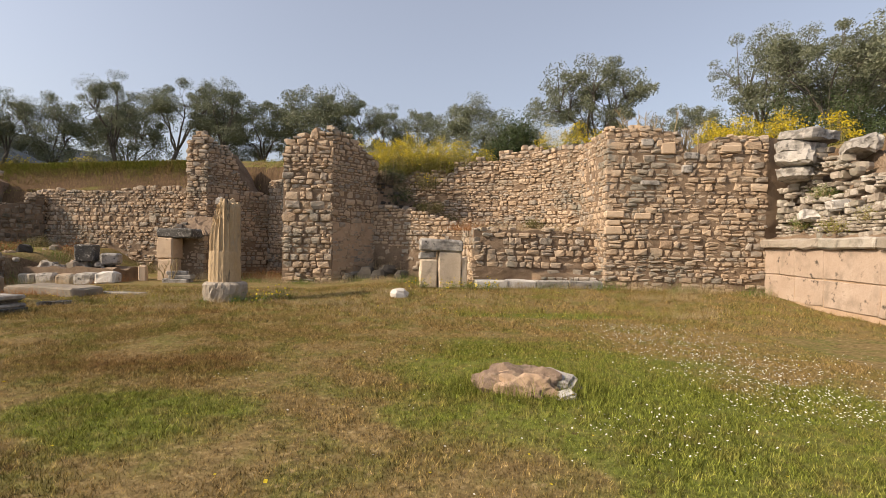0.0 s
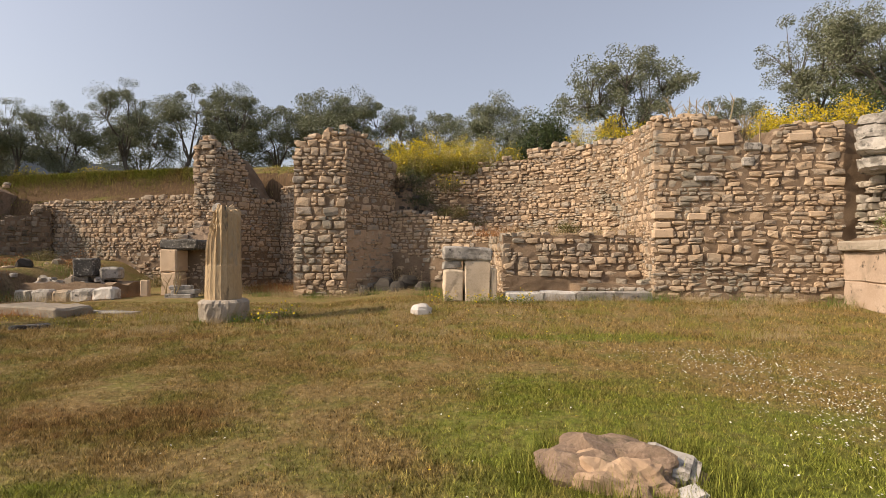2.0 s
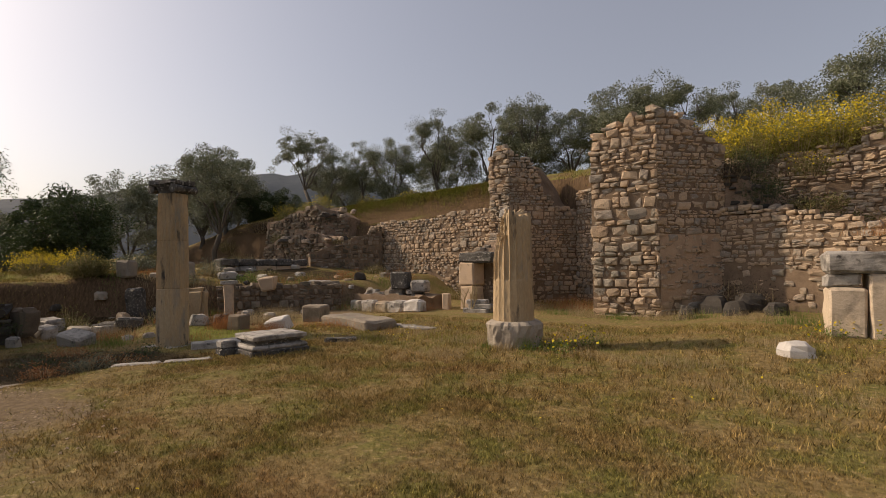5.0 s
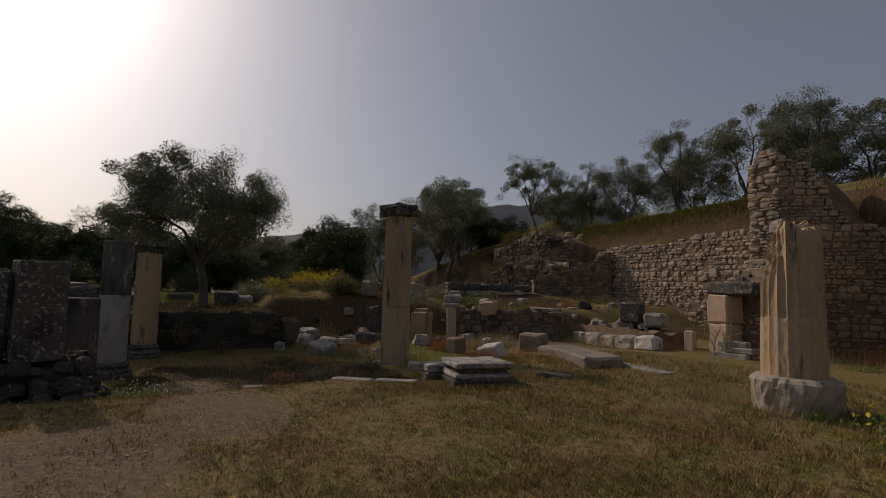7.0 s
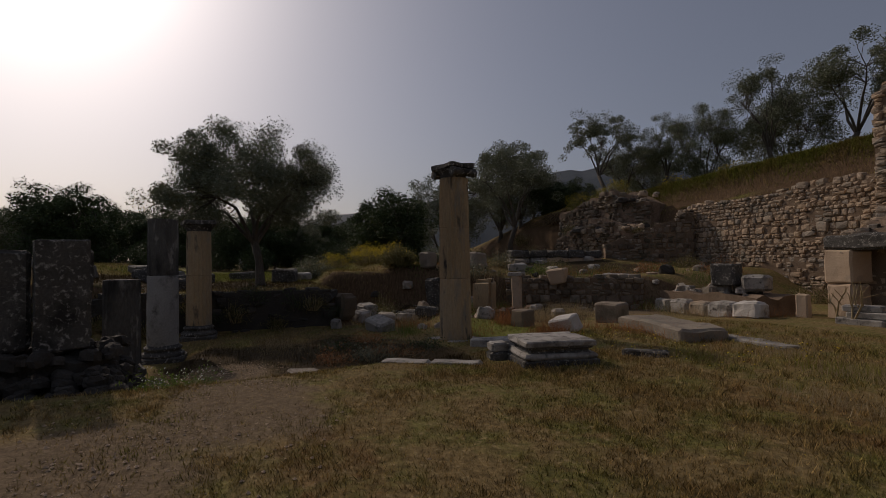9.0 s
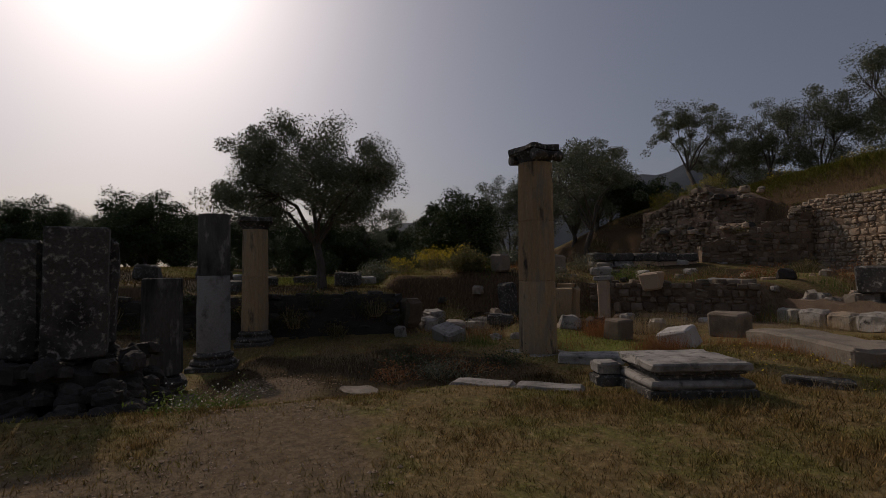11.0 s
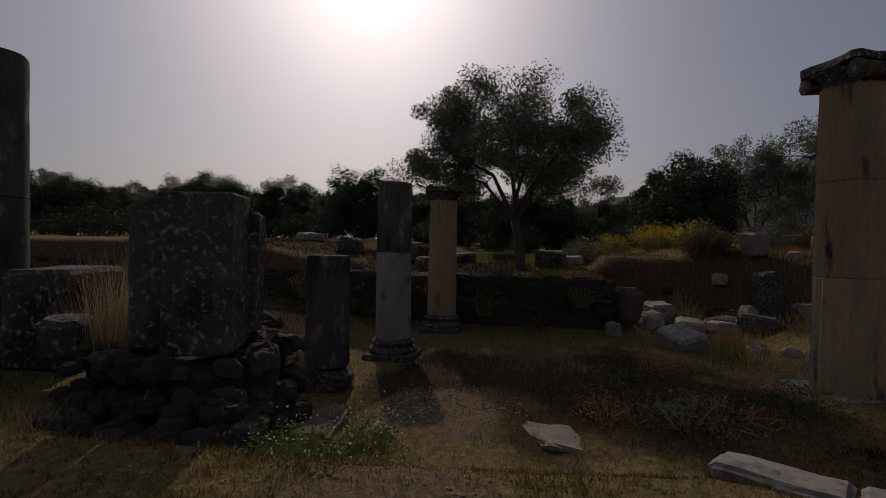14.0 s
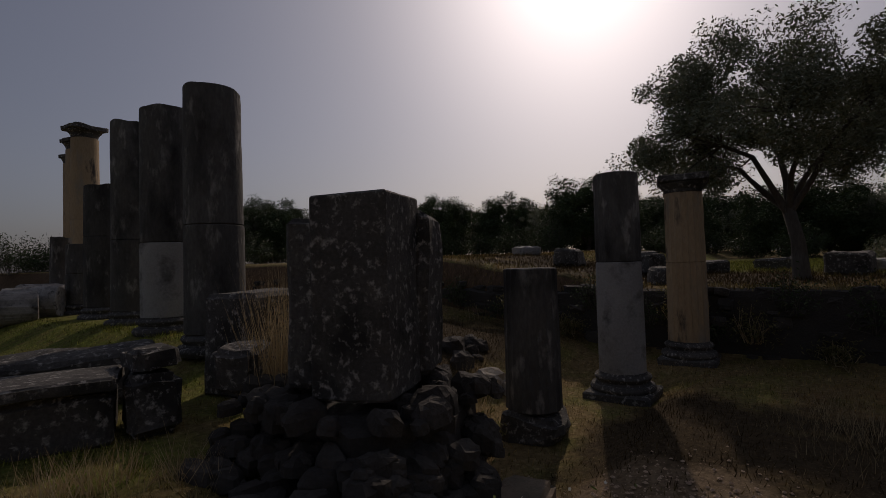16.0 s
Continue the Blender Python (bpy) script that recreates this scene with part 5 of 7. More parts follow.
# heap of sorted stones on a low block row
for k in range(5):
    block(-14.0 + 0.78 * k, 17.55 - 0.18 * k, 0.70, 0.45, 0.40, -12 + k * 3, [STONE_GREY, MARBLE, STONE, MARBLE, MARBLE_WHITE][k], "rough block in a low row among the ruins", group="row of blocks", chamfer=0.05, amp=0.03)
rs = np.random.RandomState(5)
for k in range(30):
    x, y = -13.9 + rs.uniform(0, 2.3), 17.75 + rs.uniform(-0.15, 0.8)
    w = rs.uniform(0.22, 0.5)
    block(x, y, w, w * 0.7, rs.uniform(0.12, 0.28), rs.uniform(0, 180), [MARBLE, STONE_GREY, MARBLE, STONE][k % 4], ["grey marble fragment in the stone heap", "rough fieldstone in the stone heap", "pale marble fragment in the stone heap", "buff block fragment in the stone heap"][k % 4], "fragment", "stone heap", z=z_at(x, y) + 0.30 + 0.12 * (k % 3), chamfer=0.05, amp=0.03, tilt=(rs.uniform(-10, 10), rs.uniform(-10, 10)), category="stone")
block(-12.35, 17.95, 0.62, 0.5, 0.6, 12, MARBLE_DARK, "fluted dark block standing on the stone heap", z=0.62, chamfer=0.03)
block(-11.6, 18.1, 0.6, 0.5, 0.42, 20, MARBLE, "grey block standing on the stone heap", z=0.5, chamfer=0.05)
rub = wall_core("wall_20", [(-14.3, 17.6), (-10.9, 17.1), (-10.9, 18.6), (-14.0, 19.0)], -0.4, lambda x, y: 0.42 + 0.12 * noise.noise(Vector((x * 2, y * 2, 0))), MORTAR, "low mound of earth and rubble under the stone heap", seed=41)

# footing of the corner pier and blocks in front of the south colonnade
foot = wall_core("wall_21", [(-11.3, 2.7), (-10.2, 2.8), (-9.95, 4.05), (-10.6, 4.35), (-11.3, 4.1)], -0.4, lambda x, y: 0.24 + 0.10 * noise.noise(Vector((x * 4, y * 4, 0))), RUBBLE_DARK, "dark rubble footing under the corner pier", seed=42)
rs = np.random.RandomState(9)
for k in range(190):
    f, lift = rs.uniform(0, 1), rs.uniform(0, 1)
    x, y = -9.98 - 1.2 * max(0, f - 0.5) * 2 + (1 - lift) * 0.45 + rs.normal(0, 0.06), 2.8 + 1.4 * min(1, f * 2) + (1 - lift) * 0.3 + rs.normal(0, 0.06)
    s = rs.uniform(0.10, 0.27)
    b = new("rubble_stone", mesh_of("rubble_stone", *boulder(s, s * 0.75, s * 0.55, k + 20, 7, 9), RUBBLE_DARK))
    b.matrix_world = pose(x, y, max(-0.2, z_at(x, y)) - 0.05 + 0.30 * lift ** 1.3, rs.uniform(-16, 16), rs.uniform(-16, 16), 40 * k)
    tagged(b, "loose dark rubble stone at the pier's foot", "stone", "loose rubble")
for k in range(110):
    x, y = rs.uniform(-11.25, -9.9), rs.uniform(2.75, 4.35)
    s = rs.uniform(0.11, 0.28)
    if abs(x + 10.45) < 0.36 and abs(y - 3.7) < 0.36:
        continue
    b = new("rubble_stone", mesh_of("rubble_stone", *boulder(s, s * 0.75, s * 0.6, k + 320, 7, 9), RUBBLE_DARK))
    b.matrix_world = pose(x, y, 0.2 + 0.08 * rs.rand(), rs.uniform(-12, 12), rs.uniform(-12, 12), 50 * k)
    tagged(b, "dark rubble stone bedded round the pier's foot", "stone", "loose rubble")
block(-10.6, 4.75, 0.85, 0.36, 0.2, 8, STONE_BROWN, "flat grey block half sunk before the pier", "paving_slab", "flat slabs", sink=0.10, chamfer=0.04, category="slab")
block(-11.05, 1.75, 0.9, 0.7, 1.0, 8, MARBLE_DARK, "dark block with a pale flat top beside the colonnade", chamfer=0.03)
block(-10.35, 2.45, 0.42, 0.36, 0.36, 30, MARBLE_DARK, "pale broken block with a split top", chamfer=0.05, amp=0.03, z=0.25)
block(-8.7, 1.5, 2.0, 0.6, 0.40, -25, MARBLE_DARK, "long moulded kerb block of dark marble", name="kerb_block", z=-0.03, chamfer=0.03, cuts=7)
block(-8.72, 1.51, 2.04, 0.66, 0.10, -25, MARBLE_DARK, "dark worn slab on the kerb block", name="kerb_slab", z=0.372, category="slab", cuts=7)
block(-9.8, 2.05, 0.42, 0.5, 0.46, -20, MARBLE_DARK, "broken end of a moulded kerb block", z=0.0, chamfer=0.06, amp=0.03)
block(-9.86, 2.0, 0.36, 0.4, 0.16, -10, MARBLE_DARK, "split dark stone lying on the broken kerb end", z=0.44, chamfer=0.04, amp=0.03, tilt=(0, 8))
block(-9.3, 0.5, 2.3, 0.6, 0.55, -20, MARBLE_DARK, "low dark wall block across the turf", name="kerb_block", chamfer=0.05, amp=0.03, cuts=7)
for k, (x, y) in enumerate([(-11.6, -6.5), (-11.0, -6.0), (-12.6, -9.3)]):
    b = new("column_fragment", mesh_of("column_fragment", *lathe([(0.3, -0.5), (0.33, -0.48), (0.33, 0.48), (0.3, 0.5)], 36, 0.02, k), MARBLE))
    b.matrix_world = pose(x, y, z_at(x, y) + 0.28, 90, 0, 50 + 25 * k)
    tagged(b, "fallen pale column drum lying on the grass", "column drum", "fallen drums")

rs = np.random.RandomState(31)
for k in range(16):
    x, y = rs.uniform(-14.6, -11.9), rs.uniform(1.6, 3.4)
    w = rs.uniform(0.18, 0.5)
    b = new("rubble_stone", mesh_of("rubble_stone", *boulder(w, w * rs.uniform(0.6, 0.9), w * rs.uniform(0.4, 0.75), k + 520, 7, 10), STONE_GREY if k % 4 == 0 else RUBBLE_DARK))
    b.matrix_world = pose(x, y, z_at(x, y) - 0.04, 0, 0, 41 * k)
    tagged(b, "grey loose stone behind the column stub" if k % 4 == 0 else "dark loose stone behind the column stub", "stone", "stones behind the stub")

# terrace face is backlit; its shade is put into the dark rubble colour
bank_face = wall_core("wall_22", [(-17.0, -7.0), (-16.85, 0.5), (-16.75, 8.3), (-17.5, 8.3), (-17.6, 0.5), (-17.8, -7.0)], -0.6, lambda x, y: 0.58 + 0.06 * noise.noise(Vector((x, y * 2, 0))), RUBBLE_DARK, "earth and rubble face of the terrace, coloured dark for its shade", seed=43, amp=0.06)
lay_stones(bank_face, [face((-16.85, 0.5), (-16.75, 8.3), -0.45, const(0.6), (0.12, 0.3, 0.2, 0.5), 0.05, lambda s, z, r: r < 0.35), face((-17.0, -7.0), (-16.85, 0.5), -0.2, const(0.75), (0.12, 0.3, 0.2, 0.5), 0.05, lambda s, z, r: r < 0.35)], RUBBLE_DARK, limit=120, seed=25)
rs = np.random.RandomState(15)
for k in range(46):
    x, y = rs.uniform(-20.5, -14.2), rs.uniform(9.6, 21.0)
    s = rs.uniform(0.22, 0.6)
    b = new("rubble_stone", mesh_of("rubble_stone", *boulder(s, s * rs.uniform(0.6, 0.95), s * rs.uniform(0.35, 0.7), k + 70, 6, 9), [STONE_GREY, MARBLE, RUBBLE_DARK, STONE][k % 4]))
    b.matrix_world = pose(x, y, z_at(x, y) - 0.05, 0, 0, 37 * k)
    tagged(b, ["grey loose stone on the ruin floor", "pale marble lump on the ruin floor", "dark loose stone on the ruin floor", "buff loose stone on the ruin floor"][k % 4], "stone", "stones on the ruin floor")
for k in range(60):
    x, y = rs.uniform(-26.0, -19.8), rs.uniform(21.0, 24.6)
    s = rs.uniform(0.25, 0.6)
    b = new("rubble_stone", mesh_of("rubble_stone", *boulder(s, s * rs.uniform(0.6, 0.95), s * rs.uniform(0.35, 0.6), k + 170, 6, 9), [STONE_GREY, STONE, RUBBLE_DARK][k % 3]))
    b.matrix_world = pose(x, y, (1.0 if y < 22.3 else 2.8 if y < 23.4 else 4.3) + rs.uniform(-0.2, 0.2), 0, 0, 37 * k)
    tagged(b, "loose stone tumbled from the collapsed wall", "stone", "fallen wall stones")
for k, (x, y, sx, sy, sz, tt, m) in enumerate([(-24.5, 3.5, 1.6, 0.7, 0.4, 12, SHAFT_GREY), (-23.2, 4.4, 1.3, 0.7, 0.35, 35, MARBLE_DARK), (-22.0, 7.4, 1.4, 0.8, 0.5, -10, MARBLE_DARK), (-23.6, 8.1, 1.2, 0.6, 0.3, 15, SHAFT_GREY), (-21.5, 3.2, 1.0, 0.6, 0.5, 60, MARBLE_DARK), (-26.0, 2.2, 1.5, 0.7, 0.35, 20, MARBLE_DARK), (-20.4, 1.6, 1.1, 0.6, 0.45, 8, MARBLE_DARK), (-22.6, -0.6, 1.3, 0.6, 0.3, 40, SHAFT_GREY), (-18.6, 4.2, 0.7, 0.5, 0.35, 25, MARBLE_DARK), (-25.0, 6.0, 0.9, 0.6, 0.35, 70, MARBLE_DARK)]):
    block(x, y, sx, sy, sz, tt, m, "long fallen block on the grassy terrace" if m is SHAFT_GREY else "dark fallen block on the grassy terrace", group="blocks on the terrace", chamfer=0.04, amp=0.03, tilt=(k % 5 - 2, k % 3 - 1))


# ---- distance ----
bearings = np.radians(np.linspace(100, 200, 80))
ridge = np.interp(np.degrees(bearings), [100, 118, 130, 138, 143, 148, 154, 160, 165, 170, 175, 182, 190, 200], [60, 110, 150, 172, 166, 150, 135, 112, 104, 90, 62, 34, 12, 2])
hv, hf = [], []
for i, (b, h) in enumerate(zip(bearings, ridge)):
    for r, f in ((620, 0.0), (700, 0.35), (800, 0.72), (900, 1.0), (1100, 0.9)):
        hv.append((math.cos(b) * r, math.sin(b) * r, -6 + h * f * (1 + 0.10 * noise.noise(Vector((i * 0.35, r * 0.01, 1))))))
for i in range(len(bearings) - 1):
    for j in range(4):
        hf.append((i * 5 + j, i * 5 + j + 1, i * 5 + j + 6, i * 5 + j + 5))
tagged(new("backdrop_hill", mesh_of("backdrop_hill", hv, hf, HAZY_HILL, True)), "long hill ridge beyond the olive groves, coloured blue-grey for haze", "hill", kind="structure")
tagged(new("water", mesh_of("water", [(-2400, -2400, -20), (2400, -2400, -20), (2400, -80, -20), (-2400, -80, -20)], [(0, 1, 2, 3)], WATER)), "hazy blue sea far below the site", "sea", kind="structure")


# ---- plants ----
def leaf_mesh(name, centres, length, width, mat, rs, droop=0.0):
    """Many separate small leaves, each a folded blade of its own."""
    n = len(centres)
    c = np.asarray(centres)
    d = rs.normal(size=(n, 3))
    d[:, 2] = d[:, 2] * 0.8 - droop
    d /= np.linalg.norm(d, axis=1)[:, None]
    s = np.cross(d, rs.normal(size=(n, 3)))
    s /= np.linalg.norm(s, axis=1)[:, None]
    L = (length * rs.uniform(0.6, 1.3, n))[:, None]
    W = (width * rs.uniform(0.7, 1.3, n))[:, None]
    v = np.stack([c - d * L / 2, c + s * W / 2, c + d * L / 2, c - s * W / 2], 1).reshape(-1, 3)
    me = bpy.data.meshes.new(name)
    me.vertices.add(4 * n)
    me.vertices.foreach_set("co", v.ravel().astype(np.float32))
    me.loops.add(4 * n)
    me.loops.foreach_set("vertex_index", np.arange(4 * n, dtype=np.int32))
    me.polygons.add(n)
    me.polygons.foreach_set("loop_start", np.arange(0, 4 * n, 4, dtype=np.int32))
    me.polygons.foreach_set("loop_total", np.full(n, 4, np.int32))
    me.materials.append(mat)
    me.update(calc_edges=True)
    return me


def blade_mesh(name, foot, height, width, mat, rs, lean=0.5):
    """Upright blades of grass, each a narrow bent triangle."""
    n = len(foot)
    f = np.asarray(foot)
    a = rs.uniform(0, 2 * np.pi, n)
    side = np.stack([np.cos(a), np.sin(a), np.zeros(n)], 1)
    b = rs.uniform(0, 2 * np.pi, n)
    h = np.asarray(height) * rs.uniform(0.55, 1.25, n)
    tip = f + np.stack([np.cos(b), np.sin(b), np.zeros(n)], 1) * (h * lean * rs.uniform(0.2, 1.2, n))[:, None]
    tip[:, 2] += h
    w = (np.asarray(width) * rs.uniform(0.7, 1.3, n))[:, None]
    v = np.stack([f - side * w / 2, f + side * w / 2, tip], 1).reshape(-1, 3)
    me = bpy.data.meshes.new(name)
    me.vertices.add(3 * n)
    me.vertices.foreach_set("co", v.ravel().astype(np.float32))
    me.loops.add(3 * n)
    me.loops.foreach_set("vertex_index", np.arange(3 * n, dtype=np.int32))
    me.polygons.add(n)
    me.polygons.foreach_set("loop_start", np.arange(0, 3 * n, 3, dtype=np.int32))
    me.polygons.foreach_set("loop_total", np.full(n, 3, np.int32))
    me.materials.append(mat)
    me.update(calc_edges=True)
    return me


def tube(verts, faces, pts, radii, sides=7):
    base = len(verts)
    for i, p in enumerate(pts):
        d = (pts[min(i + 1, len(pts) - 1)] - pts[max(i - 1, 0)]).normalized()
        a = d.orthogonal().normalized()
        b = d.cross(a)
        for k in range(sides):
            t = 2 * math.pi * k / sides
            r = radii[i] * (1 + 0.18 * noise.noise(Vector((t, i * 0.7, base * 0.01))))
            verts.append(p + (a * math.cos(t) + b * math.sin(t)) * r)
    for i in range(len(pts) - 1):
        for k in range(sides):
            faces.append((base + i * sides + k, base + i * sides + (k + 1) % sides, base + (i + 1) * sides + (k + 1) % sides, base + (i + 1) * sides + k))
    verts.append(pts[-1])
    for k in range(sides):
        faces.append((base + (len(pts) - 1) * sides + k, base + (len(pts) - 1) * sides + (k + 1) % sides, len(verts) - 1))


def grow_tree(seed, height, rx, rz, fork_h, leaves, leaf_len, lean=0.0, radius=0.14, clump=0.36, tips=70, limbs=5, mat=None):
    """An olive tree: a crooked trunk that forks, limbs and twigs out to uneven sprays of leaves with gaps between. Returns the meshes of wood and crown."""
    rs = np.random.RandomState(seed)
    verts, faces = [], []
    zc = height - rz
    top = Vector((lean, lean * 0.4, fork_h))
    mid = Vector((lean * 0.35 + rs.normal(0, 0.06), rs.normal(0, 0.06), fork_h * 0.5))
    tube(verts, faces, [Vector((0, 0, -0.2)), Vector((0.02, 0, 0.08)), mid, top], [radius * 1.6, radius * 1.15, radius, radius * 0.9], 9)
    ends = []
    while len(ends) < tips:
        d = rs.normal(size=3)
        d /= np.linalg.norm(d)
        if d[2] < -0.8:
            continue
        r = rs.uniform(0.25, 1.0) ** 0.5
        r *= 1 + 0.45 * noise.noise(Vector(d) * 1.6 + Vector((seed, 0, 0)))
        ends.append((lean * 1.4 + d[0] * rx * r, d[1] * rx * 0.92 * r, zc + d[2] * rz * r))
    ends = np.array(ends)
    ang = np.arctan2(ends[:, 1], ends[:, 0] - lean * 1.4) + rs.uniform(0, 6.28)
    group = ((ang % 6.2832) / 6.2832 * limbs).astype(int) % limbs
    for g in range(limbs):
        own = ends[group == g]
        if not len(own):
            continue
        goal = Vector(own.mean(0)) * 0.85 + top * 0.15
        bend = top.lerp(goal, 0.45) + Vector((rs.normal(0, 0.12), rs.normal(0, 0.12), 0.22))
        start = mid.lerp(top, rs.uniform(0.55, 1.0))
        r0 = radius * rs.uniform(0.45, 0.65)
        line = [start, start.lerp(bend, 0.5) + Vector(rs.normal(0, 0.05, 3)), bend, bend.lerp(goal, 0.5) + Vector(rs.normal(0, 0.06, 3)), goal]
        tube(verts, faces, line, [r0, r0 * 0.85, r0 * 0.65, r0 * 0.48, r0 * 0.3], 6)
        for e in own:
            e = Vector(e)
            s = min(line[1:], key=lambda q: (q - e).length + rs.uniform(0, 0.5))
            m = s.lerp(e, 0.5) + Vector(rs.normal(0, 0.09, 3)) + Vector((0, 0, 0.08))
            tube(verts, faces, [s, m, e], [r0 * 0.32, r0 * 0.2, 0.008], 4)
    weight = rs.uniform(0.35, 1.6, len(ends))
    pick = rs.choice(len(ends), leaves, p=weight / weight.sum())
    size = rs.uniform(0.65, 1.3, len(ends))[pick][:, None] * clump
    off = rs.normal(size=(leaves, 3))
    off *= (rs.uniform(0.02, 1.0, leaves) ** 0.45 / np.linalg.norm(off, axis=1))[:, None]
    c = ends[pick] + off * size * np.array([1.1, 1.1, 0.85])
    wood = mesh_of("trunk", [tuple(p) for p in verts], faces, BARK, True)
    crown = leaf_mesh("crown", c, leaf_len, leaf_len * 0.34, mat or LEAF, rs, 0.15)
    return wood, crown


def tree_thing(wood, crown, at, label, group="", scale=1.0, turn=0.0, mat=None):
    e = new("olive_tree")
    part("trunk", wood, e)
    part("crown", crown, e)
    e.matrix_world = pose(*at, 0, 0, turn) @ Matrix.Scale(scale, 4)
    return tagged(e, label, "tree", group)


big = grow_tree(6, 4.95, 2.95, 1.75, 1.5, 92000, 0.088, 0.22, 0.13, 0.43, 200, 6)
tree_thing(*big, (-19.9, 6.5, z_at(-19.9, 6.5)), "wide old olive tree with a leaning dark trunk on the terrace", turn=-90)

kinds = [grow_tree(11, 5.2, 2.2, 1.6, 1.5, 15000, 0.105, 0.55, 0.11, 0.36, 70), grow_tree(23, 5.8, 1.9, 1.9, 1.8, 16000, 0.105, -0.3, 0.12, 0.36, 76), grow_tree(37, 4.6, 2.3, 1.5, 1.1, 15000, 0.105, 0.15, 0.11, 0.36, 70, 5), grow_tree(52, 5.2, 2.4, 2.5, 0.5, 24000, 0.125, 0.0, 0.12, 0.50, 110, 6)]
TALL = (5.2, 5.8, 4.6, 5.2)
firsts = []
# dense crown in dark leaf colour, painting the grove's backlit shade
dense = grow_tree(61, 4.9, 2.9, 2.45, 0.5, 30000, 0.19, 0.1, 0.13, 0.56, 150, 6, LEAF_DARK)
bushy = tree_thing(*dense, (-29.2, 13.6, z_at(-29.2, 13.6) - 0.3), "dense round dark olive tree beyond the flowering weeds", scale=0.86)
for k, (x, y, top) in enumerate([(-25.8, 25.4, 10.3), (-19.4, 30.6, 11.0), (7.9, 27.1, 11.4), (-22.3, 29.3, 9.5)]):
    firsts.append(tree_thing(*kinds[k], (x, y, z_at(x, y) - 0.05), ["airy grey-green olive tree leaning on the grass bank", "tall airy olive tree on the grass bank", "low spreading olive tree on the grass bank", "dense bushy olive tree on the grass bank"][k], "olive trees on the bank", (top - z_at(x, y)) / TALL[k], (150, 40, 300, 10)[k]))
STANDS = [(-36.1, 24.2, 10.0, 3, 60), (-24.5, 28.5, 9.5, 1, 200), (-16.8, 31.0, 11.4, 0, 20), (-13.4, 31.2, 11.0, 1, 110), (-11.5, 33.0, 10.8, 2, 70), (-7.9, 32.3, 11.2, 3, 250), (-5.2, 31.8, 11.2, 0, 140), (-1.6, 36.0, 11.2, 2, 90), (2.1, 31.2, 10.6, 3, 160), (9.4, 29.0, 11.2, 1, 15), (14.9, 30.8, 10.5, 2, 77), (14.4, 23.0, 11.2, 1, 100), (16.4, 20.8, 10.9, 0, 190), (19.0, 20.0, 11.5, 3, 20), (-31.5, 22.4, 8.8, 0, 330), (-33.8, 24.6, 9.6, 3, 45), (-28.0, 31.0, 9.2, 3, 80), (-37.0, 27.5, 9.0, 1, 200), (-39.0, 20.5, 8.0, 3, 310), (-36.5, 16.2, 5.6, 3, 240), (-20.8, 34.0, 11.0, 3, 130), (-9.8, 35.0, 11.0, 1, 300), (-14.8, 35.0, 11.2, 3, 215), (-3.4, 35.5, 10.8, 1, 33), (5.0, 35.0, 10.2, 2, 20), (-26.8, 28.0, 8.6, 2, 170), (18.0, 24.0, 11.8, 1, 280), (21.5, 22.0, 12.0, 0, 95)]
for x, y, top, kind, t in STANDS:
    copy_thing(firsts[kind], pose(x, y, z_at(x, y) - 0.05, 0, 0, t) @ Matrix.Scale((top - z_at(x, y)) / TALL[kind] / firsts[kind].scale[0], 4))
for x, y, top in ((-32.5, 26.5, 6.9), (-34.0, 29.0, 7.4)):
    tagged(copy_thing(bushy, pose(x, y, z_at(x, y) - 0.4, 0, 0, x * 40) @ Matrix.Scale((top - z_at(x, y) + 0.4) / 4.9 / bushy.scale[0], 4)), "dense dark olive bush at the end of the bank", "tree", "dark olive bushes")
grove = []
rs = np.random.RandomState(77)
for k in range(54):
    b = math.radians(166 + 80 * (k + rs.uniform(-0.3, 0.3)) / 54)
    d = rs.uniform(33, 47) if k % 2 else rs.uniform(45, 58)
    x, y = -6 + math.cos(b) * d, 6 + math.sin(b) * d
    s = rs.uniform(0.74, 1.02)
    like = firsts[2] if k % 6 == 5 else bushy
    o = copy_thing(like, pose(x, y, z_at(x, y) - 0.15, 0, 0, rs.uniform(0, 360)) @ Matrix.Scale(s / like.scale[0], 4))
    tagged(o, "olive tree in the backlit grove, mostly coloured dark, behind the ruins", "tree", "olive grove")


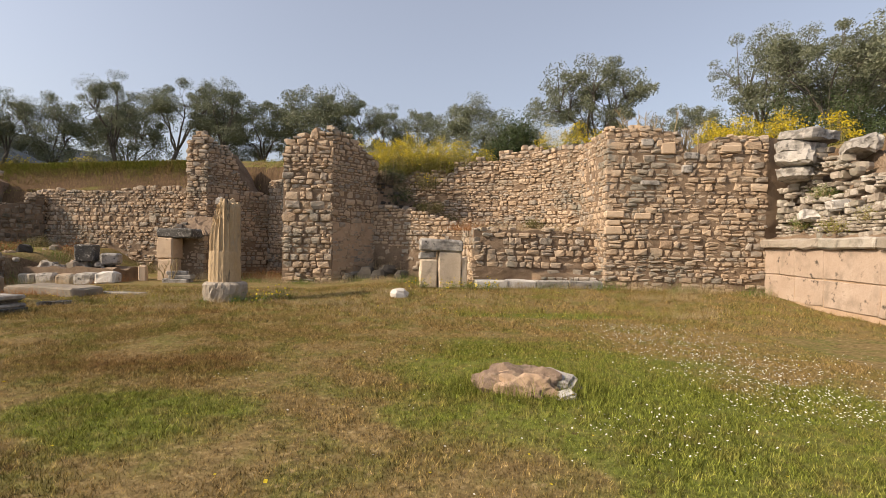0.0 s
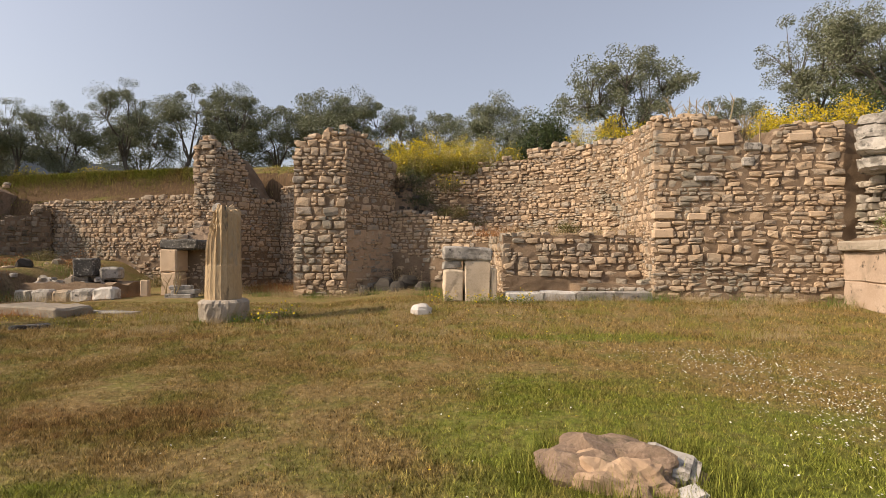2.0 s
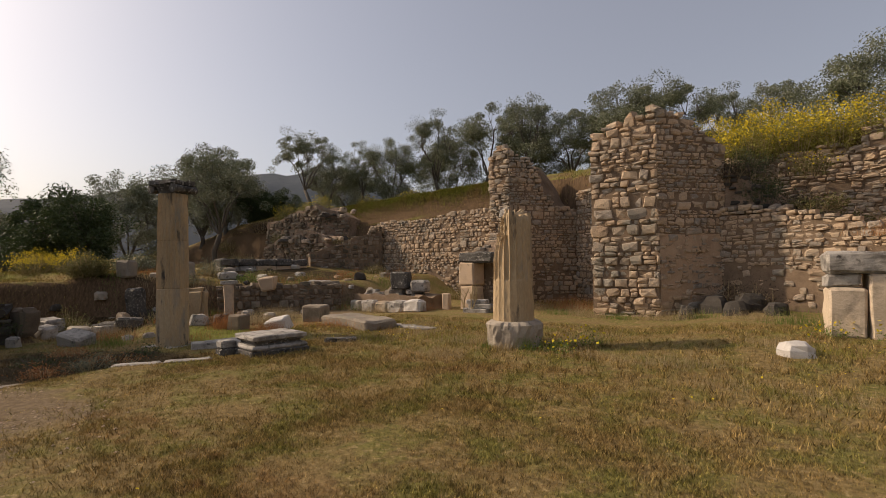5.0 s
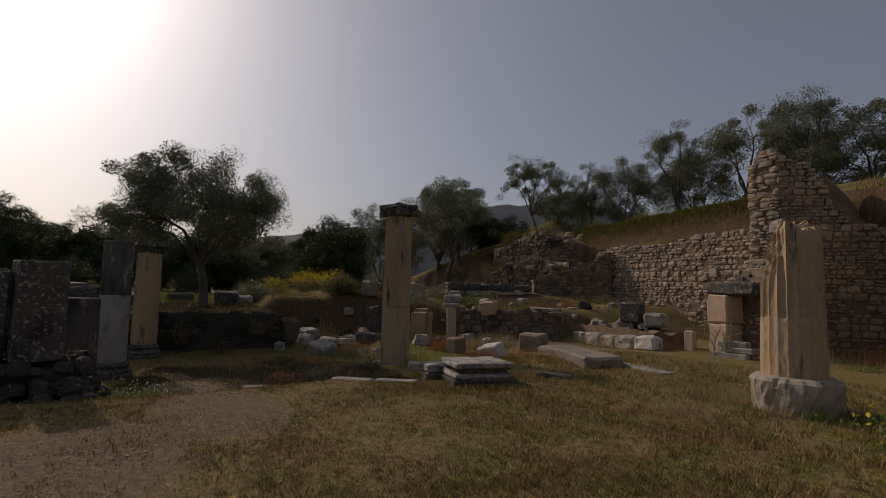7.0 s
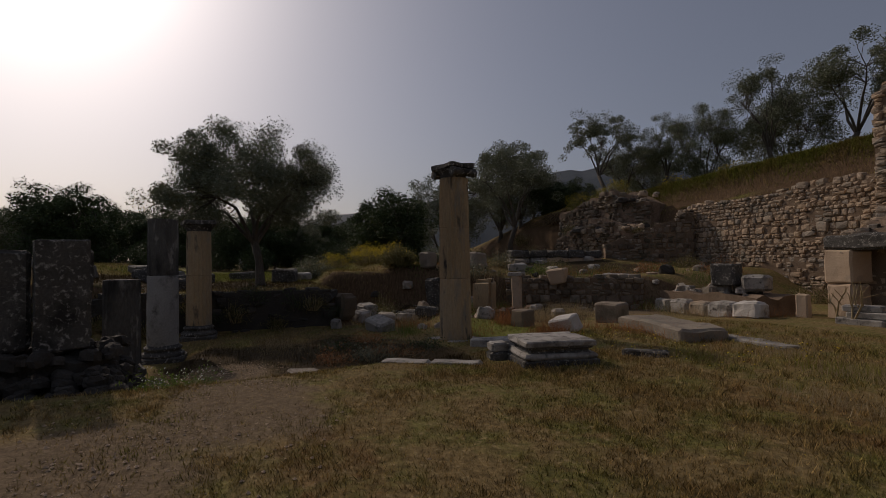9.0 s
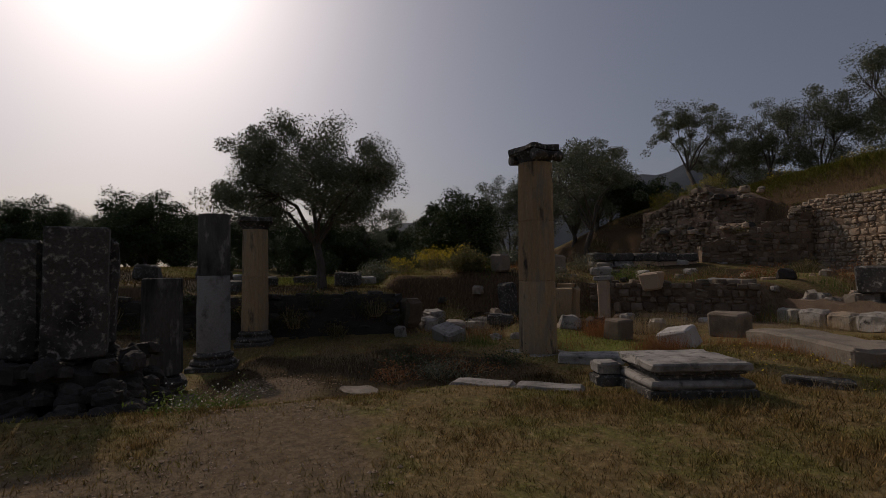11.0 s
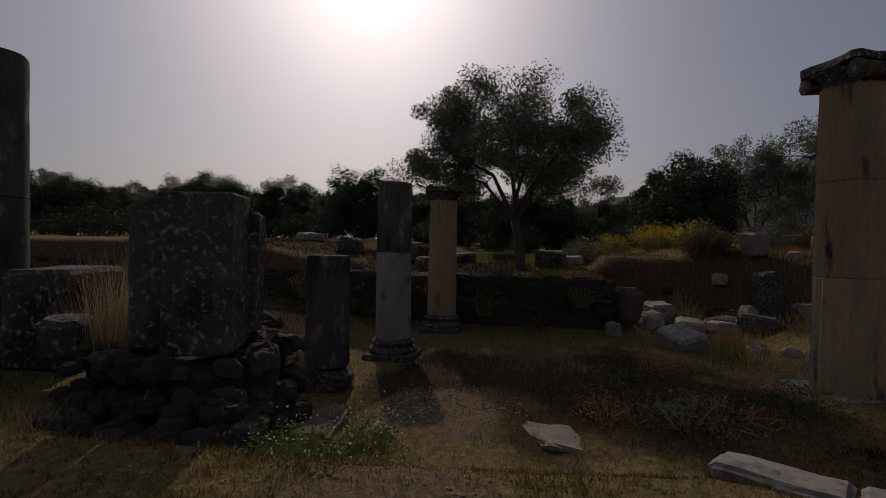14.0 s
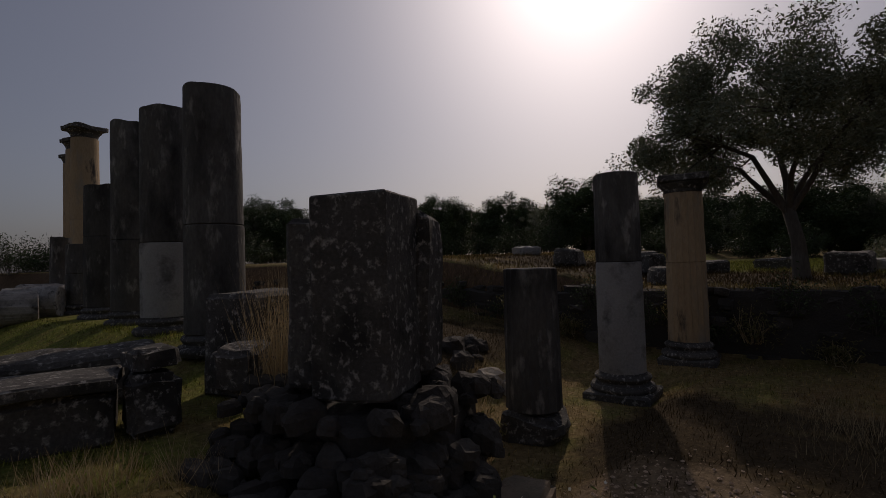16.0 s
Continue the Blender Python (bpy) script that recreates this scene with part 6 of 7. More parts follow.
def bush(x, y, w, d, h, leaves, mat, label, flowers=0, z=None, leaf=0.09, seed=0, name="bush", flower_mat=None, category="bush", group=""):
    """A loose shrub of leafy stems, with blossoms on top where it flowers."""
    rs = np.random.RandomState(seed + int(abs(x) * 10) + int(abs(y)))
    z = z_at(x, y) - 0.05 if z is None else z
    e = thing(name, (x, y, z), label, category, group)
    stems = max(8, int(30 * w))
    a, r = rs.uniform(0, 6.283, stems), np.sqrt(rs.uniform(0, 1, stems))
    tips = np.stack([np.cos(a) * r * w / 2, np.sin(a) * r * d / 2, h * (1 - 0.55 * r ** 2) * rs.uniform(0.6, 1.1, stems)], 1)
    roots = tips * np.array([0.45, 0.45, 0]) + np.array([0, 0, -0.05])
    verts, faces = [], []
    for p, q in zip(roots, tips):
        m = (Vector(p) + Vector(q)) / 2 + Vector(rs.normal(0, 0.05, 3))
        tube(verts, faces, [Vector(p), m, Vector(q)], [0.008, 0.006, 0.003], 4)
    tagged(part("woody_base", mesh_of("woody_base", verts, faces, STRAW if mat is not LEAF_DARK else BARK), e), kind="stuff")
    pick = rs.randint(stems, size=leaves)
    f = rs.uniform(0.25, 1.05, leaves)[:, None]
    c = roots[pick] + (tips[pick] - roots[pick]) * f + rs.normal(0, 0.09, (leaves, 3)) * np.array([1.2, 1.2, 0.8])
    tagged(part("foliage", leaf_mesh("foliage", c, leaf, leaf * 0.32, mat, rs, -0.2), e), kind="stuff")
    if flowers:
        pick = rs.randint(stems, size=flowers)
        c = tips[pick] + rs.normal(0, 0.11, (flowers, 3)) * np.array([1.2, 1.2, 0.7]) + np.array([0, 0, 0.05])
        part("blossom", leaf_mesh("blossom", c, 0.022 if flower_mat is FLOWER_W else 0.055, 0.02 if flower_mat is FLOWER_W else 0.05, flower_mat or FLOWER_Y, rs), e)
    return e


for k, (x, y, z, w, d, h, n, fl) in enumerate([(-2.5, 21.2, 4.2, 1.5, 1.2, 1.45, 3200, 520), (-1.7, 21.0, 4.2, 1.6, 1.2, 1.55, 3600, 700), (-0.8, 21.1, 4.25, 1.7, 1.3, 1.45, 3600, 620), (0.1, 21.1, 4.3, 1.6, 1.2, 1.4, 3400, 560), (0.9, 21.1, 4.5, 1.5, 1.2, 1.2, 3000, 420), (-3.0, 22.4, 4.9, 1.6, 1.2, 1.2, 2400, 420), (-1.4, 22.2, 5.0, 1.8, 1.2, 1.2, 2800, 600), (0.2, 22.2, 5.0, 1.8, 1.2, 1.1, 2600, 420), (1.9, 21.2, 4.7, 1.3, 1.0, 0.9, 1800, 260), (4.4, 20.4, 4.7, 1.3, 1.0, 1.5, 2600, 700), (5.3, 19.8, 4.7, 1.5, 1.0, 1.5, 2800, 900), (6.2, 19.4, 4.7, 1.2, 1.0, 1.2, 2000, 400), (9.8, 18.2, 4.6, 1.6, 1.2, 1.5, 2600, 1300), (10.9, 18.2, 4.6, 1.8, 1.2, 1.7, 3000, 1600), (12.2, 18.0, 4.7, 1.8, 1.2, 1.6, 3000, 1500), (13.6, 17.2, 4.7, 1.5, 1.2, 1.4, 2400, 1000)]):
    bush(x, y, w, d, h, n, SHRUB_YELLOW, "straggling wild shrub with yellow blossom on the ruin's crest", fl, z, seed=k, leaf=0.07, group="yellow shrubs")
bush(3.2, 21.2, 2.3, 1.6, 2.2, 9000, LEAF_DARK, "dense dark green bush on the niche's crest", seed=3, leaf=0.11)
for k, (x, y, w, h) in enumerate([(13.5, 20.0, 3.2, 3.0), (16.0, 19.6, 3.4, 3.3), (18.5, 19.0, 3.2, 3.2), (15.0, 18.6, 2.4, 2.3), (11.6, 20.0, 2.4, 2.0)]):
    bush(x, y, w, 2.4, h, 9000, LEAF_DARK, "large dark evergreen bush above the wall", seed=20 + k, leaf=0.11, group="evergreen bushes")
for k, (x, y, z, w, h) in enumerate([(-0.5, 20.4, 3.7, 1.0, 0.7), (-1.8, 20.3, 3.3, 1.7, 0.9), (-2.3, 20.2, 2.7, 1.2, 0.8), (0.1, 20.3, 2.3, 1.6, 0.5), (-0.4, 19.4, 2.7, 1.2, 0.45), (3.6, 19.0, 2.1, 0.8, 0.4)]):
    bush(x, y, w, 0.7, h, 700, SHRUB, "dry tangled weed growing from the niche wall", 60 if k < 1 else 0, z, seed=30 + k, name="weed_clump", category="weeds", group="wall weeds")
# brambles added in dark colours to deepen shade in the niche corner
for k, (x, y, z, w, h) in enumerate([(-2.3, 19.95, 3.6, 1.1, 0.9), (-1.5, 19.8, 3.0, 1.2, 0.8), (-0.8, 19.9, 2.6, 1.0, 0.7), (-1.9, 20.3, 3.9, 1.4, 0.8)]):
    bush(x, y, w, 0.6, h, 1500, LEAF_DARK if k % 2 else BRAMBLE, "dark dry bramble deepening the shade in the corner of the niche", z=z, seed=310 + k, leaf=0.06, name="bramble", category="bush", group="brambles")
# more dark bramble, added where shade gathers at the pier
for k, (x, y, w, h) in enumerate([(-1.7, 18.75, 1.3, 0.75), (-2.3, 18.9, 1.0, 0.9)]):
    bush(x, y, w, 0.7, h, 1600, BRAMBLE, "dark dry bramble deepening the shade at the foot of the pier", seed=320 + k, leaf=0.06, name="bramble", category="bush", group="brambles")
for k, (x, y, w, d, h, fl) in enumerate([(-26.0, 11.4, 3.0, 1.6, 0.9, 900), (-24.6, 12.2, 3.0, 1.6, 0.9, 1000), (-29.5, 10.5, 3.0, 1.6, 0.8, 500), (-24.0, 25.3, 1.4, 1.0, 0.7, 160), (-21.6, 26.2, 1.6, 1.0, 0.6, 200), (-18.2, 26.0, 1.4, 0.9, 0.5, 140), (-27.0, 24.5, 2.0, 1.2, 0.8, 200)]):
    bush(x, y, w, d, h, 1800, SHRUB, "broad clump of yellow-flowering weeds among the ruins", fl, seed=50 + k, group="flowering weeds")
for k, (x, y, w, h) in enumerate([(-26.5, 16.5, 3.0, 1.2), (-22.5, 13.6, 1.8, 0.9), (-20.6, 11.3, 1.8, 0.8), (-25.0, 8.8, 2.4, 1.0)]):
    bush(x, y, w, w * 0.8, h, 4200, LEAF if k % 2 else SHRUB, "grey-green bush among the ruins", seed=70 + k, leaf=0.10, group="bushes among the ruins")
bush(-9.75, 5.1, 0.6, 0.45, 0.26, 700, GREEN, "low green weed with tiny white flowers", 60, seed=81, leaf=0.05, name="weed_clump", flower_mat=FLOWER_W, category="weeds", group="weeds")
bush(-10.2, 5.3, 0.6, 0.45, 0.28, 700, GREEN, "low green weed with tiny white flowers", 60, seed=82, leaf=0.05, name="weed_clump", flower_mat=FLOWER_W, category="weeds", group="weeds")
bush(-9.5, 4.95, 0.9, 0.5, 0.22, 900, GREEN, "low green weed with tiny white flowers", 40, seed=83, leaf=0.05, name="weed_clump", flower_mat=FLOWER_W, category="weeds", group="weeds")
bush(-11.75, 3.75, 0.5, 0.5, 0.5, 500, SHRUB, "tuft of yellowing weed beside the column stub", 0, seed=84, leaf=0.06, name="weed_clump", category="weeds", group="weeds")
for k, (x, y) in enumerate([(0.9, 14.45), (0.35, 14.4), (-0.5, 14.5), (1.5, 14.35), (-4.3, 12.2), (-4.0, 13.0)]):
    bush(x, y, 0.6, 0.35, 0.26, 420, GREEN, "low green weed with small pale flowers", 24, seed=90 + k, leaf=0.05, name="weed_clump", flower_mat=FLOWER_Y, category="weeds", group="weeds")
for k in range(26):
    b = math.radians(160 + 92 * k / 25)
    d = 34 + 3 * math.sin(k * 2.1)
    bush(-6 + math.cos(b) * d, 6 + math.sin(b) * d, 5.2, 2.4, 1.9 + 0.4 * math.sin(k * 1.3), 3400, LEAF_DARK, "dark undergrowth below the olive grove", seed=200 + k, leaf=0.16, group="undergrowth")
# leafy cover that further darkens the shaded terrace face
for k in range(28):
    bush(-16.7 - 0.2 * (k % 2), -4.8 + 0.48 * k, 1.1, 0.6, 0.5 + 0.22 * math.sin(k * 2.3), 800, LEAF_DARK if k % 2 else SHRUB, "dark creeper hanging over the terrace edge", z=-0.3 + 0.45 * (k % 3) / 2 + 0.2 * (k % 2), seed=230 + k, leaf=0.06, name="creeper", category="weeds", group="creepers")
for k, (x, y, z) in enumerate([(-24.4, 23.9, 4.5), (-23.2, 24.0, 4.8), (-26.6, 24.0, 4.2), (-20.6, 23.2, 2.4), (-25.6, 22.9, 2.7)]):
    bush(x, y, 1.5, 0.9, 0.7, 1100, SHRUB_YELLOW if k < 3 else SHRUB, "scrubby weeds on the collapsed wall", 90 * (k < 3), z, seed=250 + k, leaf=0.08, name="weed_clump", category="weeds", group="weeds on the ruins")
for k, (x, y, w, h) in enumerate([(-28.2, 22.8, 2.2, 0.8), (-30.0, 23.0, 2.4, 0.9), (-27.2, 21.8, 1.8, 0.7), (-29.2, 24.2, 2.0, 0.7), (-31.8, 23.6, 2.4, 1.0), (-26.6, 20.6, 1.8, 0.6)]):
    bush(x, y, w, w * 0.7, h, 1500, [BRAMBLE, SHRUB, LEAF][k % 3], "dry scrub on the eroded earth slope", seed=330 + k, leaf=0.08, name="weed_clump", category="weeds", group="scrub on the slope")
for k, (x, y, z) in enumerate([(9.7, 13.4, 2.1), (9.5, 12.0, 2.0), (9.9, 13.0, 2.9), (9.7, 11.2, 2.2)]):
    bush(x, y, 0.9, 0.4, 0.3, 700, SHRUB_YELLOW if k % 2 else GREEN, "mossy green weed between the slumped stones", z=z, seed=340 + k, leaf=0.05, name="weed_clump", category="weeds", group="weeds on the side wall")
for k, (x, y, w, h, m) in enumerate([(-17.8, 10.0, 1.0, 0.5, SHRUB), (-18.6, 13.4, 1.4, 0.6, LEAF), (-17.6, 15.6, 1.3, 0.5, GREEN), (-18.4, 16.8, 1.4, 0.6, SHRUB), (-19.8, 15.2, 1.5, 0.7, LEAF), (-17.0, 18.0, 1.4, 0.5, SHRUB), (-19.9, 10.6, 1.6, 0.7, SHRUB), (-16.6, 19.6, 1.5, 0.5, RUSSET), (-14.8, 20.8, 1.6, 0.6, RUSSET), (-12.6, 21.8, 1.6, 0.6, SHRUB), (-17.6, 22.3, 1.4, 0.6, SHRUB)]):
    bush(x, y, w, w * 0.8, h, 1100, m, "low scrub growing among the fallen stones", seed=270 + k, leaf=0.07, name="weed_clump", category="weeds", group="scrub in the ruins")
for k, (x, y, w) in enumerate([(-11.6, 8.4, 1.3), (-12.6, 7.6, 1.2), (-11.3, 7.3, 0.9), (-12.0, 9.2, 1.0), (-13.4, 8.3, 1.1)]):
    bush(x, y, w, w * 0.8, 0.22, 800, LEAF_DARK if k % 2 else RUSSET, "dark low weeds matted on the sunken floor", seed=290 + k, leaf=0.05, name="weed_clump", category="weeds", group="floor weeds")
bush(-11.2, 8.0, 1.0, 0.8, 0.32, 900, LEAF, "low grey-green scrub in the sunken floor", seed=97, leaf=0.05, name="weed_clump", category="weeds", group="weeds")


def tuft(x, y, w, d, h, n, mat, label, z=None, seed=0, width=0.006, lean=0.5, name="grass_tuft", group="grass tufts"):
    rs = np.random.RandomState(seed + int(abs(x * 7)) + int(abs(y * 3)))
    p = np.stack([rs.normal(x, w / 3.2, n), rs.normal(y, d / 3.2, n), np.zeros(n)], 1)
    p[:, 2] = (ground_height(p[:, 0], p[:, 1]) if z is None else z) - 0.03
    return tagged(new(name, blade_mesh(name, p, np.full(n, h), np.full(n, width), mat, rs, lean)), label, "grass", group, "stuff")


rs = np.random.RandomState(8)
for k in range(30):
    x, y = rs.uniform(-20.5, -13.0), rs.uniform(9.3, 20.5)
    tuft(x, y, 1.2, 0.9, rs.uniform(0.16, 0.4), 260, [STRAW, RUSSET, GREEN][k % 3], ["straw-coloured grass on the ruin floor", "russet weeds on the ruin floor", "green weeds on the ruin floor"][k % 3], seed=300 + k, width=0.009)
rs = np.random.RandomState(3)
for k in range(26):
    x = -6.5 + 16 * k / 25 + rs.uniform(-0.3, 0.3)
    y = float(np.interp(x, [-6.5, -3.6, -2.2, 0.5, 5.2, 9.5], [17.9, 17.6, 17.4, 15.0, 14.9, 14.3])) + rs.uniform(-0.35, 0.15)
    tuft(x, y, 0.9, 0.4, rs.uniform(0.18, 0.38), 260, STRAW if k % 3 else GREEN, "dry straw grass along the wall's foot" if k % 3 else "green grass along the wall's foot", seed=k)
for k, (x, y, w, d, h) in enumerate([(-10.3, 12.75, 2.4, 0.5, 0.24), (-12.6, 16.9, 2.6, 0.7, 0.3), (-11.0, 17.0, 1.2, 0.6, 0.3), (-8.2, 18.6, 2.2, 1.0, 0.4), (-6.8, 19.6, 1.6, 1.0, 0.45), (-13.8, 13.0, 1.6, 0.8, 0.3), (-10.9, 11.3, 1.0, 0.5, 0.3), (-13.5, 6.6, 2.2, 0.8, 0.16), (-13.4, 11.9, 0.9, 0.5, 0.45), (-15.0, 14.8, 2.0, 0.8, 0.35)]):
    tuft(x, y, w, d, h, 700, RUSSET if k % 2 == 0 else STRAW, "russet dry weeds" if k % 2 == 0 else "straw-coloured dry grass", seed=60 + k)
for k, (x, y, z, w, d, h, m) in enumerate([(0.9, 16.9, 1.97, 1.2, 0.7, 0.32, RUSSET), (2.4, 16.8, 1.97, 1.8, 0.7, 0.26, STRAW), (4.1, 16.7, 1.97, 1.6, 0.7, 0.3, STRAW), (1.6, 17.8, 2.0, 2.0, 1.0, 0.3, STRAW), (6.6, 16.4, 4.95, 1.2, 0.6, 0.5, STRAW), (7.6, 16.2, 4.4, 1.0, 0.6, 0.6, STRAW), (9.0, 15.6, 4.7, 1.2, 0.6, 0.3, SHRUB), (-4.6, 19.3, 5.0, 1.0, 0.8, 0.2, STRAW), (-8.0, 23.4, 3.4, 1.4, 0.8, 0.3, STRAW)]):
    tuft(x, y, w, d, h, 500, m, "dry weeds sprouting on the wall top", z, 80 + k, group="wall-top weeds")
tuft(-10.55, 2.75, 0.5, 0.4, 0.95, 420, STRAW, "tall dry grass clump beside the corner pier", 0.2, 90, 0.007, 0.35)
tuft(-8.95, 2.9, 0.7, 0.4, 0.26, 320, STRAW, "dry yellow grass tuft before the kerb block", None, 91, 0.007, 0.6)
tuft(-9.6, 3.1, 0.4, 0.3, 0.24, 180, STRAW, "dry yellow grass tuft before the kerb block", None, 92, 0.007, 0.6)


tuft(-12.0, 3.35, 0.6, 0.4, 0.62, 420, STRAW, "tall dry grass between the pier and the column stub", None, 93, 0.008, 0.5)


def stalks(x, y, z, n, h, spread, label, seed):
    """Bare pale branching stalks of a dead plant."""
    rs = np.random.RandomState(seed)
    verts, faces = [], []
    for k in range(n):
        p = Vector((rs.normal(0, spread / 3), rs.normal(0, spread / 5), 0))
        q = p + Vector((rs.normal(0, 0.2), rs.normal(0, 0.1), h * rs.uniform(0.5, 1.1)))
        m = (p + q) / 2 + Vector((rs.normal(0, 0.06), 0, 0))
        tube(verts, faces, [p, m, q], [0.022, 0.016, 0.008], 5)
        for b in range(3):
            s = p.lerp(q, rs.uniform(0.4, 0.9))
            tube(verts, faces, [s, s + Vector((rs.normal(0, 0.14), rs.normal(0, 0.08), rs.uniform(0.1, 0.3)))], [0.010, 0.005], 4)
    ob = new("dead_plant", mesh_of("dead_plant", verts, faces, STRAW))
    ob.matrix_world = pose(x, y, z)
    return tagged(ob, label, "dry plant", "dead stalks")


for k in range(16):
    a = 2 * math.pi * k / 16 + 0.2
    tuft(0.88 + 0.62 * math.cos(a), 5.15 + 0.42 * math.sin(a), 0.34, 0.26, 0.10 + 0.05 * (k % 3), 150, BLADE, "green turf grown up against the masonry lump", seed=500 + k, width=0.006)
for k in range(9):
    a = 2 * math.pi * k / 9
    tuft(-5.22 + 0.58 * math.cos(a), 12.5 + 0.58 * math.sin(a), 0.34, 0.3, 0.14 + 0.05 * (k % 3), 130, STRAW if k % 2 else GREEN, "dry grass round the column's base" if k % 2 else "green weeds round the column's base", seed=530 + k, width=0.008)
tufts_at = np.random.RandomState(44)
for k in range(34):
    x, y = tufts_at.uniform(-8.5, 7.5), tufts_at.uniform(10.5, 14.3)
    tuft(x, y, 0.9, 0.5, tufts_at.uniform(0.10, 0.2), 240, STRAW if k % 3 else SHRUB_YELLOW, "tuft of straw grass in the dry turf" if k % 3 else "tuft of yellowing grass in the dry turf", seed=560 + k, width=0.008)
stalks(6.3, 15.95, 4.98, 14, 0.75, 1.4, "bleached dead stalks standing on the wall top", 1)
stalks(7.35, 15.4, 4.2, 16, 0.9, 0.7, "bleached dead stalks in the gap of the wall", 2)
stalks(-9.15, 17.35, 0.1, 7, 0.75, 0.5, "dry thin branches beside the stacked slabs", 3)

# ---- turf ----
rs = np.random.RandomState(21)


def scatter(n, x0, x1, y0, y1):
    return np.stack([rs.uniform(x0, x1, n), rs.uniform(y0, y1, n)], 1)


def lawn(name, p, h, width, label, lean=0.7):
    keep = np.ones(len(p), bool)
    for cx, cy, rx, ry in BARE_PATCHES:
        keep &= (((p[:, 0] - cx) / rx) ** 2 + ((p[:, 1] - cy) / ry) ** 2 > 0.9) | (rs.rand(len(p)) < 0.3)
    lush = np.zeros(len(p))
    for cx, cy, rx, ry in GREEN_PATCHES:
        lush = np.maximum(lush, smooth(((p[:, 0] - cx) / rx) ** 2 + ((p[:, 1] - cy) / ry) ** 2, 1.3, 0.5))
    p, lush = p[keep], lush[keep]
    z = ground_height(p[:, 0], p[:, 1]) - 0.012
    foot = np.column_stack([p, z])
    tagged(new(name, blade_mesh(name, foot, h * (0.85 + 0.12 * lush), width, BLADE, rs, lean)), label, "grass", kind="stuff")


lawn("lawn_grass", scatter(330000, -5.0, 5.5, 1.2, 9.0), 0.042, 0.008, "short patchy turf, green and straw, in the court")
lawn("lawn_grass", scatter(170000, -10.0, -2.0, 4.5, 11.0), 0.036, 0.007, "short dry turf in the court")
lawn("lawn_grass", scatter(130000, -11.0, 9.4, 8.5, 16.0), 0.055, 0.009, "dry yellow turf before the walls")
lawn("lawn_grass", scatter(30000, -17.0, -9.6, 3.0, 13.0), 0.07, 0.009, "rank grass on the sunken floor")
lawn("lawn_grass", scatter(60000, -34.0, -16.8, -3.0, 16.0), 0.11, 0.020, "long grass on the terrace")
lawn("lawn_grass", scatter(80000, -33.0, -10.0, 24.2, 33.0), 0.11, 0.018, "long green and yellow grass on the bank")
lawn("lawn_grass", scatter(30000, -9.0, 13.0, 20.8, 28.0), 0.18, 0.022, "long grass on the bank above the niche")
lawn("lawn_grass", scatter(16000, -17.0, -11.2, -3.0, 3.2), 0.08, 0.010, "rank dry grass behind the corner pier")
lawn("lawn_grass", scatter(26000, -11.5, -7.0, -12.0, 2.5), 0.06, 0.010, "sunlit turf beside the colonnade")


sod = scatter(34000, -25.0, -10.2, 0, 1)
sod[:, 1] = edge_y(sod[:, 0]) + 1.0 + rs.normal(0.08, 0.15, len(sod))
lawn("scarp_grass", sod, 0.17, 0.016, "green sod hanging over the edge of the bank", 1.3)


def clumps(name, n, each, x0, x1, y0, y1, h, width, label):
    """Coarser tussocks that stand out of the short turf."""
    c = scatter(n, x0, x1, y0, y1)
    p = np.repeat(c, each, 0) + rs.normal(0, 0.035, (n * each, 2))
    lawn(name, p, h, width, label, 0.9)


clumps("turf_tussocks", 9000, 13, -9.5, 5.5, 1.4, 10.0, 0.058, 0.009, "coarse tussocks in the short turf")
clumps("turf_tussocks", 3800, 12, -11.0, 9.2, 9.0, 15.6, 0.11, 0.012, "coarse dry tussocks before the walls")


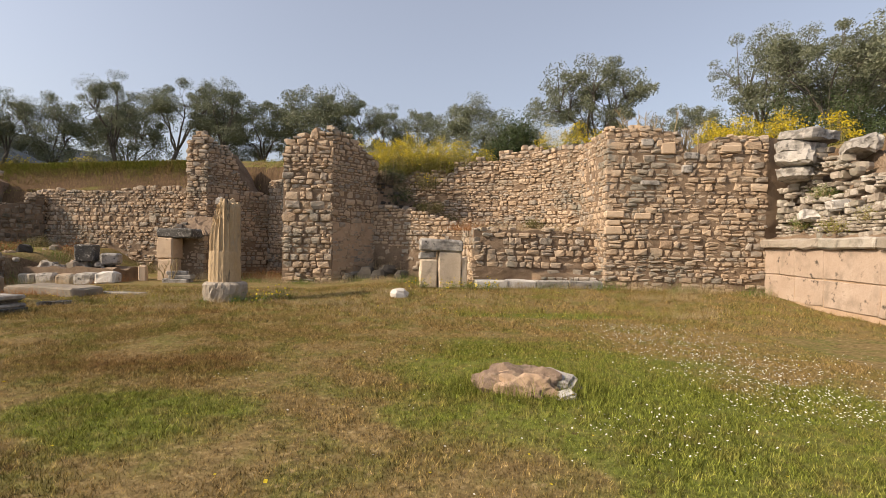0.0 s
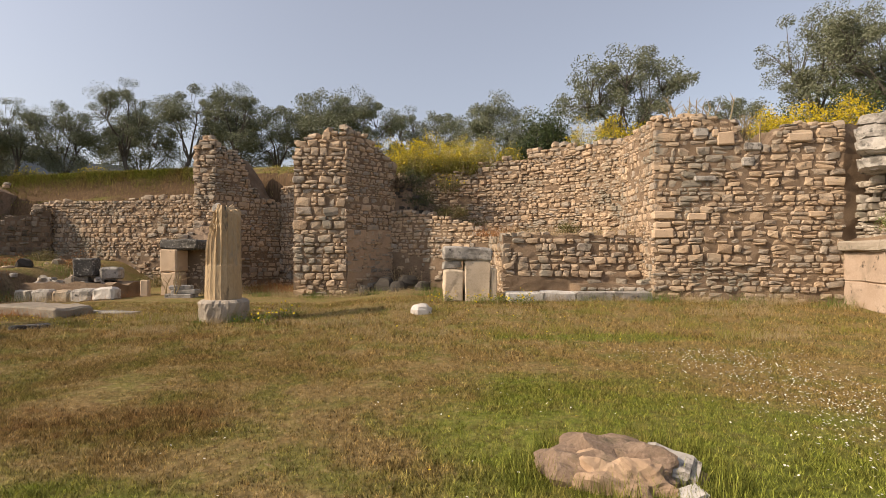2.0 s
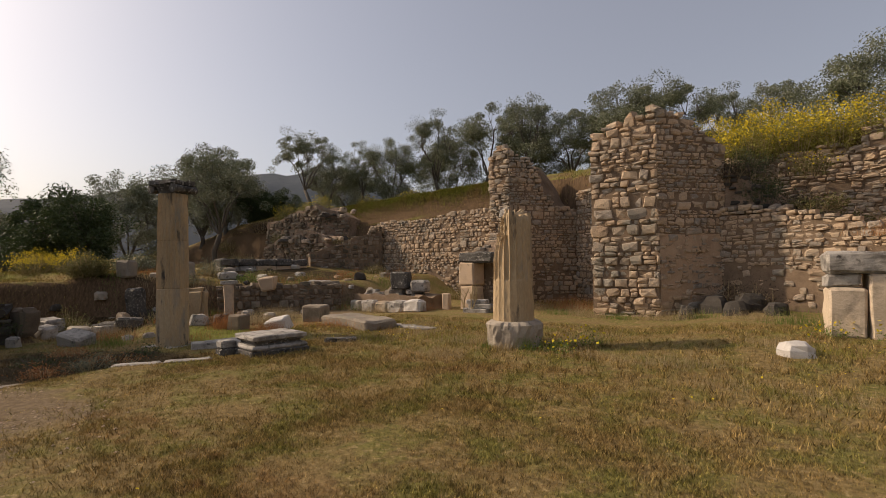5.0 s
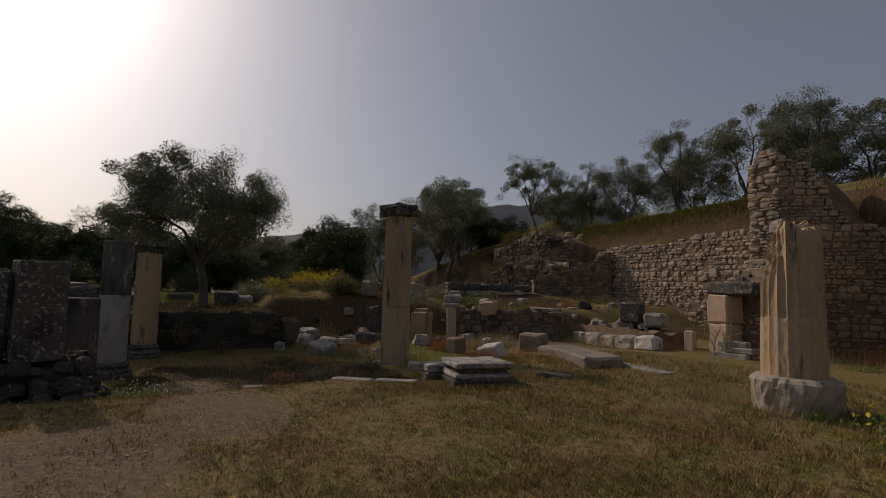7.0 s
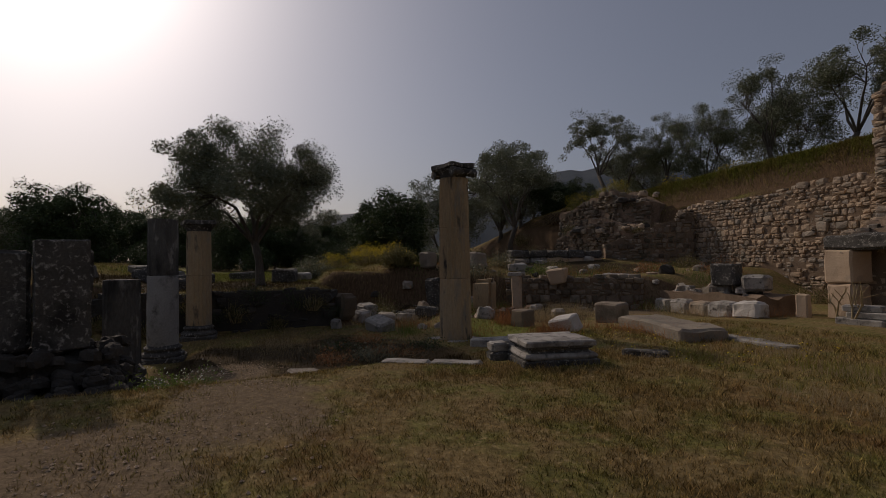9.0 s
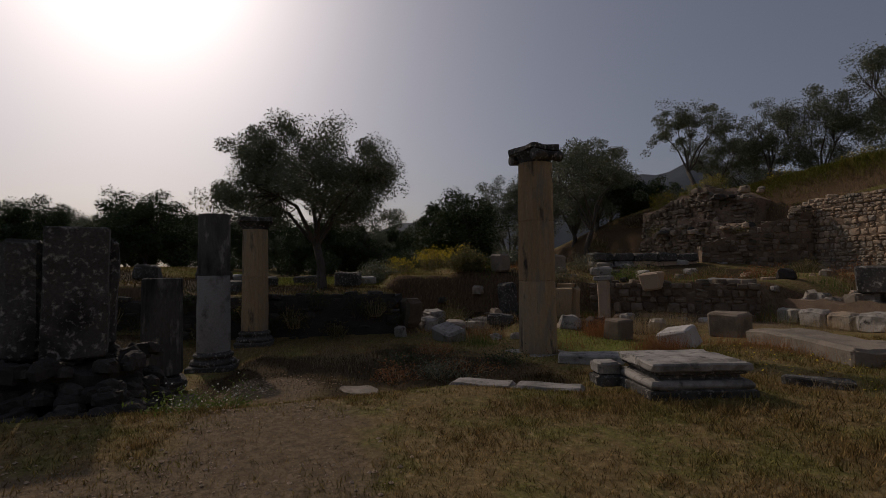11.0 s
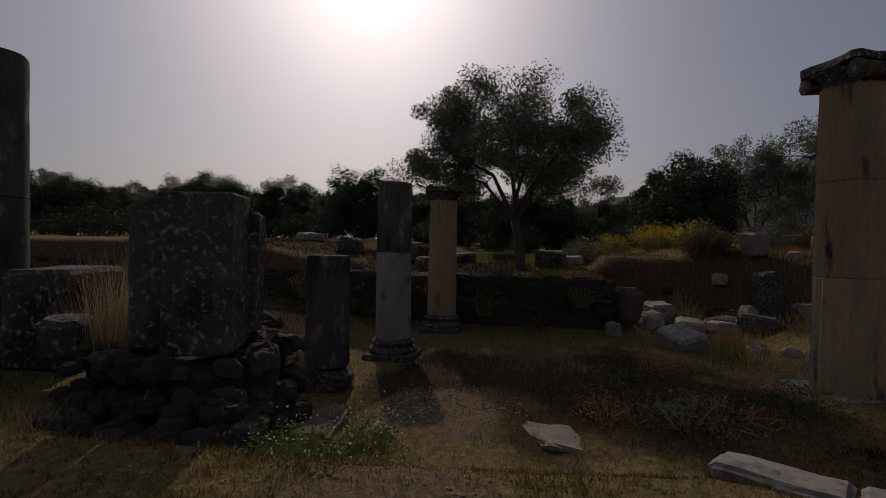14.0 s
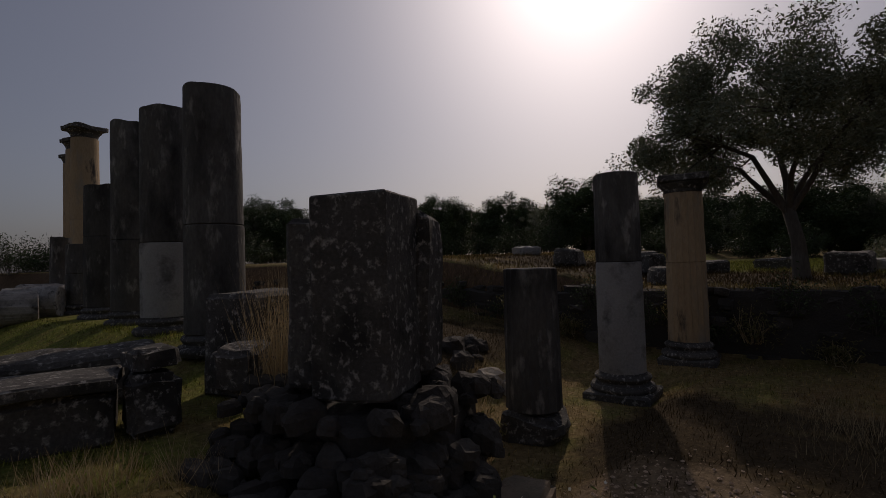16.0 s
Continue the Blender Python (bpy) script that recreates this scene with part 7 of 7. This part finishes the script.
def daisies(name, p, mat, size, label):
    z = ground_height(p[:, 0], p[:, 1]) + rs.uniform(0.03, 0.09, len(p))
    verts, faces = [], []
    for (x, y), h in zip(p, z):
        b, r, t = len(verts), size * rs.uniform(0.7, 1.2), rs.normal(0, 0.35, 2)
        for k in range(8):
            a = 2 * math.pi * k / 8
            rr = r * (1.0 if k % 2 else 0.75)
            verts.append((x + rr * math.cos(a), y + rr * math.sin(a), h + rr * (math.cos(a) * t[0] + math.sin(a) * t[1])))
        verts.append((x, y, h - r * 0.25))
        faces += [(b + k, b + (k + 1) % 8, b + 8) for k in range(8)]
    tagged(new(name, mesh_of(name, verts, faces, mat)), label, "flowers", kind="stuff")


def pebbles(name, n, patches, label):
    verts, faces = [], []
    for k in range(n):
        cx, cy, rx, ry = patches[k % len(patches)]
        x, y, r = rs.normal(cx, rx * 0.6), rs.normal(cy, ry * 0.6), 0.004 + 0.018 * rs.rand() ** 4
        b, z = len(verts), z_at(x, y) + 0.003
        for j in range(6):
            a = j * 1.047 + rs.uniform(-0.2, 0.2)
            verts.append((x + r * math.cos(a) * rs.uniform(0.7, 1.2), y + r * math.sin(a) * rs.uniform(0.7, 1.2), z))
        verts.append((x + r * 0.1, y, z + r * rs.uniform(0.5, 0.9)))
        faces += [(b + j, b + (j + 1) % 6, b + 6) for j in range(6)]
    tagged(new(name, mesh_of(name, verts, faces, ASHLAR)), label, "pebbles", kind="stuff")


pebbles("path_pebbles", 5000, BARE_PATCHES[:5], "small grey pebbles strewn over the bare path")


belt = np.concatenate([np.stack([rs.normal(3.5, 0.6, 2000), rs.uniform(4.2, 9.4, 2000)], 1), np.stack([rs.normal(4.6, 0.7, 500), rs.uniform(4.0, 7.0, 500)], 1), np.stack([rs.normal(1.7, 0.5, 150), rs.normal(3.9, 0.35, 150)], 1), scatter(60, -0.5, 6.0, 2.5, 10.5), scatter(20, -3.0, 0.5, 3.0, 6.5), np.stack([rs.normal(-0.1, 0.5, 30), rs.normal(6.8, 0.3, 30)], 1)])
daisies("daisies", belt, FLOWER_W, 0.009, "white daisies scattered over the green turf")
daisies("yellow_flowers", np.concatenate([scatter(50, -5, 5, 3, 10), scatter(260, -11, -7, 11, 14), scatter(120, -2, 5, 10, 14.5)]), FLOWER_Y, 0.013, "tiny yellow flowers in the turf")
